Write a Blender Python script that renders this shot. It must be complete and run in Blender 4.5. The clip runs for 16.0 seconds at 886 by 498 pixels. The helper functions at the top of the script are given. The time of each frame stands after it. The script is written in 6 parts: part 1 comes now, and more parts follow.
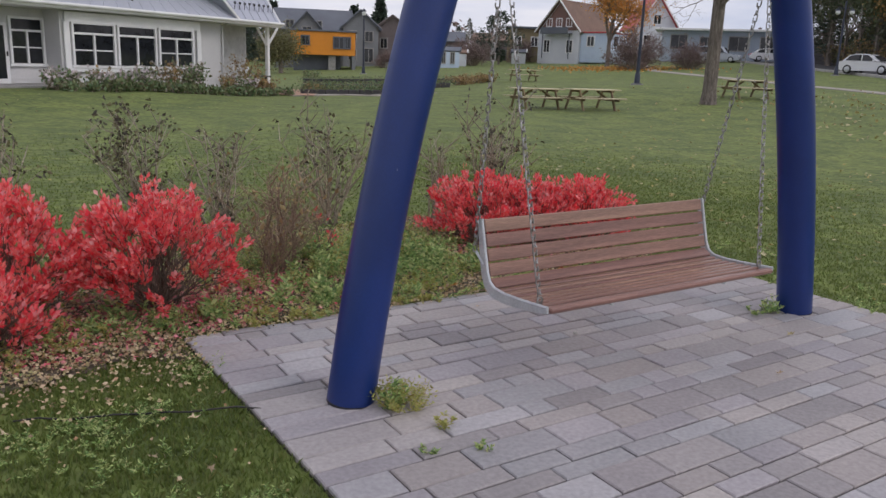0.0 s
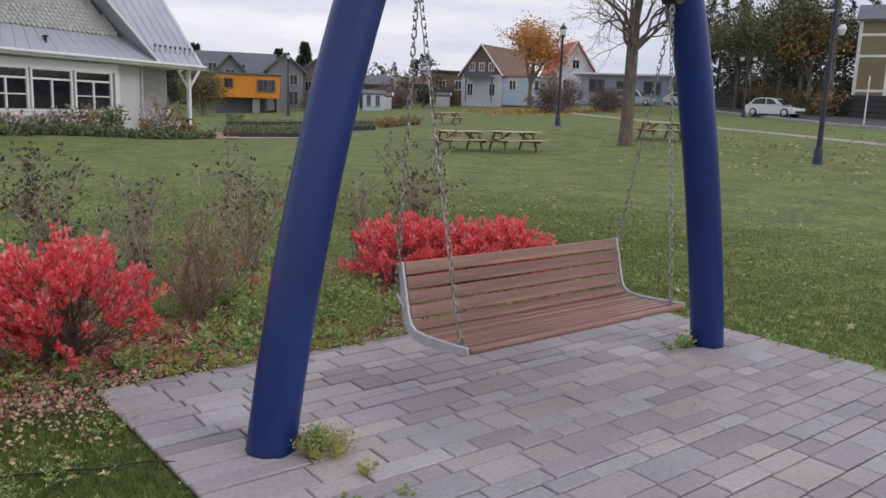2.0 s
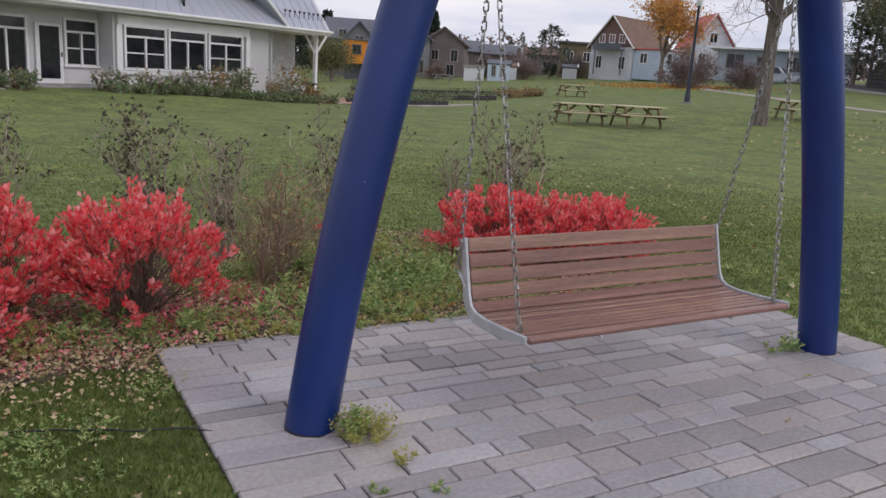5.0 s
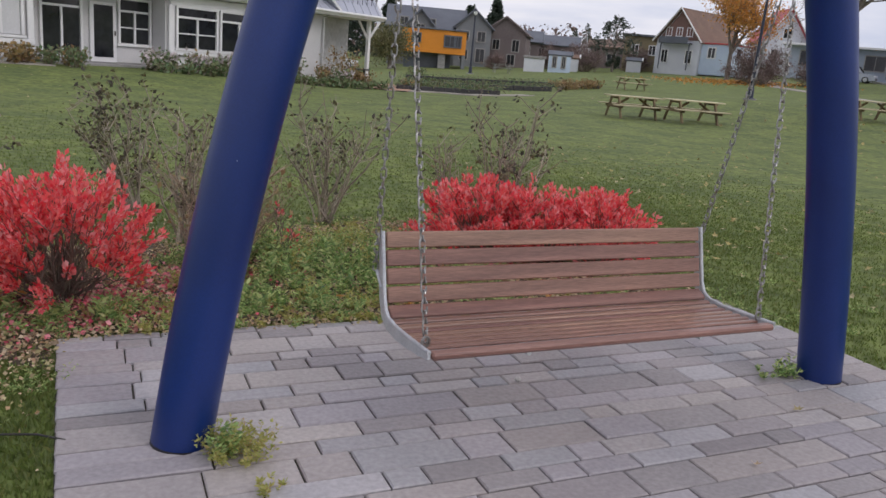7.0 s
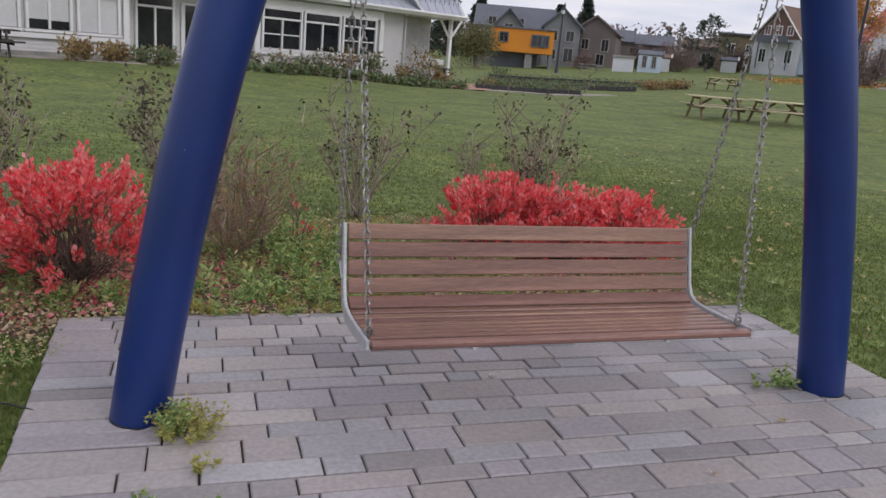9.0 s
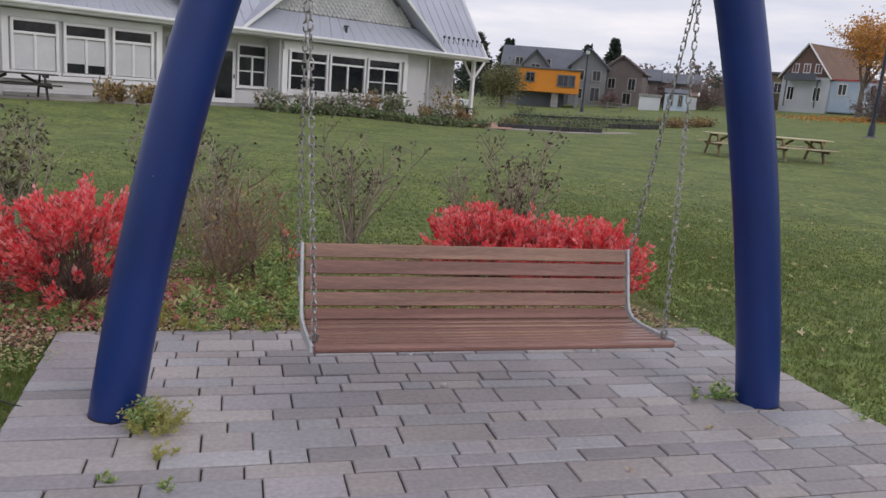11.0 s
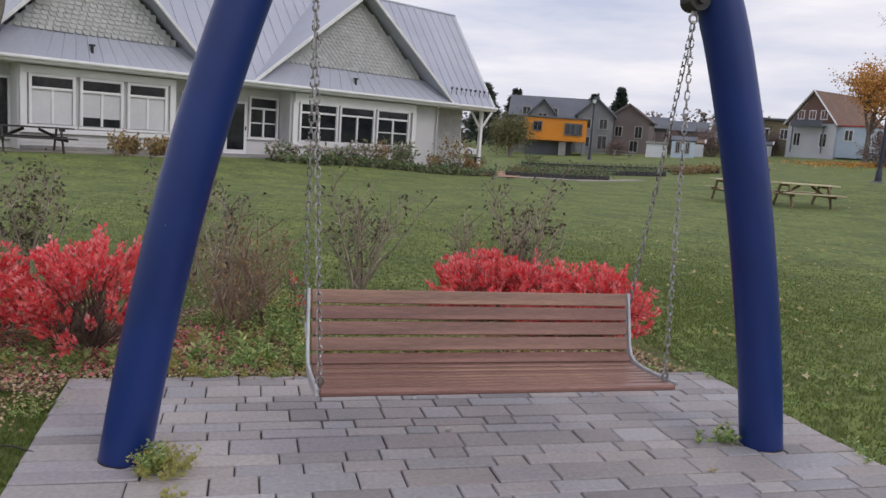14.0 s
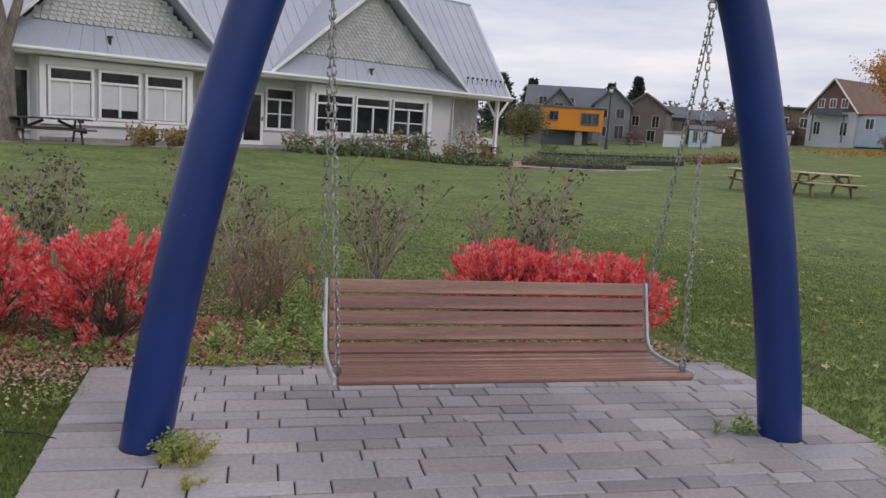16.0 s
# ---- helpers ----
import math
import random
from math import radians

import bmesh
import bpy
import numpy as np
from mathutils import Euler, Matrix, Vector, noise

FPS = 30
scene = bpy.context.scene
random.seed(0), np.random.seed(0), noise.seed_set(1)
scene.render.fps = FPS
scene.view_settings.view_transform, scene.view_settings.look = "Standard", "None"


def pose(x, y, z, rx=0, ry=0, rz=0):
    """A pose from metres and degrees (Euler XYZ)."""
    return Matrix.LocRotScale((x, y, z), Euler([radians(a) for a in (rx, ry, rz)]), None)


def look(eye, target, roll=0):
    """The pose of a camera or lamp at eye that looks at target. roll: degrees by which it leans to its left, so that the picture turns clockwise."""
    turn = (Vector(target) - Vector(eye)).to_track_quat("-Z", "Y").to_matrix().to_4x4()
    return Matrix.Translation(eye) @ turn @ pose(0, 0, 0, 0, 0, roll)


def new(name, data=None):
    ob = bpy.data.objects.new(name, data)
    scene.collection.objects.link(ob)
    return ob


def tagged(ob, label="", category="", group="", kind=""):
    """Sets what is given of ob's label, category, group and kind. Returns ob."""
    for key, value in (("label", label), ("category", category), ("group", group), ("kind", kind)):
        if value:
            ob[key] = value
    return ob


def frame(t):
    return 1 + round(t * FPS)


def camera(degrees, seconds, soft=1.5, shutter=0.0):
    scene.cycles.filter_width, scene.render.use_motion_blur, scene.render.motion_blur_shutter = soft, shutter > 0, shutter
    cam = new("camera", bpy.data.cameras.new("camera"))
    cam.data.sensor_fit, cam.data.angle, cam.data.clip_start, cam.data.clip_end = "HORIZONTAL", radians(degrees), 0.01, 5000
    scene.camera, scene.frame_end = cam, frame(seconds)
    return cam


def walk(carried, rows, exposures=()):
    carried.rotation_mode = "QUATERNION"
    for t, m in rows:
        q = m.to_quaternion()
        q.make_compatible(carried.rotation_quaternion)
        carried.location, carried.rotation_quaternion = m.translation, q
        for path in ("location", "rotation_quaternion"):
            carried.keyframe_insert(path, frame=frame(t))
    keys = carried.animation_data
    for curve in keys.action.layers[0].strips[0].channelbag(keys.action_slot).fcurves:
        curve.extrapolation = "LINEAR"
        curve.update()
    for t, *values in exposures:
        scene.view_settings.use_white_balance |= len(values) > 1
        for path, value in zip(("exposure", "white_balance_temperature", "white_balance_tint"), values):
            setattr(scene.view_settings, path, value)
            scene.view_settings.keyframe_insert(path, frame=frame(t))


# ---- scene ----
cam = camera(59.6, 16.0)
PATH = [
    (0, (-3.423, -3.021, 1.607), (-2.369, -1.386, 1.141), 2.1),
    (0.5, (-3.407, -3.059, 1.611), (-2.221, -1.509, 1.176), 1.8),
    (1, (-3.408, -3.07, 1.619), (-2.162, -1.56, 1.211), 1.9),
    (1.5, (-3.403, -3.069, 1.623), (-2.161, -1.548, 1.243), 2.0),
    (2, (-3.401, -3.066, 1.624), (-2.187, -1.517, 1.268), 2.1),
    (2.5, (-3.394, -3.083, 1.626), (-2.201, -1.514, 1.285), 2.0),
    (3, (-3.368, -3.069, 1.624), (-2.193, -1.487, 1.284), 2.1),
    (3.5, (-3.348, -3.047, 1.617), (-2.206, -1.445, 1.26), 2.2),
    (4, (-3.312, -3.014, 1.608), (-2.226, -1.379, 1.225), 2.8),
    (6.5, (-2.33, -2.843, 1.562), (-1.506, -1.087, 1.074), 4.5),
    (7, (-2.18, -2.774, 1.547), (-1.361, -1.013, 1.071), 5.1),
    (7.5, (-2.001, -2.685, 1.57), (-1.236, -0.899, 1.098), 5.0),
    (8, (-1.848, -2.735, 1.564), (-1.171, -0.92, 1.067), 4.8),
    (10.5, (-1.469, -3.402, 1.592), (-0.9, -1.541, 1.129), 5.0),
    (11, (-1.387, -3.47, 1.596), (-0.856, -1.585, 1.19), 4.6),
    (11.5, (-1.379, -3.509, 1.601), (-0.874, -1.603, 1.263), 4.0),
    (12, (-1.386, -3.531, 1.607), (-0.917, -1.609, 1.311), 3.8),
    (12.5, (-1.398, -3.538, 1.608), (-0.991, -1.598, 1.341), 3.7),
    (13, (-1.384, -3.548, 1.607), (-0.957, -1.612, 1.342), 3.7),
    (13.5, (-1.376, -3.558, 1.6), (-0.89, -1.638, 1.32), 3.9),
    (14, (-1.378, -3.574, 1.604), (-0.875, -1.659, 1.318), 4.0),
    (14.5, (-1.377, -3.593, 1.603), (-0.861, -1.683, 1.31), 4.0),
    (15, (-1.385, -3.597, 1.606), (-0.881, -1.685, 1.308), 3.9),
    (15.5, (-1.393, -3.589, 1.607), (-0.915, -1.67, 1.307), 3.8),
    (16, (-1.384, -3.576, 1.6), (-0.92, -1.656, 1.287), 3.8),
]
walk(cam, [(t, look(eye, target, roll)) for t, eye, target, roll in PATH], [(t, ev, 6400, 15.0) for t, ev in ((0.0, 0.05), (1.5, 0.11), (2.5, 0.05), (7.0, 0.09), (10.5, 0.05), (11.0, 0.04), (11.5, -0.13), (12.0, -0.05), (12.5, 0.0), (13.0, 0.03), (14.5, 0.05), (16.0, 0.0))])


# ---------------------------------------------------------------- world and light
def links(tree, *pairs):
    for a, b in pairs:
        tree.links.new(a, b)


world = bpy.data.worlds.new("overcast_sky")
scene.world = world
world.use_nodes = True
wt = world.node_tree
wt.nodes.clear()
w_out = wt.nodes.new("ShaderNodeOutputWorld")
w_bg = wt.nodes.new("ShaderNodeBackground")
w_bg.inputs["Strength"].default_value = 0.1
w_sky = wt.nodes.new("ShaderNodeTexSky")
w_sky.sky_type = "NISHITA"
w_sky.sun_disc = False
w_sky.sun_elevation = radians(28)
w_sky.sun_rotation = radians(150)
w_co = wt.nodes.new("ShaderNodeTexCoord")
w_map = wt.nodes.new("ShaderNodeMapping")
w_map.inputs["Scale"].default_value = (1.6, 1.6, 9.0)
w_map.inputs["Rotation"].default_value = (0.06, -0.03, 0.4)
w_n = wt.nodes.new("ShaderNodeTexNoise")
w_n.inputs["Scale"].default_value = 1.7
w_n.inputs["Detail"].default_value = 7
w_n.inputs["Roughness"].default_value = 0.55
w_ramp = wt.nodes.new("ShaderNodeValToRGB")
w_ramp.color_ramp.elements[0].position, w_ramp.color_ramp.elements[0].color = 0.33, (5.6, 6.1, 7.4, 1)
w_ramp.color_ramp.elements[1].position, w_ramp.color_ramp.elements[1].color = 0.66, (9.9, 9.6, 9.5, 1)
w_mix = wt.nodes.new("ShaderNodeMix")
w_mix.data_type = "RGBA"
w_mix.inputs["Factor"].default_value = 0.9
links(wt, (w_co.outputs["Generated"], w_map.inputs["Vector"]), (w_map.outputs["Vector"], w_n.inputs["Vector"]), (w_n.outputs["Fac"], w_ramp.inputs["Fac"]),
      (w_sky.outputs["Color"], w_mix.inputs["A"]), (w_ramp.outputs["Color"], w_mix.inputs["B"]), (w_mix.outputs["Result"], w_bg.inputs["Color"]), (w_bg.outputs["Background"], w_out.inputs["Surface"]))

sun = new("sun", bpy.data.lights.new("sun", "SUN"))
sun.data.energy, sun.data.angle, sun.data.color = 0.7, radians(25), (1.0, 0.96, 0.9)
sun.matrix_world = look((20, -30, 30), (0, 0, 0))

# ---------------------------------------------------------------- materials
MATS = {}


def material(name, col, col2=None, rough=0.7, scale=3.0, fine=60.0, bump=0.15, metal=0.0, rand=0.0, contrast=0.25, stretch=(1, 1, 1), island=0.0, coat=0.0, dist=0.01, world_place=False, alt=None, alt_island=False):
    """A procedural surface: two colours in large patches, fine grain, relief, and a change from piece to piece."""
    if name in MATS:
        return MATS[name]
    m = bpy.data.materials.new(name)
    m.use_nodes = True
    t = m.node_tree
    b = t.nodes["Principled BSDF"]
    b.inputs["Roughness"].default_value, b.inputs["Metallic"].default_value = rough, metal
    b.inputs["Coat Weight"].default_value = coat
    co = t.nodes.new("ShaderNodeTexCoord")
    mp = t.nodes.new("ShaderNodeMapping")
    mp.inputs["Scale"].default_value = stretch
    n1, n2 = t.nodes.new("ShaderNodeTexNoise"), t.nodes.new("ShaderNodeTexNoise")
    n1.inputs["Scale"].default_value, n1.inputs["Detail"].default_value = scale, 4
    n2.inputs["Scale"].default_value, n2.inputs["Detail"].default_value = fine, 5
    place = t.nodes.new("ShaderNodeNewGeometry").outputs["Position"] if world_place else co.outputs["Object"]
    links(t, (place, mp.inputs["Vector"]), (mp.outputs["Vector"], n1.inputs["Vector"]), (mp.outputs["Vector"], n2.inputs["Vector"]))
    r1 = t.nodes.new("ShaderNodeMapRange")
    r1.inputs[1].default_value, r1.inputs[2].default_value = 0.35, 0.65
    links(t, (n1.outputs["Fac"], r1.inputs[0]))
    mix = t.nodes.new("ShaderNodeMix")
    mix.data_type = "RGBA"
    mix.inputs["A"].default_value = (*col, 1)
    mix.inputs["B"].default_value = (*(col2 or [c * 0.75 for c in col]), 1)
    links(t, (r1.outputs[0], mix.inputs["Factor"]))
    tone = mix.outputs["Result"]
    if alt:
        inf0, wn, mx = t.nodes.new("ShaderNodeObjectInfo"), t.nodes.new("ShaderNodeTexWhiteNoise"), t.nodes.new("ShaderNodeMix")
        wn.noise_dimensions = "1D"
        mx.data_type = "RGBA"
        ramp = t.nodes.new("ShaderNodeValToRGB")
        ramp.color_ramp.interpolation = "CONSTANT"
        pick = t.nodes.new("ShaderNodeNewGeometry").outputs["Random Per Island"] if alt_island else inf0.outputs["Random"]
        ramp.color_ramp.elements[0].color = (*alt[0], 1)
        ramp.color_ramp.elements[1].color = (*alt[-1], 1)
        ramp.color_ramp.elements[1].position = 1 - 1 / len(alt)
        for k, c in enumerate(alt[1:-1], 1):
            ramp.color_ramp.elements.new(k / len(alt)).color = (*c, 1)
        mx.inputs["Factor"].default_value = 0.56
        links(t, (pick, wn.inputs["W"]), (wn.outputs["Value"], ramp.inputs["Fac"]), (ramp.outputs["Color"], mx.inputs["B"]), (tone, mx.inputs["A"]))
        tone = mx.outputs["Result"]
    r2 = t.nodes.new("ShaderNodeMapRange")
    r2.inputs[1].default_value, r2.inputs[2].default_value = 0.3, 0.7
    r2.inputs[3].default_value, r2.inputs[4].default_value = 1 - contrast, 1 + contrast
    links(t, (n2.outputs["Fac"], r2.inputs[0]))
    hsv = t.nodes.new("ShaderNodeHueSaturation")
    links(t, (tone, hsv.inputs["Color"]))
    value = r2.outputs[0]
    for amount, kind, out in ((rand, "ShaderNodeObjectInfo", "Random"), (island, "ShaderNodeNewGeometry", "Random Per Island")):
        if amount:
            inf = t.nodes.new(kind)
            r3 = t.nodes.new("ShaderNodeMapRange")
            r3.inputs[3].default_value, r3.inputs[4].default_value = 1 - amount, 1 + amount
            mul = t.nodes.new("ShaderNodeMath")
            mul.operation = "MULTIPLY"
            links(t, (inf.outputs[out], r3.inputs[0]), (r3.outputs[0], mul.inputs[0]), (value, mul.inputs[1]))
            value = mul.outputs[0]
            hue = t.nodes.new("ShaderNodeMath")
            hue.operation = "MULTIPLY_ADD"
            hue.inputs[1].default_value, hue.inputs[2].default_value = 0.05 * min(1.0, amount * 3), 0.5 - 0.025 * min(1.0, amount * 3)
            links(t, (inf.outputs[out], hue.inputs[0]), (hue.outputs[0], hsv.inputs["Hue"]))
    links(t, (value, hsv.inputs["Value"]), (hsv.outputs["Color"], b.inputs["Base Color"]))
    if bump:
        bp = t.nodes.new("ShaderNodeBump")
        bp.inputs["Strength"].default_value, bp.inputs["Distance"].default_value = bump, dist
        links(t, (n2.outputs["Fac"], bp.inputs["Height"]), (bp.outputs["Normal"], b.inputs["Normal"]))
    MATS[name] = m
    return m


def leafy(name, stops, rough=0.55, through_light=0.25, object_random=False):
    """Leaves: each one takes its own colour from a row of colours; thin, so that some light passes."""
    if name in MATS:
        return MATS[name]
    m = bpy.data.materials.new(name)
    m.use_nodes = True
    t = m.node_tree
    b = t.nodes["Principled BSDF"]
    b.inputs["Roughness"].default_value = rough
    g = t.nodes.new("ShaderNodeNewGeometry")
    ramp = t.nodes.new("ShaderNodeValToRGB")
    ramp.color_ramp.elements[0].color = (*stops[0], 1)
    ramp.color_ramp.elements[1].color = (*stops[-1], 1)
    for k, c in enumerate(stops[1:-1], 1):
        ramp.color_ramp.elements.new(k / (len(stops) - 1)).color = (*c, 1)
    tr = t.nodes.new("ShaderNodeBsdfTranslucent")
    ms = t.nodes.new("ShaderNodeMixShader")
    ms.inputs["Fac"].default_value = through_light
    links(t, (g.outputs["Random Per Island"], ramp.inputs["Fac"]), (ramp.outputs["Color"], b.inputs["Base Color"]), (ramp.outputs["Color"], tr.inputs["Color"]),
          (b.outputs["BSDF"], ms.inputs[1]), (tr.outputs["BSDF"], ms.inputs[2]), (ms.outputs["Shader"], t.nodes["Material Output"].inputs["Surface"]))
    MATS[name] = m
    return m


M_PAINT_BLUE = material("blue_powder_coat", (0.006, 0.028, 0.160), (0.005, 0.022, 0.125), rough=0.36, scale=2.5, fine=140, bump=0.04, contrast=0.1, dist=0.002)


def chip_paint(m):
    """Small pale chips in the paint."""
    t = m.node_tree
    b = t.nodes["Principled BSDF"]
    src = b.inputs["Base Color"].links[0].from_socket
    co, n, n2, r, mx = (t.nodes.new("ShaderNodeTexCoord"), t.nodes.new("ShaderNodeTexNoise"), t.nodes.new("ShaderNodeTexNoise"), t.nodes.new("ShaderNodeMapRange"), t.nodes.new("ShaderNodeMix"))
    n.inputs["Scale"].default_value, n.inputs["Detail"].default_value = 46, 1
    n2.inputs["Scale"].default_value, n2.inputs["Detail"].default_value = 2.2, 1
    r.inputs[1].default_value, r.inputs[2].default_value = 1.50, 1.52
    add = t.nodes.new("ShaderNodeMath")
    mx.data_type = "RGBA"
    mx.inputs["B"].default_value = (0.5, 0.53, 0.58, 1)
    links(t, (co.outputs["Object"], n.inputs["Vector"]), (co.outputs["Object"], n2.inputs["Vector"]), (n.outputs["Fac"], add.inputs[0]), (n2.outputs["Fac"], add.inputs[1]),
          (add.outputs[0], r.inputs[0]), (r.outputs[0], mx.inputs["Factor"]), (src, mx.inputs["A"]), (mx.outputs["Result"], b.inputs["Base Color"]))


chip_paint(M_PAINT_BLUE)
M_SLAT = material("brown_composite_wood", (0.315, 0.172, 0.130), (0.195, 0.104, 0.082), rough=0.32, scale=2.4, fine=34, stretch=(0.6, 9, 9), bump=0.3, rand=0.16, contrast=0.24, dist=0.002)
M_GALV = material("galvanised_steel", (0.60, 0.62, 0.64), (0.49, 0.51, 0.54), rough=0.42, metal=0.4, scale=9, fine=90, bump=0.05, contrast=0.12, dist=0.002)
M_CHAIN = material("chain_steel", (0.42, 0.42, 0.42), (0.26, 0.24, 0.22), rough=0.4, metal=0.8, scale=20, fine=200, bump=0.1, dist=0.001)
M_IRON = material("dark_iron", (0.028, 0.03, 0.034), (0.05, 0.045, 0.04), rough=0.5, metal=0.4, scale=20, fine=120)
M_PAVER = material("concrete_paver", (0.405, 0.37, 0.375), (0.235, 0.222, 0.232), rough=0.58, scale=1.1, fine=42, bump=0.6, rand=0.14, contrast=0.13, dist=0.006, world_place=True, alt=((0.37, 0.33, 0.31), (0.32, 0.325, 0.345), (0.29, 0.26, 0.265), (0.42, 0.385, 0.375), (0.335, 0.31, 0.335), (0.355, 0.35, 0.37), (0.40, 0.355, 0.33), (0.255, 0.235, 0.235)))
M_PAVER_FIELD = material("concrete_paver_field", (0.405, 0.37, 0.375), (0.235, 0.222, 0.232), rough=0.58, scale=1.1, fine=42, bump=0.6, rand=0.14, contrast=0.13, dist=0.006, world_place=True, alt=((0.37, 0.33, 0.31), (0.32, 0.325, 0.345), (0.29, 0.26, 0.265), (0.42, 0.385, 0.375), (0.335, 0.31, 0.335), (0.355, 0.35, 0.37), (0.40, 0.355, 0.33), (0.255, 0.235, 0.235)), alt_island=True, island=0.1)
M_JOINT = material("joint_sand", (0.085, 0.075, 0.06), (0.05, 0.05, 0.035), rough=0.95, scale=2, fine=70, bump=0.6)
M_LAWN = material("lawn_turf", (0.154, 0.192, 0.045), (0.094, 0.128, 0.033), rough=0.9, scale=0.9, fine=7, bump=0.6, contrast=0.42, dist=0.05)
M_SOIL = material("leaf_mould", (0.115, 0.085, 0.06), (0.08, 0.072, 0.042), rough=0.95, scale=1.4, fine=34, bump=0.9, contrast=0.5, dist=0.03)
M_SIDING = material("grey_clapboard_paint", (0.66, 0.65, 0.65), (0.58, 0.58, 0.585), rough=0.6, scale=0.8, fine=25, bump=0.08, contrast=0.06)
M_TRIM = material("white_trim_paint", (0.83, 0.83, 0.83), (0.76, 0.76, 0.77), rough=0.5, scale=1.5, fine=40, bump=0.04, contrast=0.05)
M_SHINGLE = material("painted_shingle", (0.53, 0.53, 0.53), (0.45, 0.455, 0.46), rough=0.65, scale=0.7, fine=30, bump=0.1, island=0.1, contrast=0.08)
M_ROOF = material("pale_metal_roof", (0.455, 0.475, 0.545), (0.40, 0.42, 0.49), rough=0.42, metal=0.15, scale=0.5, fine=14, bump=0.05, contrast=0.05)
M_GLASS = material("dark_window_glass", (0.012, 0.014, 0.018), (0.03, 0.032, 0.036), rough=0.06, scale=0.7, fine=4, bump=0.0, contrast=0.3)
M_BLIND = material("white_blind", (0.66, 0.66, 0.67), (0.58, 0.59, 0.6), rough=0.7, scale=0.9, fine=30, bump=0.02, contrast=0.06)
M_STONE = material("grey_stone", (0.36, 0.35, 0.34), (0.27, 0.265, 0.255), rough=0.85, scale=2.5, fine=30, bump=0.5, island=0.15)
M_DARKSTONE = material("dark_wall_block", (0.085, 0.08, 0.082), (0.06, 0.058, 0.06), rough=0.9, scale=1.2, fine=16, bump=0.6, island=0.2)
M_PATH = material("gravel_path", (0.36, 0.33, 0.29), (0.3, 0.275, 0.24), rough=0.95, scale=1, fine=40, bump=0.5)
M_ROAD = material("asphalt", (0.075, 0.075, 0.08), (0.055, 0.055, 0.058), rough=0.9, scale=0.6, fine=40, bump=0.4)
M_PINKPATIO = material("salmon_paving", (0.50, 0.30, 0.21), (0.42, 0.26, 0.185), rough=0.9, scale=1, fine=25, bump=0.3)
M_TABLE = material("weathered_pine", (0.60, 0.53, 0.35), (0.47, 0.41, 0.26), rough=0.75, scale=2, fine=26, stretch=(1, 8, 8), bump=0.2, rand=0.12)
M_TABLELEG = material("brown_table_leg", (0.24, 0.18, 0.10), (0.17, 0.125, 0.07), rough=0.8, scale=2, fine=26, bump=0.2, rand=0.12)
M_TABLEDARK = material("dark_stained_wood", (0.055, 0.05, 0.045), (0.035, 0.033, 0.03), rough=0.7, scale=2, fine=26, bump=0.2, rand=0.12)
M_BARK = material("grey_bark", (0.27, 0.235, 0.205), (0.165, 0.14, 0.122), rough=0.95, scale=2.5, fine=14, stretch=(3, 3, 0.6), bump=1.0, contrast=0.4, dist=0.05)
M_TREEBARK = material("old_tree_bark", (0.235, 0.20, 0.17), (0.12, 0.10, 0.088), rough=0.95, scale=3, fine=12, stretch=(4, 4, 0.5), bump=1.0, contrast=0.5, dist=0.06)
M_TWIG = material("thin_twig", (0.37, 0.32, 0.25), (0.25, 0.21, 0.165), rough=0.9, scale=6, fine=60, bump=0.2, island=0.25)
M_BUSHSTEM = material("bush_stem", (0.20, 0.15, 0.12), (0.12, 0.085, 0.07), rough=0.9, scale=6, fine=60, bump=0.2, island=0.25)
M_DEADTWIG = material("dry_russet_twig", (0.34, 0.25, 0.175), (0.22, 0.15, 0.11), rough=0.9, scale=6, fine=60, bump=0.2, island=0.3)
M_ORANGE = material("orange_cladding", (0.80, 0.30, 0.028), (0.72, 0.265, 0.025), rough=0.55, scale=0.5, fine=10, bump=0.05, contrast=0.05)
M_GREYWALL = material("grey_board_wall", (0.225, 0.235, 0.25), (0.18, 0.19, 0.205), rough=0.7, scale=0.5, fine=9, bump=0.1, contrast=0.12)
M_SLATE = material("slate_roof", (0.135, 0.15, 0.175), (0.11, 0.12, 0.145), rough=0.7, scale=0.6, fine=12, bump=0.2, contrast=0.12)
M_MAUVE = material("mauve_brown_wall", (0.20, 0.165, 0.16), (0.165, 0.135, 0.135), rough=0.8, scale=0.5, fine=9, bump=0.1, contrast=0.12)
M_WHITEWALL = material("white_clapboard", (0.66, 0.68, 0.72), (0.58, 0.60, 0.65), rough=0.6, scale=0.6, fine=10, bump=0.08, contrast=0.06)
# bluish white board, darkened in its colour for the porch's shade
M_PALEBLUE = material("porch_shaded_blue_grey_board", (0.42, 0.48, 0.57), (0.35, 0.41, 0.50), rough=0.7, scale=0.5, fine=9, bump=0.1, contrast=0.12)
M_BLUEWALL = material("pale_blue_board", (0.58, 0.68, 0.80), (0.50, 0.60, 0.74), rough=0.6, scale=0.6, fine=10, bump=0.08, contrast=0.06)
M_BROWNROOF = material("brown_shingle_roof", (0.21, 0.135, 0.10), (0.17, 0.11, 0.085), rough=0.85, scale=0.7, fine=10, bump=0.2)
M_REDROOF = material("red_metal_roof", (0.55, 0.07, 0.075), (0.45, 0.055, 0.06), rough=0.5, scale=0.5, fine=10, bump=0.05)
M_YELLOW = material("ochre_siding", (0.27, 0.225, 0.13), (0.23, 0.19, 0.11), rough=0.7, scale=0.5, fine=9, bump=0.08, contrast=0.08)
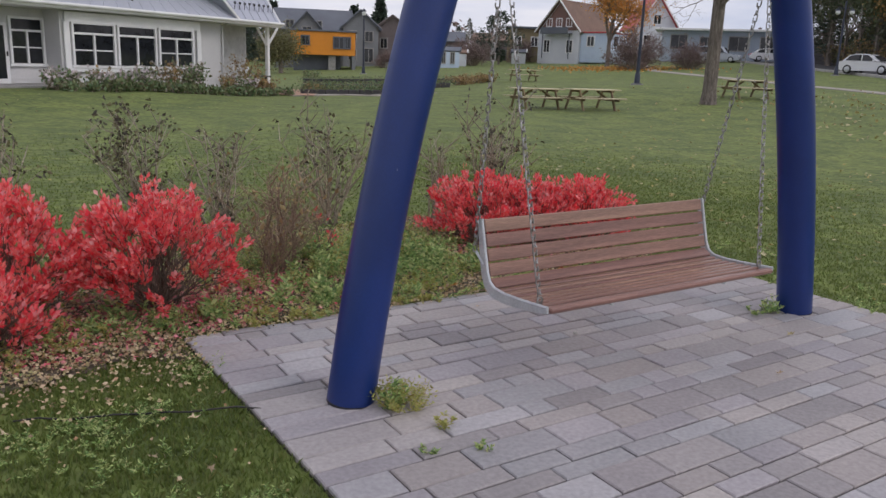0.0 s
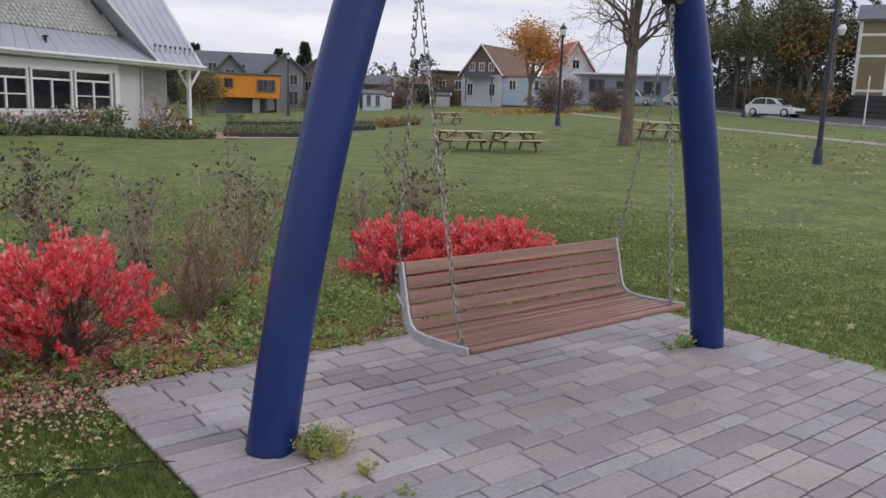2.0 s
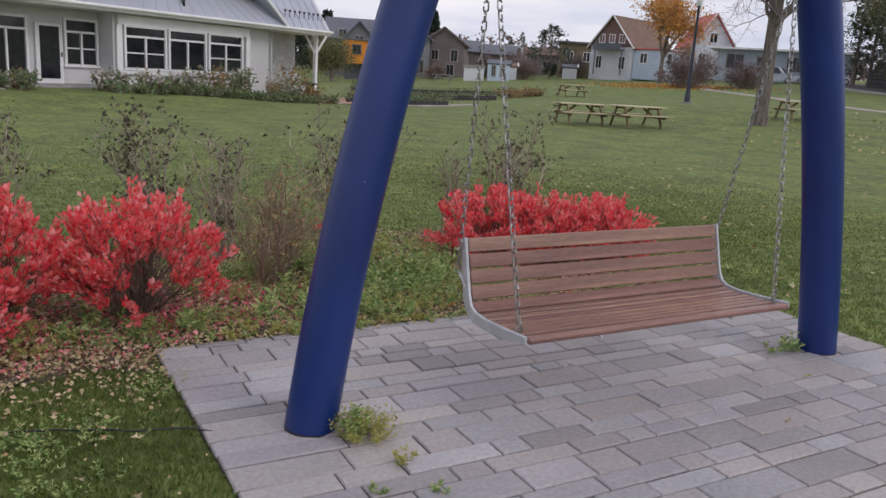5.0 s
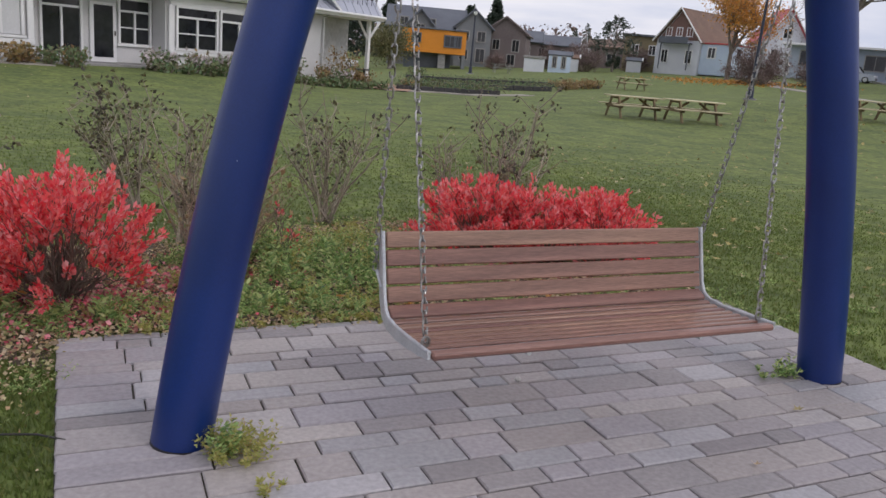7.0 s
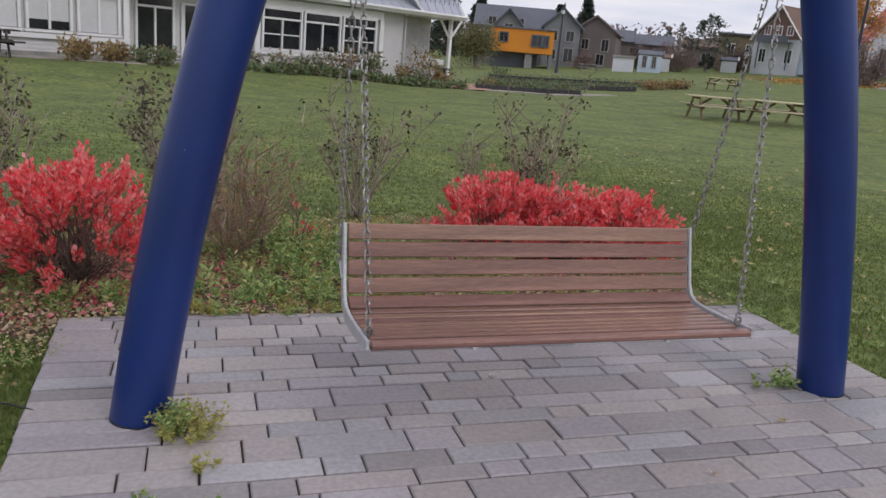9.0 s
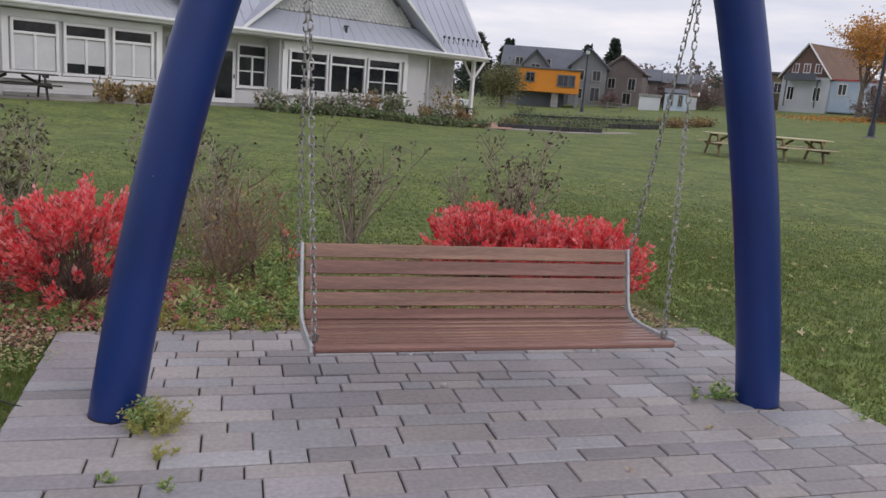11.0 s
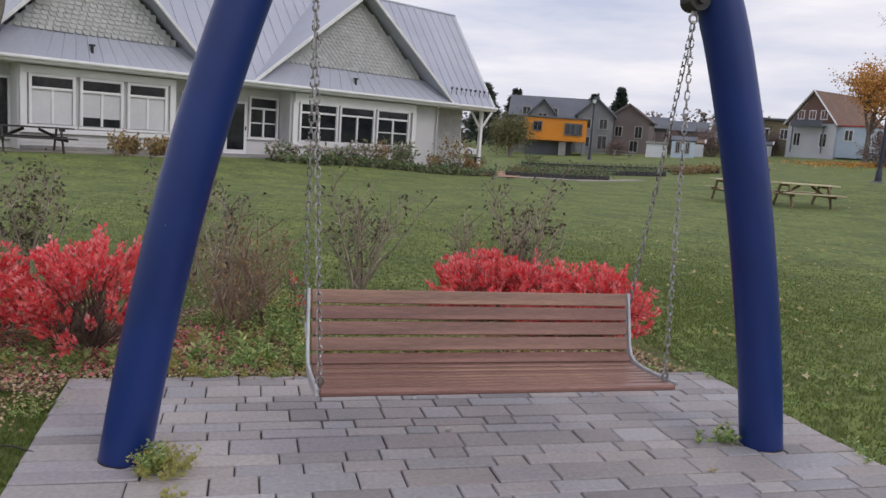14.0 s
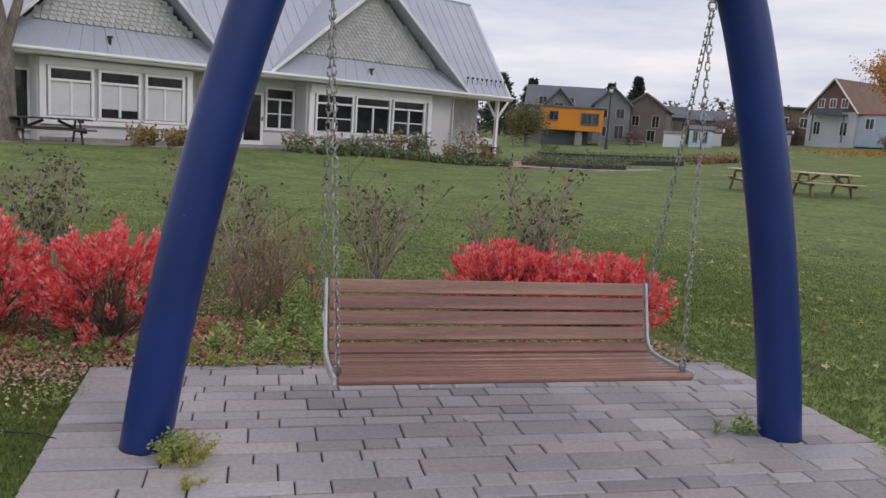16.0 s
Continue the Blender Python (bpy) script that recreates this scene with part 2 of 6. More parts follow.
M_CARWHITE = material("white_car_paint", (0.74, 0.75, 0.78), (0.72, 0.73, 0.76), rough=0.22, scale=1, fine=20, bump=0.0, contrast=0.02, coat=0.8)
M_CARGREY = material("silver_blue_car_paint", (0.50, 0.54, 0.62), (0.48, 0.52, 0.6), rough=0.25, metal=0.2, scale=1, fine=20, bump=0.0, contrast=0.02, coat=0.7)
M_TYRE = material("tyre_rubber", (0.02, 0.02, 0.021), (0.03, 0.03, 0.03), rough=0.85, scale=4, fine=30, bump=0.2)
M_LAMPGLASS = material("lamp_globe", (0.78, 0.79, 0.80), (0.72, 0.73, 0.75), rough=0.3, scale=4, fine=30, bump=0.0, contrast=0.02)
M_LAMPPOST = material("navy_lamp_paint", (0.03, 0.038, 0.065), (0.022, 0.028, 0.05), rough=0.45, scale=3, fine=30, bump=0.05)
M_PEBBLE = material("pale_pebble", (0.6, 0.58, 0.54), (0.5, 0.48, 0.45), rough=0.8, scale=10, fine=60)

L_RED = leafy("burning_bush_leaves", [(0.84, 0.052, 0.086), (0.95, 0.10, 0.125), (0.95, 0.23, 0.22), (0.95, 0.50, 0.49), (0.66, 0.045, 0.075), (0.95, 0.30, 0.24), (0.90, 0.08, 0.11), (0.95, 0.38, 0.38), (0.93, 0.14, 0.15)], through_light=0.42)
L_PINK = leafy("fallen_red_leaves", [(0.56, 0.06, 0.11), (0.78, 0.14, 0.20), (0.80, 0.34, 0.36), (0.36, 0.07, 0.09), (0.60, 0.27, 0.24), (0.46, 0.05, 0.10)], through_light=0.1)
L_LITTER = leafy("fallen_brown_leaves", [(0.42, 0.30, 0.175), (0.60, 0.46, 0.29), (0.20, 0.145, 0.085), (0.66, 0.53, 0.36), (0.50, 0.29, 0.17), (0.34, 0.31, 0.135), (0.54, 0.45, 0.24)], through_light=0.1)
L_YELLOW = leafy("fallen_pale_leaves", [(0.46, 0.38, 0.14), (0.36, 0.28, 0.12), (0.50, 0.44, 0.26), (0.30, 0.27, 0.09)], through_light=0.1)
L_WEED = leafy("weed_leaves", [(0.33, 0.50, 0.155), (0.17, 0.28, 0.09), (0.46, 0.60, 0.21), (0.60, 0.66, 0.28), (0.11, 0.19, 0.07), (0.25, 0.40, 0.125), (0.72, 0.67, 0.34)], through_light=0.42)
L_DRYWEED = leafy("yellowing_weed_leaves", [(0.409, 0.409, 0.111), (0.552, 0.512, 0.174), (0.307, 0.367, 0.103), (0.491, 0.349, 0.144)], through_light=0.42)
L_GRASS = leafy("grass_blades", [(0.128, 0.180, 0.044), (0.160, 0.215, 0.052), (0.185, 0.230, 0.060), (0.095, 0.140, 0.036), (0.22, 0.232, 0.078)], through_light=0.5)
M_BROWNBOARD = material("brown_gable_board", (0.20, 0.115, 0.095), (0.16, 0.095, 0.08), rough=0.8, scale=0.5, fine=9, bump=0.1, contrast=0.12)
L_SPARSE = leafy("sparse_olive_leaves", [(0.15, 0.155, 0.07), (0.22, 0.20, 0.10), (0.09, 0.07, 0.05), (0.05, 0.042, 0.035), (0.12, 0.12, 0.06)], through_light=0.25)
L_FLOWER = leafy("pale_flower_heads", [(0.688, 0.625, 0.625), (0.625, 0.525, 0.562), (0.475, 0.450, 0.375)])
L_BEDGREEN = leafy("garden_shrub_leaves", [(0.110, 0.186, 0.088), (0.163, 0.241, 0.110), (0.218, 0.241, 0.110), (0.186, 0.143, 0.098)])
L_RUSSET = leafy("russet_shrub_leaves", [(0.319, 0.217, 0.102), (0.406, 0.275, 0.116), (0.232, 0.189, 0.087), (0.290, 0.145, 0.072)])
L_MAPLE = leafy("orange_autumn_leaves", [(0.625, 0.275, 0.062), (0.725, 0.350, 0.075), (0.525, 0.250, 0.075), (0.625, 0.400, 0.112)])
L_DARKTREE = leafy("dark_tree_leaves", [(0.051, 0.076, 0.037), (0.085, 0.111, 0.051), (0.128, 0.145, 0.068), (0.068, 0.085, 0.051)], through_light=0.15)
L_OLIVE = leafy("olive_tree_leaves", [(0.135, 0.149, 0.068), (0.189, 0.189, 0.081), (0.230, 0.189, 0.081), (0.108, 0.121, 0.054)], through_light=0.15)
L_GOLD = leafy("gold_brown_leaves", [(0.375, 0.213, 0.075), (0.450, 0.275, 0.100), (0.275, 0.163, 0.062)])
L_MAUVE = leafy("bare_mauve_twigs", [(0.180, 0.126, 0.120), (0.228, 0.162, 0.150), (0.144, 0.102, 0.096)], through_light=0.05)
L_PINE = leafy("pine_needles", [(0.037, 0.062, 0.044), (0.056, 0.081, 0.056), (0.075, 0.094, 0.069)], through_light=0.1)


# ---------------------------------------------------------------- mesh helpers
class Geo:
    """Vertices and faces of one part."""

    def __init__(self):
        self.v, self.f = [], []

    def add(self, verts, faces, m=None):
        o = len(self.v)
        self.v += [tuple(m @ Vector(p)) for p in verts] if m else [tuple(p) for p in verts]
        self.f += [tuple(i + o for i in q) for q in faces]
        return self

    def box(self, c, s, b=0.0, m=None):
        """A box round c with sides s; b: its chamfer."""
        hx, hy, hz = s[0] / 2, s[1] / 2, s[2] / 2
        if b <= 0:
            vs = [(c[0] + x * hx, c[1] + y * hy, c[2] + z * hz) for x in (-1, 1) for y in (-1, 1) for z in (-1, 1)]
            return self.add(vs, [(0, 1, 3, 2), (4, 6, 7, 5), (0, 4, 5, 1), (2, 3, 7, 6), (0, 2, 6, 4), (1, 5, 7, 3)], m)
        vs, at = [], {}
        for x in (-1, 1):
            for y in (-1, 1):
                for z in (-1, 1):
                    for a in range(3):
                        h = [hx - b, hy - b, hz - b]
                        h[a] += b
                        at[x, y, z, a] = len(vs)
                        vs.append((c[0] + x * h[0], c[1] + y * h[1], c[2] + z * h[2]))
        fs = []
        ring = ((-1, -1), (1, -1), (1, 1), (-1, 1))
        for a in range(3):
            for s1 in (-1, 1):
                q = []
                for p, r in ring:
                    k = [0, 0, 0]
                    k[a], k[(a + 1) % 3], k[(a + 2) % 3] = s1, p, r
                    q.append(at[(*k, a)])
                fs.append(tuple(q if s1 > 0 else q[::-1]))
            b1, c1 = (a + 1) % 3, (a + 2) % 3
            for p in (-1, 1):
                for r in (-1, 1):
                    k0, k1 = [0, 0, 0], [0, 0, 0]
                    k0[a], k1[a] = -1, 1
                    k0[b1] = k1[b1] = p
                    k0[c1] = k1[c1] = r
                    q = [at[(*k0, b1)], at[(*k1, b1)], at[(*k1, c1)], at[(*k0, c1)]]
                    fs.append(tuple(q if p * r < 0 else q[::-1]))
        for x in (-1, 1):
            for y in (-1, 1):
                for z in (-1, 1):
                    q = [at[x, y, z, a] for a in range(3)]
                    fs.append(tuple(q if x * y * z > 0 else q[::-1]))
        return self.add(vs, fs, m)

    def tube(self, path, radii, n=8, caps=True, m=None, squash=1.0):
        """A round bar along a path."""
        path = [Vector(p) for p in path]
        radii = [radii] * len(path) if isinstance(radii, (int, float)) else radii
        vs, fs, side = [], [], None
        for i, p in enumerate(path):
            d = (path[min(i + 1, len(path) - 1)] - path[max(i - 1, 0)]).normalized()
            if side is None:
                side = d.cross(Vector((0, 0, 1) if abs(d.z) < 0.9 else (0, 1, 0))).normalized()
            side = (side - d * side.dot(d)).normalized()
            up = d.cross(side)
            for k in range(n):
                a = 2 * math.pi * k / n
                vs.append(p + radii[i] * (math.cos(a) * side + squash * math.sin(a) * up))
        for i in range(len(path) - 1):
            for k in range(n):
                j = (k + 1) % n
                fs.append((i * n + k, i * n + j, (i + 1) * n + j, (i + 1) * n + k))
        if caps:
            fs += [tuple(range(n))[::-1], tuple(range((len(path) - 1) * n, len(path) * n))]
        return self.add(vs, fs, m)

    def prism(self, poly, y0, y1, m=None):
        """A polygon (x, z), anticlockwise seen from -y, carried from y0 to y1."""
        n = len(poly)
        vs = [(x, y0, z) for x, z in poly] + [(x, y1, z) for x, z in poly]
        fs = [tuple(range(n)), tuple(range(n, 2 * n))[::-1]] + [(k, k + n, (k + 1) % n + n, (k + 1) % n) for k in range(n)]
        return self.add(vs, fs, m)

    def slab(self, quad, thick, m=None):
        """A flat sheet of four corners, thickened to the side away from its normal."""
        q = [Vector(p) for p in quad]
        nrm = (q[1] - q[0]).cross(q[2] - q[0]).normalized() * thick
        return self.add(q + [p - nrm for p in q], [(0, 1, 2, 3), (7, 6, 5, 4), (0, 4, 5, 1), (1, 5, 6, 2), (2, 6, 7, 3), (3, 7, 4, 0)], m)

    def ball(self, c, r, n=8, squash=1.0, m=None):
        rings = n // 2
        vs = [(c[0], c[1], c[2] - r * squash)]
        for i in range(1, rings):
            a = math.pi * i / rings - math.pi / 2
            vs += [(c[0] + r * math.cos(a) * math.cos(2 * math.pi * k / n), c[1] + r * math.cos(a) * math.sin(2 * math.pi * k / n), c[2] + r * squash * math.sin(a)) for k in range(n)]
        vs.append((c[0], c[1], c[2] + r * squash))
        fs = [(0, 1 + (k + 1) % n, 1 + k) for k in range(n)]
        for i in range(rings - 2):
            fs += [(1 + i * n + k, 1 + i * n + (k + 1) % n, 1 + (i + 1) * n + (k + 1) % n, 1 + (i + 1) * n + k) for k in range(n)]
        last = len(vs) - 1
        fs += [(last, 1 + (rings - 2) * n + k, 1 + (rings - 2) * n + (k + 1) % n) for k in range(n)]
        return self.add(vs, fs, m)

    def mesh(self, name, mat, smooth=False):
        me = bpy.data.meshes.new(name)
        me.from_pydata(self.v, [], self.f)
        me.materials.append(mat)
        if smooth:
            me.polygons.foreach_set("use_smooth", [True] * len(me.polygons))
            if smooth != "all":
                me.set_sharp_from_angle(angle=radians(40))
        return me


def thing(name, m, label, category, group="", kind=""):
    """An empty at a thing's base, which parents its parts."""
    e = new(name)
    e.empty_display_size = 0.1
    e.matrix_world = m
    return tagged(e, label, category, group, kind)


def part(name, geo, mat, parent, label="", smooth=False, kind=""):
    ob = new(name, geo.mesh(name, mat, smooth) if isinstance(geo, Geo) else geo)
    ob.parent = parent
    return tagged(ob, label, kind=kind)


def single(name, geo, mat, label, category, group="", kind="", m=None, smooth=False):
    """A thing of one mesh."""
    ob = new(name, geo.mesh(name, mat, smooth) if isinstance(geo, Geo) else geo)
    if m is not None:
        ob.matrix_world = m
    return tagged(ob, label, category, group, kind)


def leaf_mesh(name, mat, pos, direction, size, rng, aspect=0.5, fold=0.25, more=()):
    """Many small folded leaves: a place, the way each points, and its length."""
    pos, d = np.asarray(pos, float), np.asarray(direction, float)
    n = len(pos)
    size = np.broadcast_to(np.asarray(size, float), (n,))[:, None]
    d = d / (np.linalg.norm(d, axis=1, keepdims=True) + 1e-9)
    r = rng.normal(size=(n, 3))
    s = np.cross(d, r)
    s /= np.linalg.norm(s, axis=1, keepdims=True) + 1e-9
    u = np.cross(s, d)
    mid = pos + d * size * 0.5
    a = mid + s * size * aspect * 0.5 + u * size * fold * 0.5
    b = mid - s * size * aspect * 0.5 + u * size * fold * 0.5
    tip = pos + d * size
    v = np.stack([pos, a, tip, b], 1).reshape(-1, 3)
    k = np.arange(n)[:, None] * 4
    f = np.concatenate([k + [0, 1, 2], k + [0, 2, 3]], 1).reshape(-1, 3)
    me = bpy.data.meshes.new(name)
    me.vertices.add(len(v))
    me.vertices.foreach_set("co", v.ravel())
    me.loops.add(f.size)
    me.loops.foreach_set("vertex_index", f.ravel())
    me.polygons.add(len(f))
    me.polygons.foreach_set("loop_start", np.arange(len(f)) * 3)
    me.materials.append(mat)
    me.update(calc_edges=True)
    return me


def blade_mesh(name, mat, pos, height, rng, lean=0.5, width=0.006):
    """Grass: one bent blade at each place."""
    pos = np.asarray(pos, float)
    n = len(pos)
    h = np.broadcast_to(np.asarray(height, float), (n,))[:, None]
    a = rng.uniform(0, 2 * np.pi, n)
    side = np.stack([np.cos(a), np.sin(a), 0 * a], 1)
    b = rng.uniform(0, 2 * np.pi, n)
    off = np.stack([np.cos(b), np.sin(b), 0 * b], 1) * rng.uniform(0, lean, (n, 1)) * h
    w = width * (0.6 + rng.random((n, 1)))
    up = np.array([0, 0, 1.0])
    v = np.stack([pos - side * w / 2, pos + side * w / 2, pos + off * 0.35 + up * h * 0.6 + side * w * 0.4, pos + off + up * h], 1).reshape(-1, 3)
    k = np.arange(n)[:, None] * 4
    f = np.concatenate([k + [0, 1, 2], k + [0, 2, 3]], 1).reshape(-1, 3)
    me = bpy.data.meshes.new(name)
    me.vertices.add(len(v))
    me.vertices.foreach_set("co", v.ravel())
    me.loops.add(f.size)
    me.loops.foreach_set("vertex_index", f.ravel())
    me.polygons.add(len(f))
    me.polygons.foreach_set("loop_start", np.arange(len(f)) * 3)
    me.materials.append(mat)
    me.update(calc_edges=True)
    return me


# ---------------------------------------------------------------- ground
def lift(x, y):
    """The ground's height: level round the pad and the house, then a long slope up to the street."""
    s = math.log1p(math.exp(min(40.0, (x - 17) / 2.5))) * 2.5 * 0.053 if x < 110 else (x - 17) * 0.053
    u, v = (x - 2.4) * 0.875 + (y - 29.2) * 0.485, -(x - 2.4) * 0.485 + (y - 29.2) * 0.875
    a, b = max(0.0, min(1.0, (v + 7) / 5.5)), max(0.0, min(1.0, (5 - u) / 7)) * max(0.0, min(1.0, (60 - v) / 30))
    return min(s, 4.2) + 0.45 * math.exp(-((x - 26) ** 2 + (y - 25) ** 2) / 60) + 0.33 * a * a * (3 - 2 * a) * b * b * (3 - 2 * b)


PAD_BACK, PAD_FRONT = 1.372, -6.6


def pad_left(y):
    return -2.374 + (PAD_BACK - y) * 0.03


def pad_right(y):
    return 2.01 + (PAD_BACK - y) * 0.03


def steps(near, far, first, grow):
    out, s = [near], first
    while out[-1] < far:
        out.append(out[-1] + s)
        s *= grow
    return out


def build_ground():
    right = steps(3.0, 900, 0.5, 1.07)
    left = steps(3.0, 900, 0.5, 1.09)
    xs = [-v for v in left[::-1]] + [-2.0, -1.0, 0.0, 1.0, 2.0] + right
    ys = [-v for v in left[::-1]] + [-2.0, -1.0, 0.0, 1.0, 2.0] + right
    geo = Geo()
    geo.v = [(x, y, lift(x, y) - 0.03) for y in ys for x in xs]
    w = len(xs)
    geo.f = [(j * w + i, j * w + i + 1, (j + 1) * w + i + 1, (j + 1) * w + i) for j in range(len(ys) - 1) for i in range(w - 1)]
    single("ground", geo, M_LAWN, "mown green park lawn sloping gently up to the street", "lawn", kind="structure", smooth="all")


build_ground()


def strip(name, mat, line, width, up, label, category, thick=0.06):
    """A path or road laid over the ground along a line."""
    pts = []
    for a, b in zip(line, line[1:]):
        n = max(2, int(math.dist(a, b) / 1.5))
        pts += [(a[0] + (b[0] - a[0]) * k / n, a[1] + (b[1] - a[1]) * k / n) for k in range(n)]
    pts.append(line[-1])
    geo = Geo()
    for i, p in enumerate(pts):
        q, r = pts[max(i - 1, 0)], pts[min(i + 1, len(pts) - 1)]
        d = Vector((r[0] - q[0], r[1] - q[1])).normalized()
        for s in (-1, 1):
            x, y = p[0] - d.y * s * width / 2, p[1] + d.x * s * width / 2
            geo.v += [(x, y, lift(x, y) + up), (x, y, lift(x, y) + up - thick)]
    for i in range(len(pts) - 1):
        a = i * 4
        geo.f += [(a + 2, a, a + 4, a + 6), (a, a + 1, a + 5, a + 4), (a + 3, a + 2, a + 6, a + 7)]
    return single(name, geo, mat, label, category, kind="structure")


strip("footpath", M_PATH, [(88, 100), (62, 60), (48.1, 44.5), (41, 30), (36.8, 22.6), (31.6, 10.9), (28, 0), (24, -20)], 1.1, 0.0, "pale gravel footpath across the lawn", "path")
strip("road", M_ROAD, [(131, 121), (61, 34.6), (47.7, 18.1), (42.5, 8.2), (39.5, -12), (38, -60)], 6.2, 0.01, "grey asphalt street along the park", "road")
strip("kerb", M_STONE, [(128, 123), (58.4, 36.7), (45.1, 20.2), (39.6, 9.0), (36.3, -12), (34.8, -60)], 0.3, 0.14, "pale concrete kerb along the street", "kerb", thick=0.2)


# ---------------------------------------------------------------- paved pad
def paver_mesh(w, d, cache={}):
    key = (round(w, 2), round(d, 3))
    if key not in cache:
        g, h, b, lo = Geo(), 0.0, 0.006, -0.045
        x, y = key[0] / 2 - 0.004, key[1] / 2 - 0.0045
        ring = lambda i, z: [(-x + i, -y + i, z), (x - i, -y + i, z), (x - i, y - i, z), (-x + i, y - i, z)]
        g.v = ring(0, lo) + ring(0, h - b) + ring(b, h)
        g.f = [(k + o, (k + 1) % 4 + o, (k + 1) % 4 + o + 4, k + o + 4) for o in (0, 4) for k in range(4)] + [(8, 9, 10, 11)]
        cache[key] = g
    return cache[key], key


ROW_EDGES = [1.372, 1.30, 1.18, 0.98, 0.875, 0.745, 0.565, 0.446, 0.332, 0.143, 0.02, -0.10, -0.285, -0.415, -0.53, -0.713, -0.835, -0.946]
ROW_JOINTS = {
    2: (-1.79, -1.56, -1.24, -1.01), 3: (-1.67, -1.33, -1.17, -0.89), 4: (-1.71, -1.38, -1.21, -0.93),
    5: (-1.77, -1.54, -1.09, -0.88, -0.56, -0.32, -0.10, 0.21), 6: (-1.70, -1.36, -0.92, -0.74, -0.41, 0.02, 0.19, 0.46),
    7: (-1.52, -1.25, -0.80, -0.47, -0.30, -0.02, 0.41), 8: (-1.41, -1.07, -0.62, -0.20, 0.03, 0.48),
    9: (-1.17, -0.84, -0.67, -0.40, -0.22, 0.20, 0.64, 0.82), 10: (-1.38, -1.06, -0.87, -0.56, -0.10, 0.07, 0.49, 0.78),
    11: (-1.49, -1.27, -0.82, -0.60, -0.15, 0.17, 0.61, 0.94, 1.42), 12: (-1.65, -1.20, -1.04, -0.69, -0.37, -0.20, 0.10, 0.46, 0.83, 1.16, 1.44),
    13: (-1.48, -1.31, -0.86, -0.58, -0.41, -0.14, 0.20, 0.62, 0.78, 1.11, 1.31, 1.70), 14: (-2.04, -1.70, -1.24, -0.91, -0.68, -0.25, 0.09, 0.53, 0.85, 1.07, 1.41),
    15: (-1.62, -1.32, -0.95, -0.52, -0.35, -0.07, 0.38, 0.70, 0.95, 1.14, 1.45), 16: (-1.45, -1.05, -0.78, -0.40, -0.12, 0.22, 0.49, 0.81, 1.07, 1.42),
}


def build_pad():
    rng = random.Random(4)
    edges = list(ROW_EDGES)
    while edges[-1] > PAD_FRONT:
        edges.append(edges[-1] - (0.185, 0.125, 0.118)[len(edges) % 3])
    bed = Geo()
    bed.prism([(-2.374, -0.3), (2.01, -0.3), (2.01, -0.018), (-2.374, -0.018)], PAD_FRONT, PAD_BACK)
    for i, v in enumerate(bed.v):
        bed.v[i] = (v[0] + (PAD_BACK - v[1]) * 0.03, v[1], v[2])
    base = single("pavement", bed, M_JOINT, "rectangular pad of grey and mauve concrete pavers", "pavement", kind="structure")
    far, shared = Geo(), {}
    for r, (hi, lo) in enumerate(zip(edges, edges[1:])):
        y = (hi + lo) / 2
        x0, x1 = pad_left(y), pad_right(y)
        cuts = [x0]
        known = ROW_JOINTS.get(r, ())
        if known:
            first = known[0]
            if first - x0 > 0.5:
                cuts.append(x0 + (first - x0) * rng.uniform(0.4, 0.6))
            cuts += list(known)
        tall = hi - lo
        while x1 - cuts[-1] > 0.001:
            left = x1 - cuts[-1]
            w = rng.choice((0.2, 0.24, 0.3, 0.36, 0.42, 0.48) if tall > 0.15 else (0.16, 0.22, 0.28, 0.34, 0.4))
            cuts.append(x1 if left - w < 0.14 else cuts[-1] + w)
        for a, b in zip(cuts, cuts[1:]):
            g, key = paver_mesh(b - a, tall)
            dz = rng.uniform(-0.0035, 0.0025)
            m = pose((a + b) / 2, y, dz, rng.uniform(-0.35, 0.35), rng.uniform(-0.35, 0.35), rng.uniform(-0.3, 0.3) - 0.2)
            if lo > -1.75:
                if key not in shared:
                    shared[key] = g.mesh("paver", M_PAVER)
                ob = part("paver", shared[key], M_PAVER, base)
                ob.matrix_world = m
            else:
                far.add(g.v, g.f, m)
    part("paver_field", far, M_PAVER_FIELD, base, kind="stuff")


# ---------------------------------------------------------------- swing: arch, bench, chains
ARCH_X = -0.182
PIVOT = {-1: (-1.085, 0.165), 1: (0.805, 0.06)}  # where the chains hang


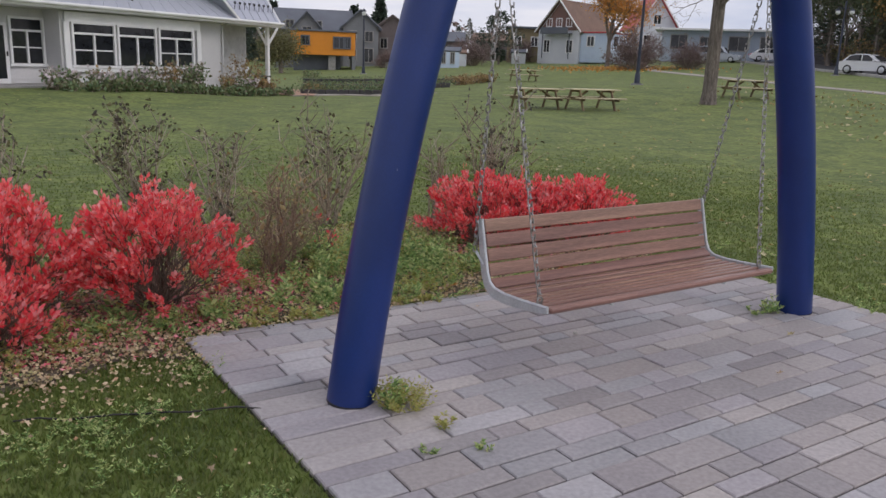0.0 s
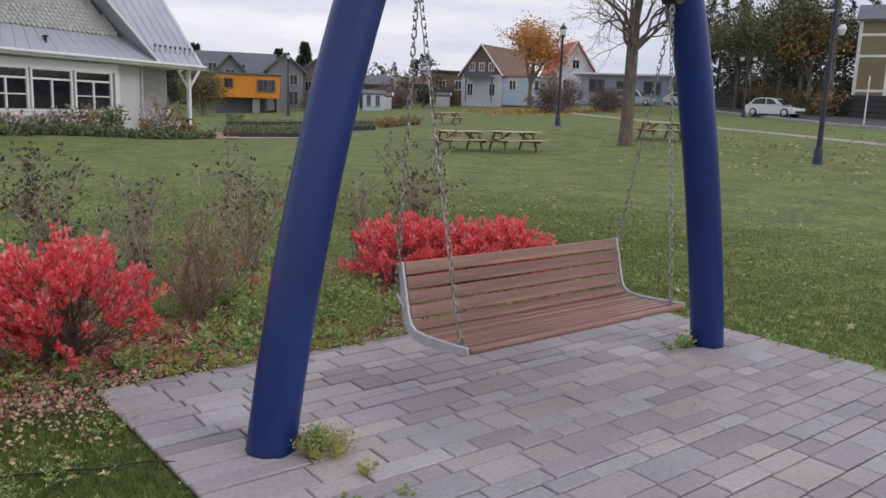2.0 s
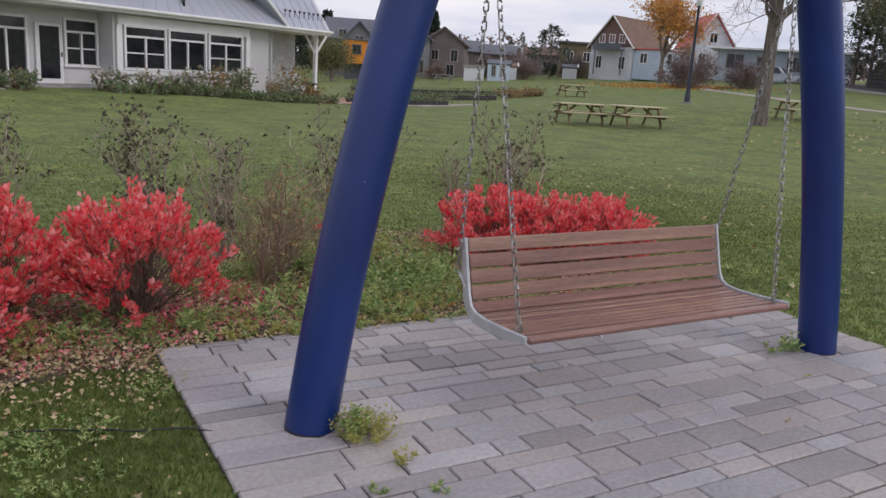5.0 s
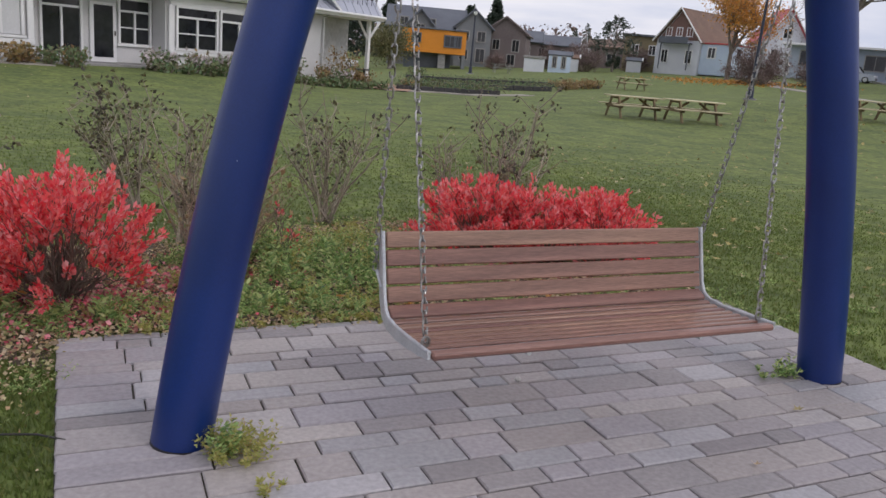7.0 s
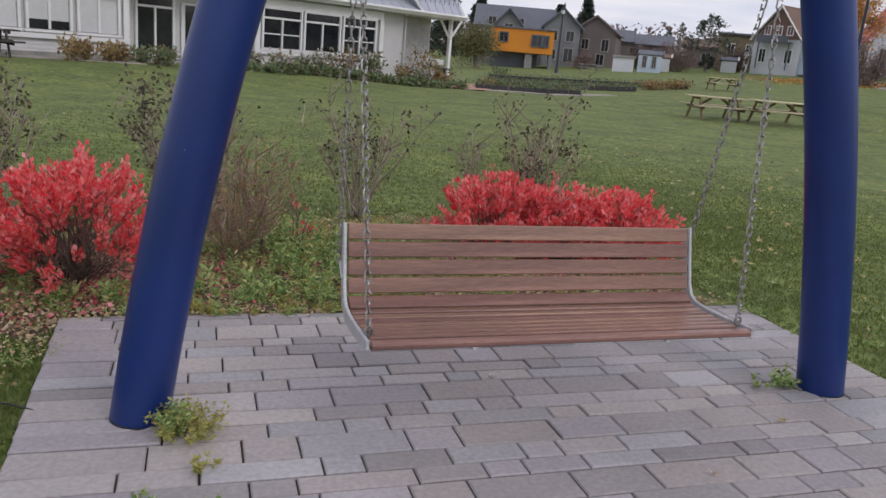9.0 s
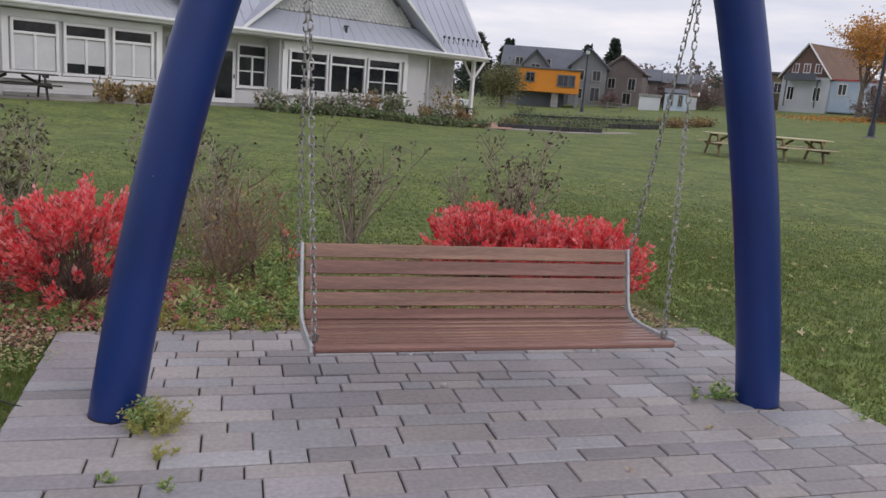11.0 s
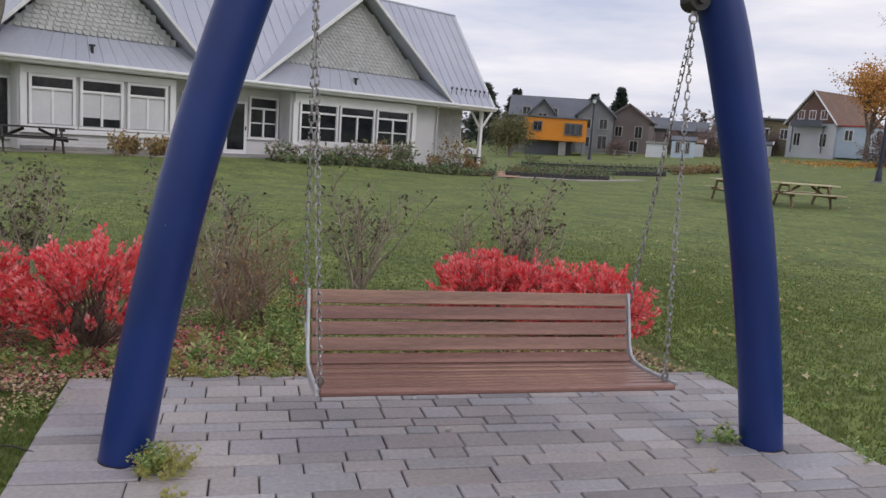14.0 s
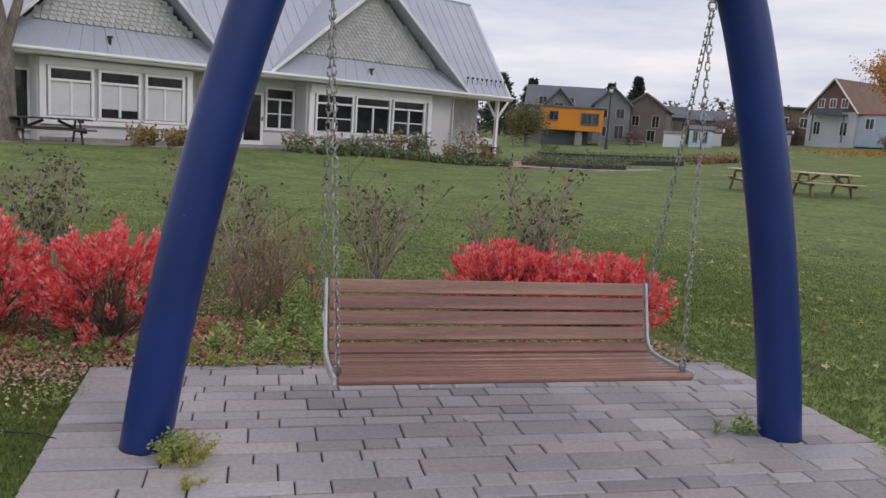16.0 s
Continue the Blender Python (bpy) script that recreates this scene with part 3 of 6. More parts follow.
def build_arch():
    arch = thing("swing_arch", pose(ARCH_X, 0.09, 0, 0, 0, -1.85), "tall blue powder-coated tubular steel swing arch set in pavers", "swing frame")
    # half of the arch: a leaning leg that bends more and more towards the top
    half = [(1.735, -0.25), (1.703, 0.0), (1.633, 0.45), (1.538, 0.95), (1.424, 1.45), (1.303, 1.9), (1.165, 2.32), (1.01, 2.62), (0.80, 2.86), (0.52, 3.02), (0.22, 3.09), (0.0, 3.10)]
    fine = []
    for k in range(len(half) - 1):
        p0, p1, p2, p3 = (Vector(half[max(0, min(len(half) - 1, k + j))]) for j in (-1, 0, 1, 2))
        for s in range(4):
            t = s / 4
            fine.append(0.5 * ((2 * p1) + (p2 - p0) * t + (2 * p0 - 5 * p1 + 4 * p2 - p3) * t * t + (3 * p1 - p0 - 3 * p2 + p3) * t ** 3))
    fine.append(Vector(half[-1]))
    def lean(x, z):
        return 0.015 * max(0.0, z)

    for side in (-1, 1):
        post = part("post", Geo().tube([(side * p.x, lean(side * p.x, p.y), p.y) for p in fine], 0.118, 28), M_PAINT_BLUE, arch, smooth=True)
        # square end of the post at the paving: a thin steel collar
        part("base_collar", Geo().tube([(side * 1.704, 0, -0.02), (side * 1.702, 0, 0.004)], 0.1195, 28), M_IRON, post, "dark steel collar at the paving", smooth=True)
        e = abs(PIVOT[side][0] - ARCH_X)
        y = PIVOT[side][1] - 0.09 + side * e * math.sin(radians(1.85))
        part("bracket", Geo().box((side * (e + 1.10) / 2, y, 2.40), (1.14 - e, 0.085, 0.085), 0.018).tube([(side * e, y - 0.055, 2.375), (side * e, y + 0.055, 2.375)], 0.056, 16), M_IRON, arch, "black bolted hanger bracket", smooth=True)
        part("bolt_head", Geo().tube([(side * e, y - 0.075, 2.375), (side * e, y - 0.055, 2.375)], 0.024, 6), M_IRON, arch, "dark bolt head")
        part("eye_bolt", Geo().tube([(side * e, y, 2.34), (side * e, y, 2.30)], 0.014, 8).tube([(side * e + 0.022 * math.cos(a), y, 2.285 + 0.022 * math.sin(a)) for a in np.linspace(0, 2 * math.pi, 13)], 0.007, 6), M_CHAIN, arch, "steel eye bolt")
    return arch


build_arch()


def link_geo():
    """One chain link along z, 46 mm long."""
    g, n = Geo(), 12
    pts = []
    for k in range(n + 1):
        a = 2 * math.pi * k / n
        pts.append((0.0115 * math.cos(a), 0, 0.014 * math.sin(a) + (0.011 if math.sin(a) > 0 else -0.011 if math.sin(a) < 0 else 0)))
    g.tube(pts, 0.0042, 5, caps=False)
    return g


def chain(parent, a, b, label):
    a, b = Vector(a), Vector(b)
    g, one = Geo(), link_geo()
    n = max(2, int((b - a).length / 0.0415))
    turn = (b - a).to_track_quat("Z", "Y").to_matrix().to_4x4()
    for k in range(n):
        p = a.lerp(b, (k + 0.5) / n)
        p.z -= 0.03 * math.sin(math.pi * (k + 0.5) / n) * (1 if abs(a.y - b.y) > 0.2 else 0.3)
        g.add(one.v, one.f, Matrix.Translation(p) @ turn @ pose(0, 0, 0, 0, 0, 90 * (k % 2) + 8 * math.sin(k)))
    return part("chain", g, M_CHAIN, parent, label, smooth=True)


# the bench's side, from the top of the back down, round the bend and out to the seat's front edge (y, z)
SIDE = [(0.278, 0.802), (0.252, 0.70), (0.227, 0.605), (0.203, 0.518), (0.174, 0.468), (0.125, 0.442), (0.03, 0.435), (-0.10, 0.441), (-0.22, 0.449), (-0.310, 0.456)]


def along(line, s):
    """The point and direction at the length s of a line of points."""
    for a, b in zip(line, line[1:]):
        a, b = Vector(a), Vector(b)
        if s <= (b - a).length or (b.x, b.y) == tuple(line[-1]):
            d = (b - a).normalized()
            return a + d * s, d
        s -= (b - a).length
    return Vector(line[-1]), d


def build_bench():
    cx, w = -0.150, 1.785
    bench = thing("swing_bench", pose(cx, 0.035, 0.0, 0, 0, 0.5), "brown slatted swing bench hanging on steel chains over the pavers", "swing bench")
    for x in (-w / 2, w / 2):
        g = Geo()
        out = []
        for k, p in enumerate(SIDE):
            a, b = Vector(SIDE[max(0, k - 1)]), Vector(SIDE[min(len(SIDE) - 1, k + 1)])
            d = (b - a).normalized()
            nrm = Vector((-d.y, d.x))
            depth = 0.015 + 0.028 * math.sin(math.pi * k / (len(SIDE) - 1)) ** 0.8
            out.append((Vector(p) - nrm * 0.012, Vector(p) + nrm * depth))
        for s, xx in ((0, x - 0.006), (1, x + 0.006)):
            for inner, outer in out:
                g.v += [(xx, inner.x, inner.y), (xx, outer.x, outer.y)]
        n = len(out) * 2
        for k in range(len(out) - 1):
            i = 2 * k
            g.f += [(i, i + 1, i + 3, i + 2), (n + i, n + i + 2, n + i + 3, n + i + 1), (i, i + 2, n + i + 2, n + i), (i + 1, n + i + 1, n + i + 3, i + 3)]
        g.f += [(0, n, n + 1, 1), (n - 2, n - 1, 2 * n - 1, 2 * n - 2)]
        frame_ = part("side_frame", g, M_GALV, bench, "curved galvanised steel side plate")
        part("rim", Geo().tube([(x, p[0].x, p[0].y) for p in out], 0.009, 8), M_GALV, frame_, "rounded steel edge", smooth=True)
    slat = {}
    s = 0.038
    total = sum(math.dist(a, b) for a, b in zip(SIDE, SIDE[1:]))
    while s < total - 0.055:
        wide = 0.071 if s < 0.38 else 0.035
        p, d = along(SIDE, s)
        if wide not in slat:
            slat[wide] = Geo().box((0, 0, 0), (w - 0.03, wide, 0.022 if wide > 0.05 else 0.013), 0.005).mesh("slat", M_SLAT)
        ob = part("slat", slat[wide], M_SLAT, bench)
        nrm = Vector((d.y, -d.x))
        ob.matrix_local = Matrix.Translation((0, p.x - nrm.x * -0.004, p.y)) @ pose(0, 0, 0, math.degrees(math.atan2(d.y, d.x)), 0, 0)
        s += 0.080 if s < 0.30 else 0.066 if s < 0.38 else 0.0535
    part("front_rail", Geo().box((0, -0.300, 0.452), (w - 0.02, 0.050, 0.030), 0.009), M_SLAT, bench, "thick front slat of the seat")
    for x in (-0.45, 0.45):
        part("under_strap", Geo().tube([(x, p[0] + 0.0, p[1] - 0.024) for p in SIDE[4:]], 0.012, 6), M_GALV, bench, "steel strap under the seat")
    turn = Matrix.Rotation(radians(-0.5), 4, "Z")
    for side in (-1, 1):
        top = turn @ Vector((PIVOT[side][0] - cx, PIVOT[side][1] - 0.035, 2.27))
        chain(bench, top, (side * (w / 2 - 0.02) , -0.225, 0.478), "galvanised chain to the seat's front")
        chain(bench, top, (side * (w / 2 + 0.012), 0.30, 0.62), "galvanised chain to the back of the bench")
        part("shackle", Geo().tube([(side * (w / 2 - 0.02) + 0.016 * math.cos(a), -0.225, 0.480 + 0.02 * math.sin(a)) for a in np.linspace(0, 2 * math.pi, 11)], 0.006, 6), M_CHAIN, bench, "steel shackle on the seat", smooth=True)
        part("tie_rod", Geo().tube([(side * (w / 2 + 0.004), 0.30, 0.62), (side * (w / 2 + 0.004), 0.225, 0.56)], 0.008, 6), M_GALV, bench, "short steel lug")


build_bench()


# ---------------------------------------------------------------- the community building
HOUSE = Matrix.Translation((2.4, 29.2, 0.0)) @ pose(0, 0, 0, 0, 0, 29)
EAVE_Z = 3.13


def window_unit(parent, u, z, w, h, v, cols=2, transom=0.0, glass=None, blinds=None, rail=0.0, m=None):
    """A white window: frame, mullions, rails and panes, facing -y, centred on u with its sill at z."""
    f = 0.09
    win = part("window", Geo().box((u, v + 0.05, z + f / 2 - 0.03), (w + 0.1, 0.16, f), 0.01, m).box((u, v + 0.04, z + h - f / 2), (w, 0.12, f), 0.008, m)
               .box((u - w / 2 + f / 2, v + 0.04, z + h / 2), (f, 0.12, h - 2 * f + 0.03), 0.008, m).box((u + w / 2 - f / 2, v + 0.04, z + h / 2), (f, 0.12, h - 2 * f + 0.03), 0.008, m), M_TRIM, parent, "white-painted window")
    low = h - transom - f if transom else h - f
    iw = (w - 2 * f) / cols
    for c in range(cols):
        x = u - w / 2 + f + iw * (c + 0.5)
        gl = glass or M_GLASS
        part("pane", Geo().box((x, v + 0.075, z + (f + low) / 2), (iw - 0.002, 0.012, low - f), 0, m), gl, win, "dark window glass")
        if blinds and c in blinds:
            b = blinds[c]
            part("blind", Geo().box((x, v + 0.062, z + low - (low - f) * b / 2), (iw - 0.03, 0.01, (low - f) * b), 0, m), M_BLIND, win, "lowered white blind")
        if c:
            part("mullion", Geo().box((x - iw / 2, v + 0.04, z + (f + low) / 2), (0.075, 0.09, low - f), 0.006, m), M_TRIM, win)
        if rail:
            part("rail", Geo().box((x, v + 0.05, z + f + (low - f) * rail), (iw - 0.04, 0.06, 0.05), 0.006, m), M_TRIM, win)
    if transom:
        part("transom_bar", Geo().box((u, v + 0.04, z + low + 0.03), (w - 2 * f, 0.10, 0.08), 0.006, m), M_TRIM, win)
        part("transom_pane", Geo().box((u, v + 0.075, z + (low + 0.07 + h - f) / 2), (w - 2 * f, 0.012, h - f - low - 0.07), 0, m), glass or M_GLASS, win, "dark transom light")
    return win


def clapboards(x0, x1, z0, z1, y, step=0.13, m=None):
    g, z = Geo(), z0
    while z < z1 - 0.01:
        t = min(z + step, z1)
        g.prism([(x0, z), (x1, z), (x1, t), (x0, t)], y - 0.001, y + 0.03, m)
        o = len(g.v) - 8
        for i in (0, 1):
            p = Vector(g.v[o + i])
            q = Vector(g.v[o + i + 4])
            g.v[o + i] = tuple(p + (p - q).normalized() * 0.022)
        z += step
    return g


def gable_shingles(uc, half, z0, zt, y, slope):
    """Rows of round-ended shingles that fill a gable."""
    g, row, z = Geo(), 0, z0
    while z < zt - 0.15:
        reach = half * (zt - z) / (zt - z0) - 0.05
        n = int(2 * reach / 0.23)
        for k in range(n):
            x = uc - reach + (k + 0.5 + 0.5 * (row % 2)) * 0.23
            if abs(x - uc) > reach - 0.13:
                continue
            w = 0.100
            poly = [(x - w, z + 0.06), (x - w * 0.75, z + 0.012), (x, z), (x + w * 0.75, z + 0.012), (x + w, z + 0.06), (x + w, z + 0.24), (x - w, z + 0.24)]
            o = len(g.v)
            g.v += [(px, y - 0.055 + 0.048 * (pz - z) / 0.24, pz) for px, pz in poly] + [(px, y + 0.004, pz) for px, pz in poly[:5]]
            g.f += [tuple(range(o, o + 7))] + [(o + i, o + 7 + i, o + 8 + i, o + 1 + i) for i in range(4)]
        z += 0.15
        row += 1
    return g


def build_house():
    h = thing("community_building", HOUSE, "long low grey clapboard building with two front gables and metal roof", "building")
    left, right, back = -12.75, 9.0, 9.6
    # walls: each bay stands forward, the entrance between them is set back
    segs = ((-1.95, 4.66, 0.6), (-11.95, -6.9, 0.6), (-6.9, -1.95, 1.5), (4.66, 6.1, 0.8), (6.1, 9.0, 2.0), (left, -11.95, 1.5))
    for u0, u1, v in segs:
        part("lap_siding", clapboards(u0, u1, 0.0, EAVE_Z, v), M_SIDING, h, "grey clapboards", kind="stuff")
        part("wall", Geo().box(((u0 + u1) / 2, v + 0.14, EAVE_Z / 2), (u1 - u0, 0.2, EAVE_Z)), M_SIDING, h)
    for u, v0, v1 in ((-1.95, 0.6, 1.5), (6.1, 0.8, 2.0), (-6.9, 0.6, 1.5), (-11.95, 0.6, 1.5), (9.0, 2.0, back), (left, 1.5, back)):
        part("wall", Geo().box((u, (v0 + v1) / 2 + 0.05, EAVE_Z / 2), (0.16, v1 - v0 + 0.1, EAVE_Z)), M_SIDING, h)
    part("wall", Geo().box(((left + right) / 2, back, EAVE_Z / 2), (right - left, 0.16, EAVE_Z)), M_SIDING, h)
    for u, w in ((1.35, 6.7), (-9.42, 5.1)):
        part("plinth", Geo().box((u, 0.53, 0.22), (w, 0.12, 0.44), 0.02), M_STONE, h, "pale stone plinth")
    # main roof
    ridge_v, ridge_z, over = 5.0, 8.2, -0.05
    hip = left + 3.8
    part("roof", Geo().slab([(left - 0.6, over + 0.25, EAVE_Z + 0.12), (9.5, over + 0.25, EAVE_Z + 0.12), (10.9, ridge_v, ridge_z), (hip, ridge_v, ridge_z)], 0.14), M_ROOF, h, "pale grey standing-seam metal roof")
    part("roof", Geo().slab([(9.5, 2 * ridge_v - over, EAVE_Z + 0.05), (left - 0.6, 2 * ridge_v - over, EAVE_Z + 0.05), (hip, ridge_v, ridge_z), (10.9, ridge_v, ridge_z)], 0.14), M_ROOF, h)
    part("hip_roof", Geo().add([(left - 0.6, 2 * ridge_v - over, EAVE_Z + 0.05), (left - 0.6, over + 0.25, EAVE_Z + 0.12), (hip, ridge_v, ridge_z),
                                (left - 0.6, 2 * ridge_v - over, EAVE_Z - 0.09), (left - 0.6, over + 0.25, EAVE_Z - 0.02), (hip, ridge_v, ridge_z - 0.14)],
                               [(0, 1, 2), (5, 4, 3), (0, 3, 4, 1), (1, 4, 5, 2), (2, 5, 3, 0)]), M_ROOF, h, "hipped metal roof end")
    seams = Geo()
    for k in range(44):
        f = (k + 0.5) / 44
        u = left - 0.6 + (10.1 - left) * f
        up = min(1.0, (u - left + 0.6) / 4.4)
        a = Vector((u, over + 0.25, EAVE_Z + 0.14))
        b = Vector((u + 1.4 * f * up, ridge_v, ridge_z + 0.02))
        seams.tube([a, a.lerp(b, up)], 0.022, 4)
    part("seam", seams, M_ROOF, h, kind="stuff")
    part("ridge_cap", Geo().tube([(hip, ridge_v, ridge_z), (10.9, ridge_v, ridge_z)], 0.07, 8), M_ROOF, h)
    for v in (4.0, 7.0):
        window_unit(h, 0, 0.9, 1.5, 1.7, -0.06, cols=2, m=pose(left - 0.08, v, 0, 0, 0, -90))
    guards = Geo()
    for k in range(9):
        u = 6.9 + k * 0.32
        guards.tube([(u, 0.62, EAVE_Z + 0.55), (u, 0.60, EAVE_Z + 0.83)], 0.018, 4).box((u, 0.6, EAVE_Z + 0.83), (0.13, 0.02, 0.10))
    part("snow_guard", guards, M_IRON, h, "row of small dark snow guards", kind="stuff")
    # gable end of the main roof
    part("gable_end", Geo().add([(9.04, 0.4, EAVE_Z), (9.04, 9.4, EAVE_Z), (9.04, ridge_v, ridge_z - 0.5), (8.9, 0.4, EAVE_Z), (8.9, 9.4, EAVE_Z), (8.9, ridge_v, ridge_z - 0.5)], [(0, 1, 2), (5, 4, 3), (0, 3, 4, 1), (1, 4, 5, 2), (2, 5, 3, 0)]), M_SIDING, h)
    part("rake_board", Geo().tube([(9.5, over + 0.22, EAVE_Z + 0.04), (10.9, ridge_v, ridge_z - 0.06)], 0.10, 4), M_TRIM, h, "white rake board")
    # front gables
    for uc, half, zt in ((1.25, 5.28, 7.4), (-9.55, 4.02, 7.25)):
        zb = EAVE_Z + 0.05
        s = (zt - zb) / half
        dv = (zt - zb - 0.35) / ((ridge_z - EAVE_Z) / ridge_v) + 0.5
        top = Vector((uc, 0.0, zt))
        for side in (-1, 1):
            e = Vector((uc + side * half, 0.0, zb))
            q = [e, e + Vector((0, 0.75, 0)), (uc, dv + 0.6, zt), top]
            q = q if side < 0 else q[::-1]
            q = [Vector(p) for p in q]
            part("roof", Geo().slab(q[::-1], 0.08), M_ROOF, h, "pale metal gable roof")
            part("rake_board", Geo().add([(uc + side * half, -0.06, zb - 0.07), (uc + side * half, -0.06, zb + 0.055), (uc, -0.06, zt + 0.055), (uc, -0.06, zt - 0.11),
                                         (uc + side * half, 0.04, zb - 0.07), (uc + side * half, 0.04, zb + 0.055), (uc, 0.04, zt + 0.055), (uc, 0.04, zt - 0.11)],
                                        [(0, 3, 2, 1), (4, 5, 6, 7), (1, 2, 6, 5), (0, 4, 7, 3)]), M_TRIM, h, "white rake board")
        wz = zb + 0.95
        wall_half = half - 0.95 / s - 0.25
        part("gable_wall", Geo().prism([(uc - half + 0.4, zb), (uc + half - 0.4, zb), (uc, zt - 0.25)], 0.72, 0.9), M_SHINGLE, h, "grey shingled gable")
        part("shingle", gable_shingles(uc, wall_half, wz, zt - 0.3, 0.70, s), M_SHINGLE, h, "round-ended grey shingles", kind="stuff")
        # the little roof that runs across the foot of the gable
        part("pent_roof", Geo().slab([(uc - half + 0.15, 0.0, EAVE_Z + 0.06), (uc + half - 0.15, 0.0, EAVE_Z + 0.06), (uc + wall_half + 0.15, 0.72, wz), (uc - wall_half - 0.15, 0.72, wz)], 0.08), M_ROOF, h, "pale metal skirt roof under the gable")
        ps = Geo()
        for k in range(17):
            f = (k + 0.5) / 17
            ps.tube([(uc - half + 0.2 + (2 * half - 0.4) * f, 0.0, EAVE_Z + 0.07), (uc - wall_half + 2 * wall_half * f, 0.72, wz + 0.01)], 0.015, 4)
        part("seam", ps, M_ROOF, h, kind="stuff")
        part("vent", Geo().tube([(uc - 0.3, 0.3, EAVE_Z + 0.35), (uc - 0.3, 0.3, EAVE_Z + 0.62)], 0.05, 8).box((uc - 0.3, 0.3, EAVE_Z + 0.66), (0.16, 0.16, 0.06), 0.01), M_IRON, h, "small dark roof vent")
    # eaves: fascia, gutter, soffit
    for u0, u1 in ((left - 0.5, 9.45),):
        part("fascia", Geo().box(((u0 + u1) / 2, -0.02, EAVE_Z + 0.0), (u1 - u0, 0.05, 0.17)), M_TRIM, h, "white fascia board")
        part("gutter", Geo().tube([(u0, -0.09, EAVE_Z + 0.03), (u1, -0.09, EAVE_Z + 0.03)], 0.065, 8), M_TRIM, h, "white gutter")
        part("soffit", Geo().box(((u0 + u1) / 2, 1.5, EAVE_Z - 0.10), (u1 - u0, 3.0, 0.04)), M_TRIM, h, "white soffit")
    # windows of the glazed bay
    part("bay_frame", Geo().box((1.36, 0.50, 2.78), (6.5, 0.06, 0.36), 0.01).box((-1.83, 0.50, 1.75), (0.24, 0.06, 1.7), 0.01).box((4.54, 0.50, 1.75), (0.24, 0.06, 1.7), 0.01).box((1.36, 0.50, 0.90), (6.5, 0.08, 0.16), 0.01), M_TRIM, h, "white casing round the bay windows")
    for u in (-0.70, 1.28, 3.28):
        window_unit(h, u, 1.0, 1.9, 1.63, 0.46, cols=2, transom=0.36, rail=0.48 if u != 1.28 else 0)
    # set-back entrance: window and glazed door
    window_unit(h, -2.75, 1.0, 1.35, 1.7, 1.4, cols=2, transom=0.42, rail=0.5)
    door = part("door", Geo().box((-4.0, 1.42, 1.4), (1.0, 0.07, 2.1), 0.01), M_TRIM, h, "white door with full glass")
    part("pane", Geo().box((-4.0, 1.375, 1.45), (0.72, 0.012, 1.8)), M_GLASS, door, "dark door glass")
    part("door_handle", Geo().box((-3.58, 1.34, 1.4), (0.03, 0.06, 0.16), 0.008), M_IRON, door, "dark handle")
    window_unit(h, -5.5, 0.5, 1.5, 2.15, 1.4, cols=2, transom=0.4)
    part("porch_step", Geo().box((-4.3, 0.6, 0.2), (4.4, 1.6, 0.36), 0.02), M_STONE, h, "pale stone entrance step")
    # windows of the far bay, blinds down
    for u, bl in ((-7.9, {0: 1.0, 1: 1.0}), (-9.46, {0: 0.74, 1: 0.76}), (-11.02, {0: 1.0, 1: 1.0})):
        window_unit(h, u, 1.05, 1.42, 1.66, 0.46, cols=2, transom=0.38, blinds=bl)
    part("bay_frame", Geo().box((-9.42, 0.50, 2.84), (5.1, 0.06, 0.24), 0.01).box((-9.42, 0.50, 0.92), (5.1, 0.08, 0.16), 0.01).box((-6.98, 0.5, 1.85), (0.2, 0.06, 1.76), 0.01).box((-11.88, 0.5, 1.85), (0.2, 0.06, 1.76), 0.01), M_TRIM, h, "white casing round the bay windows")
    window_unit(h, -12.35, 0.6, 0.7, 2.0, 1.4, cols=1)
    # side porch: post with two braces, railing, small table-like stand
    part("porch_post", Geo().box((9.15, 0.7, EAVE_Z / 2 - 0.05), (0.17, 0.17, EAVE_Z - 0.1), 0.01), M_TRIM, h, "white porch post")
    for du in (-0.75, 0.75):
        part("brace", Geo().tube([(9.15, 0.7, 2.1), (9.15 + du, 0.7, 3.0)], 0.075, 4), M_TRIM, h, "white diagonal brace")
    part("downpipe", Geo().tube([(6.16, 0.7, 0.1), (6.16, 0.7, 2.9), (6.16, 0.1, 3.1)], 0.045, 8), M_SIDING, h, "grey downpipe")
    part("low_table", Geo().box((8.1, 0.2, 0.72), (0.9, 0.5, 0.06), 0.01).box((7.75, 0.2, 0.34), (0.08, 0.08, 0.70)).box((8.45, 0.2, 0.34), (0.08, 0.08, 0.70)), M_TABLEDARK, h, "small dark stand beside the porch")
    sh = Geo()
    for r in range(13):
        for k in range(12):
            x, z = 6.15 + 0.235 * (k + 0.5 * (r % 2)), 0.5 + 0.2 * r
            sh.add([(x, 1.965, z + 0.06), (x + 0.11, 1.955, z), (x + 0.22, 1.965, z + 0.06), (x + 0.22, 1.975, z + 0.24), (x, 1.975, z + 0.24)], [(0, 1, 2, 3, 4)])
    part("shingle", sh, M_SHINGLE, h, kind="stuff")


build_house()


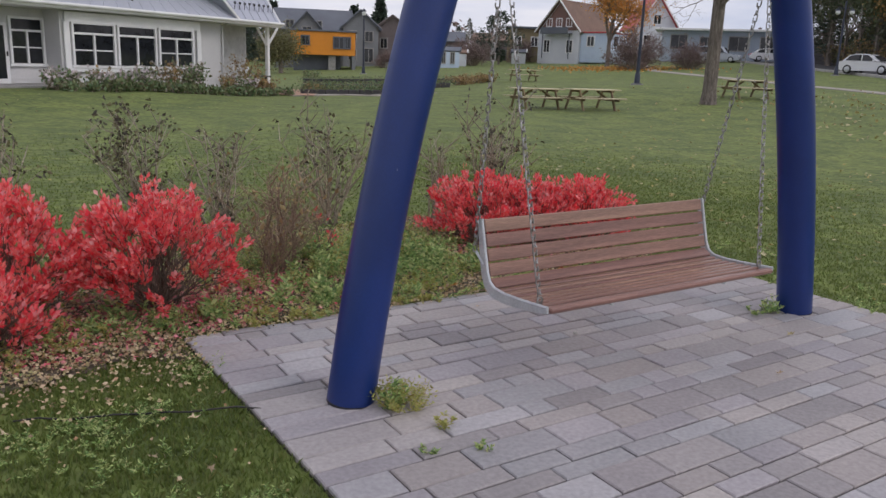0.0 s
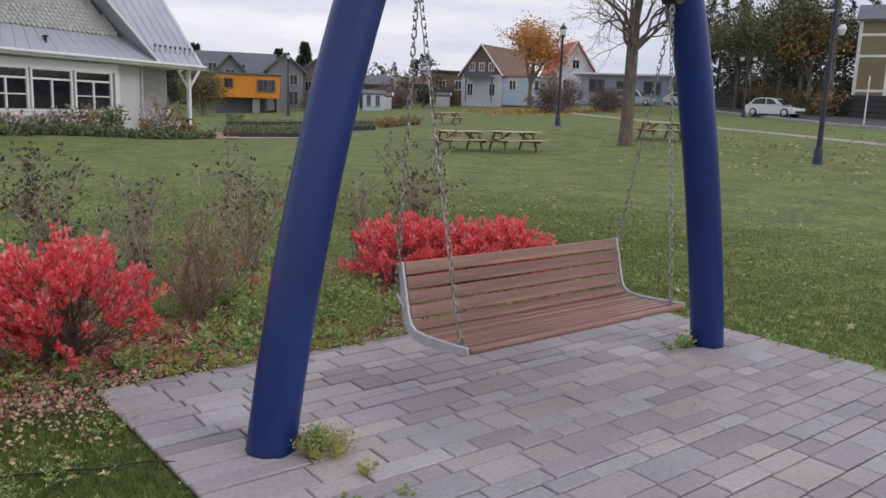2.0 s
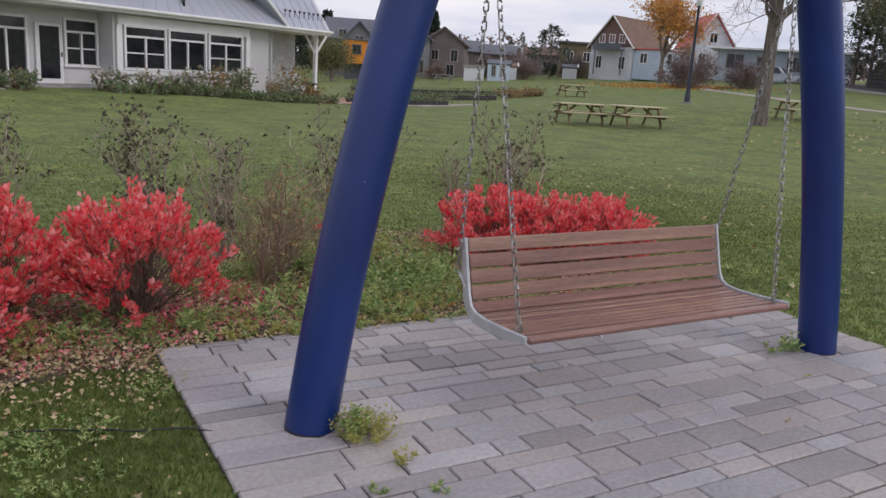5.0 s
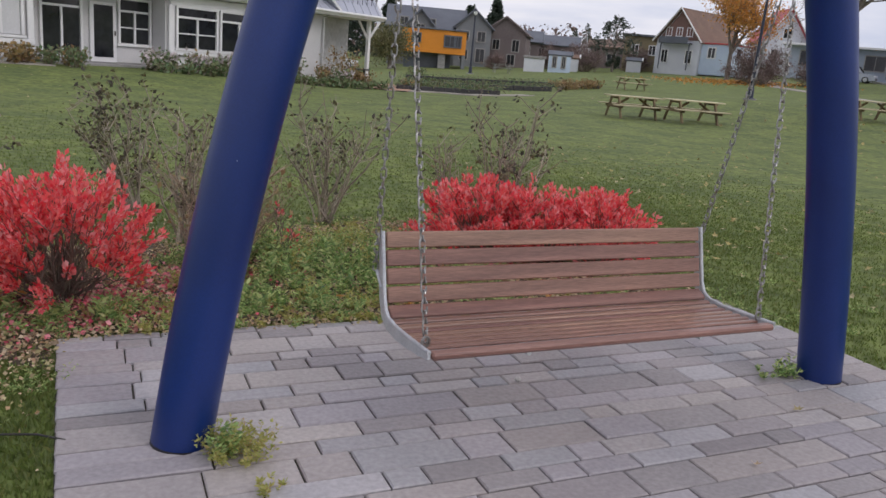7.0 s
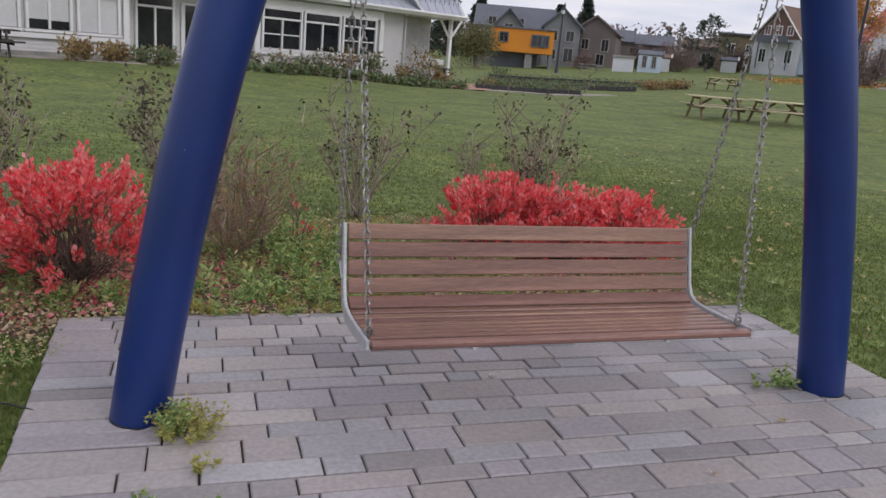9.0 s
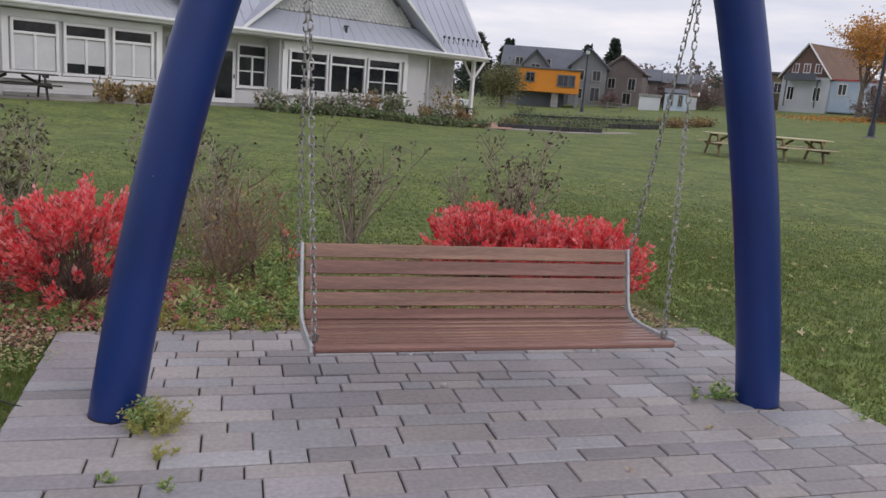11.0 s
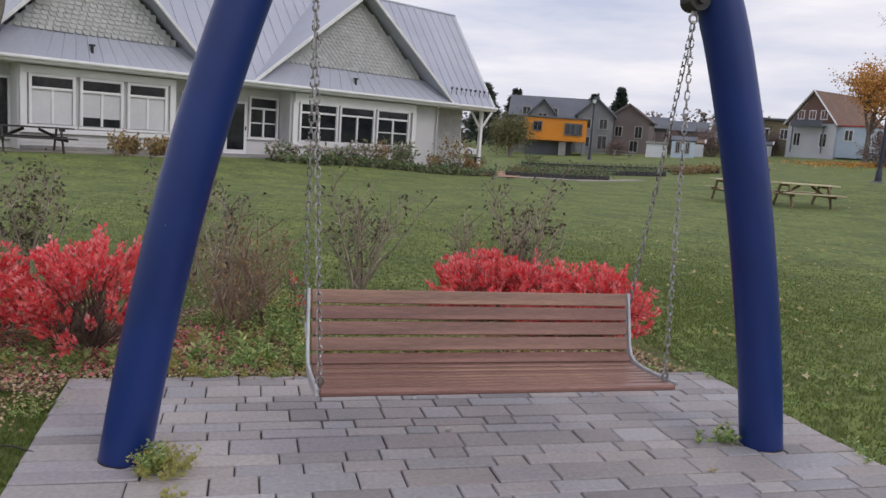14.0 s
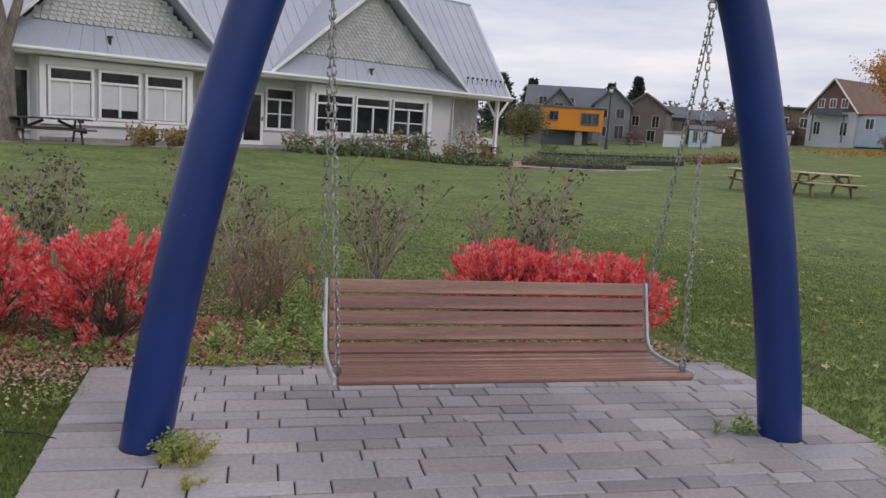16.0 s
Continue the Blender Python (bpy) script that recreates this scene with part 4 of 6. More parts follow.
# ---------------------------------------------------------------- planting bed and near plants
def in_bed(x, y):
    """Whether a place lies in the planting bed behind and beside the pad."""
    wob = 0.16 * noise.noise(Vector((x * 1.3, y * 1.3, 3.0))) + 0.08 * noise.noise(Vector((x * 4, y * 4, 7.0)))
    far = 3.95 + 0.25 * math.sin(x * 0.9) if x > -1.2 else 3.3
    front = PAD_BACK + 0.012 if x > pad_left(PAD_BACK) - 0.015 else 1.0 + wob * 2
    return front < y < far + wob * 2 and -5.6 + wob < x < 1.85 + wob - 0.1 * (y - 1.4)


def build_bed():
    g, at, s = Geo(), {}, 0.085
    x0, y0 = -5.8, 0.6

    def vert(i, j):
        if (i, j) not in at:
            x, y = x0 + i * s, y0 + j * s
            at[i, j] = len(g.v)
            g.v.append((x, y, -0.018 + 0.028 * noise.noise(Vector((x * 3, y * 3, 0))) + 0.014 * noise.noise(Vector((x * 9, y * 9, 4)))))
        return at[i, j]

    for i in range(92):
        for j in range(46):
            if in_bed(x0 + (i + 0.5) * s, y0 + (j + 0.5) * s) and not (x0 + (i + 1) * s > pad_left(1.4) - 0.01 and y0 + j * s < PAD_BACK):
                g.f.append((vert(i, j), vert(i + 1, j), vert(i + 1, j + 1), vert(i, j + 1)))
    single("planting_bed", g, M_SOIL, "dark leaf-strewn soil of a planting bed", "flower bed", kind="structure", smooth="all")


build_bed()


def scatter(rng, n, box, keep):
    """Places in a rectangle for which keep(x, y) beats a throw of dice."""
    out = []
    while len(out) < n:
        x, y = rng.uniform(box[0], box[1]), rng.uniform(box[2], box[3])
        if rng.random() < keep(x, y):
            out.append((x, y))
    return out


def on_pad(x, y):
    return pad_left(y) - 0.005 < x < pad_right(y) + 0.005 and PAD_FRONT < y < PAD_BACK + 0.005


def fade(v, near, far):
    return max(0.0, min(1.0, (far - v) / (far - near)))


def flat_dirs(rng, n, rise=0.25):
    a = rng.uniform(0, 2 * np.pi, n)
    return np.stack([np.cos(a), np.sin(a), rng.normal(0, rise, n)], 1)


def litter(name, mat, n, box, keep, size, label, seed, up=0.004, rise=0.3, aspect=0.75):
    rng = np.random.default_rng(seed)
    p = scatter(rng, n, box, keep)
    pos = [(x, y, (0.003 if on_pad(x, y) else lift(x, y) - 0.01) + up + rng.uniform(0, 0.02)) for x, y in p]
    me = leaf_mesh(name, mat, pos, flat_dirs(rng, n, rise), rng.uniform(size[0], size[1], n), rng, aspect, 0.3)
    return single(name, me, mat, label, "leaves", kind="stuff")


litter("leaf_litter", L_LITTER, 44000, (-5.6, 2.0, 0.6, 4.2), lambda x, y: 0.9 if in_bed(x, y) else 0.10 if y > 0.7 and not on_pad(x, y) else 0.0, (0.010, 0.034), "brown and tan fallen leaves covering the bed", 11)
litter("fallen_red_leaves", L_PINK, 3600, (-4.6, 1.9, 1.1, 3.6), lambda x, y: 0.0 if on_pad(x, y) else max(math.exp(-((x + 2.3) ** 2 + (y - 1.95) ** 2) / 0.28), math.exp(-((x + 3.2) ** 2 + (y - 1.8) ** 2) / 0.2), 0.7 * math.exp(-((x + 1.5) ** 2 + (y - 2.3) ** 2) / 0.12), 0.5 * math.exp(-((x - 0.8) ** 2 + (y - 2.5) ** 2) / 0.2)), (0.016, 0.04), "pink and red leaves fallen under the bushes", 12, up=0.012)


def maple_leaves(name, mat, n, box, keep, size, label, seed):
    """Curled five-lobed leaves lying on the grass."""
    rng = np.random.default_rng(seed)
    g = Geo()
    for x, y in scatter(rng, n, box, keep):
        r, a0 = rng.uniform(*size) / 2, rng.uniform(0, 2 * math.pi)
        m = Matrix.Translation((x, y, 0.008 if on_pad(x, y) else lift(x, y) + 0.022)) @ pose(0, 0, 0, rng.normal(0, 16), rng.normal(0, 16), 0)
        o = len(g.v)
        g.v.append(tuple(m @ Vector((0, 0, 0))))
        for k in range(10):
            q = r * ((1.0, 0.8, 1.15, 0.8, 1.0)[k // 2] if k % 2 == 0 else 0.42)
            g.v.append(tuple(m @ Vector((q * math.cos(a0 + k * 0.628), q * math.sin(a0 + k * 0.628), rng.normal(0.25, 0.25) * q))))
        g.f += [(o, o + 1 + k, o + 1 + (k + 1) % 10) for k in range(10)]
    single(name, g, mat, label, "leaves", kind="stuff")


maple_leaves("lawn_leaves", L_YELLOW, 760, (1.9, 16, -3, 14), lambda x, y: 0.0 if on_pad(x, y) else 0.7 * fade(x + y, 4, 22) + 0.1 if x - 0.6 * y > -0.8 else 0.12, (0.05, 0.10), "pale dry maple leaves scattered on the lawn", 13)
maple_leaves("back_lawn_leaves", L_YELLOW, 240, (-9, 10, 4.0, 26), lambda x, y: 0.6, (0.04, 0.085), "dry brown leaves scattered over the lawn", 18)
maple_leaves("pad_leaves", L_LITTER, 5, (-2.2, 1.9, -2.2, 1.35), lambda x, y: 0.5 if on_pad(x, y) else 0.0, (0.035, 0.07), "few small dry leaves lying on the pavers", 19)
litter("lawn_leaves_beside_bed", L_LITTER, 1500, (-5.2, -2.3, -1.2, 1.4), lambda x, y: 0.0 if on_pad(x, y) else 0.04 + 0.9 * max(0, min(1, (y - 0.1) / 1.0)) ** 2, (0.010, 0.03), "brown leaves lying in the grass beside the pad", 14, up=0.03)
litter("edge_litter", L_LITTER, 650, (-2.4, 1.7, 1.12, 1.38), lambda x, y: 0.9 * math.exp(-((1.38 - y) / 0.05) ** 2) + (0.25 if x < pad_left(y) + 0.05 else 0.0), (0.008, 0.026), "crumbs of brown leaves strewn along the paving edge", 29, up=0.0)
maple_leaves("bed_leaves", L_MAPLE, 26, (-4.0, 1.2, 1.5, 3.0), lambda x, y: 0.5 if in_bed(x, y) else 0.0, (0.06, 0.12), "orange maple leaves lying in the planting bed", 27)
maple_leaves("grass_leaves", L_LITTER, 90, (-5.4, -2.35, -1.6, 1.5), lambda x, y: 0.0 if on_pad(x, y) else 0.35 + 0.6 * max(0.0, min(1.0, y)), (0.03, 0.06), "dry curled leaves lying in the grass beside the pad", 24)
litter("far_lawn_leaves", L_YELLOW, 800, (16, 46, 2, 30), lambda x, y: 0.02 + 0.9 * math.exp(-((x - 27) ** 2 + (y - 9) ** 2) / 50), (0.08, 0.16), "pale leaves strewn over the rising lawn", 15, up=0.03, aspect=0.9)
litter("orange_leaves_under_tree", L_MAPLE, 1300, (38, 60, 38, 62), lambda x, y: math.exp(-((x - 50) ** 2 + (y - 51) ** 2) / 22), (0.12, 0.24), "orange leaves fallen under the autumn tree", 16, up=0.03, aspect=0.9)


def grass(name, n, box, keep, height, seed, width, label):
    rng = np.random.default_rng(seed)
    p = scatter(rng, n, box, keep)
    pos = [(x, y, lift(x, y) - 0.032) for x, y in p]
    single(name, blade_mesh(name, L_GRASS, pos, rng.uniform(height[0], height[1], n), rng, 0.9, width), L_GRASS, label, "grass", kind="stuff")


def lawn_keep(x, y):
    if on_pad(x, y):
        return 0.0
    return 0.2 if in_bed(x, y) else 1.0


grass("grass_beside_pad", 30000, (-5.6, -2.2, -2.0, 1.9), lambda x, y: lawn_keep(x, y) * fade(-x, 3.2, 5.6) * fade(-y, 0.2, 2.0), (0.016, 0.044), 21, 0.007, "short green grass beside the pad")
grass("grass_along_paving", 60000, (2.0, 11.0, -3.0, 9.0), lambda x, y: lawn_keep(x, y) * fade(x, 2.6, 11) ** 2 * fade(y, 2, 9), (0.014, 0.036), 22, 0.008, "short green grass along the paving")
grass("grass_behind_bed", 70000, (-8.0, 9.0, 2.6, 17.0), lambda x, y: lawn_keep(x, y) * fade(y, 4.0, 17.0) ** 2 * fade(abs(x), 3, 9), (0.012, 0.032), 23, 0.011, "short green lawn grass behind the bed")


def cane(rng, base, height, spread, bend=0.25, steps_=5):
    """A stem that rises from its base and leans outwards."""
    a = rng.uniform(0, 2 * math.pi)
    out = Vector((math.cos(a), math.sin(a), 0)) * spread * math.sqrt(rng.random())
    pts = []
    for k in range(steps_ + 1):
        t = k / steps_
        jit = Vector((rng.normal(0, 0.012), rng.normal(0, 0.012), 0)) * (1 if k else 0)
        pts.append(Vector(base) + out * (t ** (1 + bend)) + Vector((0, 0, height * t)) + jit)
    return pts


def twig_from(rng, pts, length, rise=0.6):
    k = int(rng.integers(max(1, len(pts) // 2 - 1), len(pts)))
    a = pts[k - 1].lerp(pts[k], rng.random())
    d = Vector((rng.normal(), rng.normal(), rise + abs(rng.normal()) * 0.5)).normalized()
    return [a, a + d * length * 0.5, a + d * length + Vector((0, 0, 0.02))]


def red_bush(loc, height, radius, seed, leaves, label, sparse=0.0, canes=84):
    """A dome of leafy upright sprays over an open middle of bare stems."""
    rng = np.random.default_rng(seed)
    b = thing("burning_bush", Matrix.Translation((*loc, -0.02)), label, "bush", "red bushes in the bed")
    wood, pos, dirs, sizes, sprays = Geo(), [], [], [], []
    for k in range(canes):
        a, q = rng.uniform(0, 2 * math.pi), math.sqrt(rng.random())
        h = height * math.sqrt(1 - (0.86 * q) ** 2) * rng.uniform(0.76, 0.92) * (rng.uniform(0.35, 0.7) if q > 0.55 and rng.random() < 0.45 else 1.0)
        end = Vector((math.cos(a) * radius * q, math.sin(a) * radius * q, h))
        base = Vector((rng.normal(0, radius * 0.08), rng.normal(0, radius * 0.08), 0))
        pts = []
        for i in range(7):
            t = i / 6
            w = t ** (0.92 if q > 0.6 else 1.05)
            pts.append(Vector((base.x + (end.x - base.x) * w, base.y + (end.y - base.y) * w, h * t ** 1.04)) + Vector(rng.normal(0, 0.012, 3)) * (1 if 0 < i else 0))
        wood.tube(pts, [0.0056, 0.005, 0.0045, 0.004, 0.0034, 0.0028, 0.002], 4, caps=False)
        sprays.append((pts[5], pts[6] + (pts[6] - pts[5]) * 0.7, 1.0))
        for j in range(7):
            i = int(rng.integers(2, 7))
            p = pts[i - 1].lerp(pts[i], rng.random())
            out = Vector((p.x, p.y, 0)) / max(radius, 0.05)
            d = (out * 0.7 + Vector((rng.normal(0, 0.4), rng.normal(0, 0.4), 0.9))).normalized()
            e = p + d * rng.uniform(0.06, 0.15) * (0.6 + height * 0.5)
            wood.tube([p, p.lerp(e, 0.5) + Vector(rng.normal(0, 0.006, 3)), e], [0.0034, 0.0028, 0.0016], 3, caps=False)
            sprays.append((p.lerp(e, 0.3), e, 0.42))
    part("branchwork", wood, M_BUSHSTEM, b, "thin grey-brown stems")
    # leaves stand in dense plumes at the outer ends; the middle stays open
    plumes = []
    for p, e, odds in sprays:
        f = math.hypot(math.hypot(e.x, e.y) / radius, e.z / height)
        keep = odds * max(0.05, min(1.0, (f - 0.55) / 0.25)) if sparse > 0.3 else odds * max(0.15, min(1.0, (f - 0.35) / 0.25))
        if rng.random() < keep:
            plumes.append((p, e, rng.uniform(0.6, 1.4) * (1.0 if odds == 1.0 else 0.6)))
    share = np.array([q[2] for q in plumes])
    for k in rng.choice(len(plumes), leaves, p=share / share.sum()):
        p, e, fat = plumes[int(k)]
        t = rng.uniform(-0.1, 1.15)
        axis = (e - p).normalized()
        a = Vector(rng.normal(0, 1, 3))
        a = (a - axis * a.dot(axis)).normalized()
        q = p.lerp(e, t) + a * (0.006 + 0.016 * fat * rng.random())
        pos.append(tuple(q))
        dirs.append(tuple(axis * 1.1 + a * rng.uniform(0.3, 1.1) + Vector((0, 0, 0.25))))
        sizes.append(rng.uniform(0.024, 0.054))
    part("leaves", leaf_mesh("leaves", L_RED, pos, dirs, sizes, rng, 0.54, 0.22), L_RED, b, "bright red leaves", kind="stuff")


red_bush((-2.36, 2.04), 0.84, 0.51, 31, 8000, "rounded bush thick with bright red leaves over bare stems", 0.5)
red_bush((-3.22, 2.16), 0.82, 0.44, 32, 7000, "bright red leafy bush beside another in the bed", 0.5)
red_bush((-3.36, 1.62), 0.44, 0.33, 33, 3400, "low bright red bush at the edge of the lawn", 0.4)
red_bush((0.70, 2.74), 0.66, 0.55, 34, 9800, "low spreading bright red bush behind the swing bench", 0.2)
red_bush((1.14, 2.52), 0.63, 0.42, 37, 5200, "low bright red bush between two others", 0.2)
red_bush((1.56, 2.28), 0.64, 0.43, 35, 7800, "low bright red bush at the end of the bed", 0.2)
red_bush((-0.98, 2.62), 0.5, 0.16, 36, 46, "nearly bare young bush with a few red leaves", 0.1, 6)


def dry_shrub(loc, height, radius, canes, seed, heads, label, name="leafless_shrub", mat=None, leaf=None, twigs=8, thick=1.5, bend=0.1):
    rng = np.random.default_rng(seed)
    b = thing(name, Matrix.Translation((*loc, -0.02)), label, "shrub", "bare shrubs in the bed")
    wood, tips = Geo(), []
    for k in range(canes):
        pts = cane(rng, (rng.normal(0, 0.05), rng.normal(0, 0.05), 0), height * rng.uniform(0.6, 1.0), radius * rng.uniform(0.4, 1.0), bend, 6)
        wood.tube(pts, [thick * r for r in (0.008, 0.007, 0.006, 0.005, 0.004, 0.003, 0.002)], 4, caps=False)
        tips.append(pts[-1])
        for j in range(twigs):
            tw = twig_from(rng, pts, rng.uniform(0.1, 0.3))
            wood.tube(tw, [thick * r for r in (0.0036, 0.003, 0.0016)], 3, caps=False)
            tips.append(tw[-1])
            if rng.random() < 0.6:
                t2 = [tw[1], tw[1] + Vector((rng.normal(0, 0.08), rng.normal(0, 0.08), rng.uniform(0.02, 0.12)))]
                wood.tube(t2, [0.0026, 0.0014], 3, caps=False)
                tips.append(t2[-1])
    part("branchwork", wood, mat or M_TWIG, b, "thin bare stems")
    if heads:
        heads = int(heads * 2.2)
        pos = [tips[int(rng.integers(len(tips)))] + Vector((rng.normal(0, 0.02), rng.normal(0, 0.02), rng.normal(0, 0.03))) for _ in range(heads)]
        dirs = rng.normal(size=(heads, 3)) + [0, 0, -0.4]
        part("withered_leaves", leaf_mesh("withered_leaves", leaf or L_SPARSE, [tuple(p) for p in pos], dirs, rng.uniform(0.022, 0.062, heads), rng, 0.6, 0.5), leaf or L_SPARSE, b, "dark curled leaves", kind="stuff")


dry_shrub((-0.22, 4.12), 1.12, 0.74, 17, 41, 170, "tall sparse leafless shrub with a few dark leaves")
dry_shrub((1.16, 3.28), 1.24, 0.60, 18, 42, 260, "tall sparse shrub with dark withered leaves behind red bushes")
dry_shrub((-1.88, 4.55), 1.08, 0.70, 15, 43, 320, "sparse shrub with dark curled leaves and seed heads")
dry_shrub((-1.55, 3.38), 0.98, 0.44, 14, 44, 90, "thin grey leafless shrub with upright stems")
dry_shrub((-3.25, 4.0), 1.12, 0.46, 14, 45, 300, "tall withered shrub with brown leaves behind red bushes")
dry_shrub((-3.85, 3.6), 1.05, 0.30, 10, 46, 120, "withered brown shrub at the back of the bed")
dry_shrub((0.72, 3.55), 0.95, 0.22, 8, 47, 20, "thin leafless stems behind the red bush")
dry_shrub((-1.42, 2.46), 0.80, 0.86, 46, 48, 60, "dense russet-brown twiggy bush without leaves", "twiggy_bush", M_DEADTWIG, L_RUSSET, 7, 0.45, 0.0)
dry_shrub((-1.28, 2.62), 0.86, 0.16, 10, 49, 10, "tall dry stalks beside a twiggy bush", "dry_stalks", M_DEADTWIG)


def weed_leaves(rng, height, radius, n, size):
    """Leafy weeds: short stalks with leaves along them."""
    pos, dirs, sizes = [], [], []
    stalks = max(4, n // 16)
    for k in range(stalks):
        a, r = rng.uniform(0, 2 * math.pi), radius * math.sqrt(rng.random())
        h = height * rng.uniform(0.4, 1.0) * (1 - 0.45 * r / radius)
        lean = Vector((math.cos(a) * r, math.sin(a) * r, 0))
        for j in range(n // stalks):
            t = rng.random()
            b = rng.uniform(0, 2 * math.pi)
            pos.append(tuple(lean * (0.55 + 0.45 * t) + Vector((0, 0, h * t))))
            dirs.append((math.cos(b), math.sin(b), rng.uniform(0.0, 1.1)))
            sizes.append(rng.uniform(*size))
    return pos, dirs, sizes


def weed_clump(name, loc, height, radius, n, seed, mat, label, z=0.0, size=(0.03, 0.07), group=""):
    rng = np.random.default_rng(seed)
    pos, dirs, sizes = weed_leaves(rng, height, radius, n, size)
    t = thing(name, Matrix.Translation((*loc, z)), label, "weeds", group)
    part("foliage", leaf_mesh("foliage", mat, pos, dirs, sizes, rng, 0.42, 0.2), mat, t, kind="stuff")


weed_clump("weed_clump", (-1.69, -0.03), 0.15, 0.17, 1700, 51, L_DRYWEED, "yellow-green weeds growing at the foot of the blue post", group="weeds on the pad", size=(0.010, 0.026))
weed_clump("weed_clump", (-1.75, -0.04), 0.22, 0.06, 330, 52, L_WEED, "green leafy weed leaning on the blue post", group="weeds on the pad", size=(0.014, 0.036))
weed_clump("weed_clump", (-1.64, -0.32), 0.07, 0.07, 90, 53, L_DRYWEED, "small yellowish weed in a paving joint", group="weeds on the pad", size=(0.015, 0.035))
weed_clump("weed_clump", (-1.62, -0.60), 0.05, 0.05, 60, 54, L_WEED, "tiny green weed in a paving joint", group="weeds on the pad", size=(0.015, 0.03))
weed_clump("weed_clump", (-1.82, -0.48), 0.05, 0.05, 60, 55, L_WEED, "tiny green weed in a paving joint", group="weeds on the pad", size=(0.015, 0.03))
weed_clump("weed_clump", (1.33, 0.09), 0.14, 0.08, 200, 56, L_WEED, "grey-green weed at the foot of the blue post", group="weeds on the pad", size=(0.02, 0.045))
weed_clump("weed_clump", (1.16, 0.12), 0.06, 0.12, 90, 57, L_WEED, "low creeping weed on the pavers", group="weeds on the pad", size=(0.015, 0.035))


def build_bed_weeds():
    rng = random.Random(8)
    green, dry = ([], [], []), ([], [], [])

    def put(x, y, z, height, radius, n, seed, to, size):
        for have, more in zip(to, weed_leaves(np.random.default_rng(seed), height, radius, n, size)):
            have += [(p[0] + x, p[1] + y, p[2] + z) for p in more] if to[0] is have else more

    k = 0
    while k < 430:
        x, y = rng.uniform(-4.8, 1.4), rng.uniform(-1.2, 4.0)
        dense = 1.2 * math.exp(-((x + 0.65) ** 2 / 0.7 + (y - 2.4) ** 2 / 0.6)) + 0.3 * math.exp(-((y - 1.62) / 0.24) ** 2) * (1 if x < 0.1 else 0.25) + 0.2
        beside = x < -2.35 and -1.2 < y < 1.3
        if not (in_bed(x, y) or beside and rng.random() < 0.9) or rng.random() > max(dense, 0.4 if beside else 0.0) or noise.noise(Vector((x * 2.2, y * 2.2, 9.0))) < -0.04:
            continue
        tall = 0.14 + 0.27 * math.exp(-((x + 0.6) ** 2 / 0.6 + (y - 2.5) ** 2 / 0.6))
        put(x, y, -0.02, (0.08 if beside else tall) * rng.uniform(0.6, 1.3), rng.uniform(0.09, 0.2), rng.randrange(90, 190), 600 + k, green if rng.random() < 0.62 or beside else dry, (0.010, 0.026) if beside else (0.014, 0.044))
        k += 1
    k = 0
    while k < 60:
        x, y = rng.gauss(-0.7, 0.45), rng.gauss(2.35, 0.38)
        if in_bed(x, y) and y > 1.72:
            put(x, y, -0.02, rng.uniform(0.2, 0.44), rng.uniform(0.07, 0.14), rng.randrange(70, 120), 1300 + k, green, (0.026, 0.062))
            k += 1
    for k, (x, y) in enumerate(((-2.78, 1.72), (-2.6, 1.85), (-2.4, 1.66), (-1.62, 1.74), (-1.2, 1.66), (-1.32, 1.78), (-0.95, 1.7), (-2.1, 1.62))):
        put(x, y, -0.02, rng.uniform(0.14, 0.24), rng.uniform(0.1, 0.15), 110, 1400 + k, green, (0.03, 0.085))
    for k in range(60):
        put(1.98 + rng.random() ** 2 * 1.1, rng.uniform(-1.2, 3.0), 0.0, rng.uniform(0.03, 0.08), rng.uniform(0.06, 0.14), 60, 1100 + k, green, (0.012, 0.032))
    for k in range(70):
        put(rng.uniform(-2.45, 1.6), PAD_BACK + rng.uniform(-0.01, 0.06), -0.005, rng.uniform(0.03, 0.09), rng.uniform(0.04, 0.09), 50, 900 + k, dry if k % 3 else green, (0.015, 0.04))
    for (pos, dirs, sizes), mat, label in ((green, L_WEED, "green leafy weeds among fallen leaves in the bed"), (dry, L_DRYWEED, "yellowing weeds creeping over the paving edge")):
        r = np.random.default_rng(3)
        single("bed_weeds", leaf_mesh("bed_weeds", mat, pos, dirs, sizes, r, 0.32, 0.2), mat, label, "weeds", kind="stuff")


build_bed_weeds()
single("pebble", Geo().ball((0, 0, 0.012), 0.018, 8, 0.7), M_PEBBLE, "small pale pebble lying on the pavers", "pebble", m=Matrix.Translation((-0.245, 0.354, 0.0)), smooth="all")

single("ground_cable", Geo().tube([(-3.3 + 0.1 * k, 0.62 - 0.036 * k + 0.012 * math.sin(k * 1.7), lift(-3.3 + 0.1 * k, 0.5) + 0.004 + 0.006 * math.sin(k * 2.3)) for k in range(11)], 0.0045, 6), M_IRON, "thin black cable lying in the grass beside the pad", "cable", smooth="all")


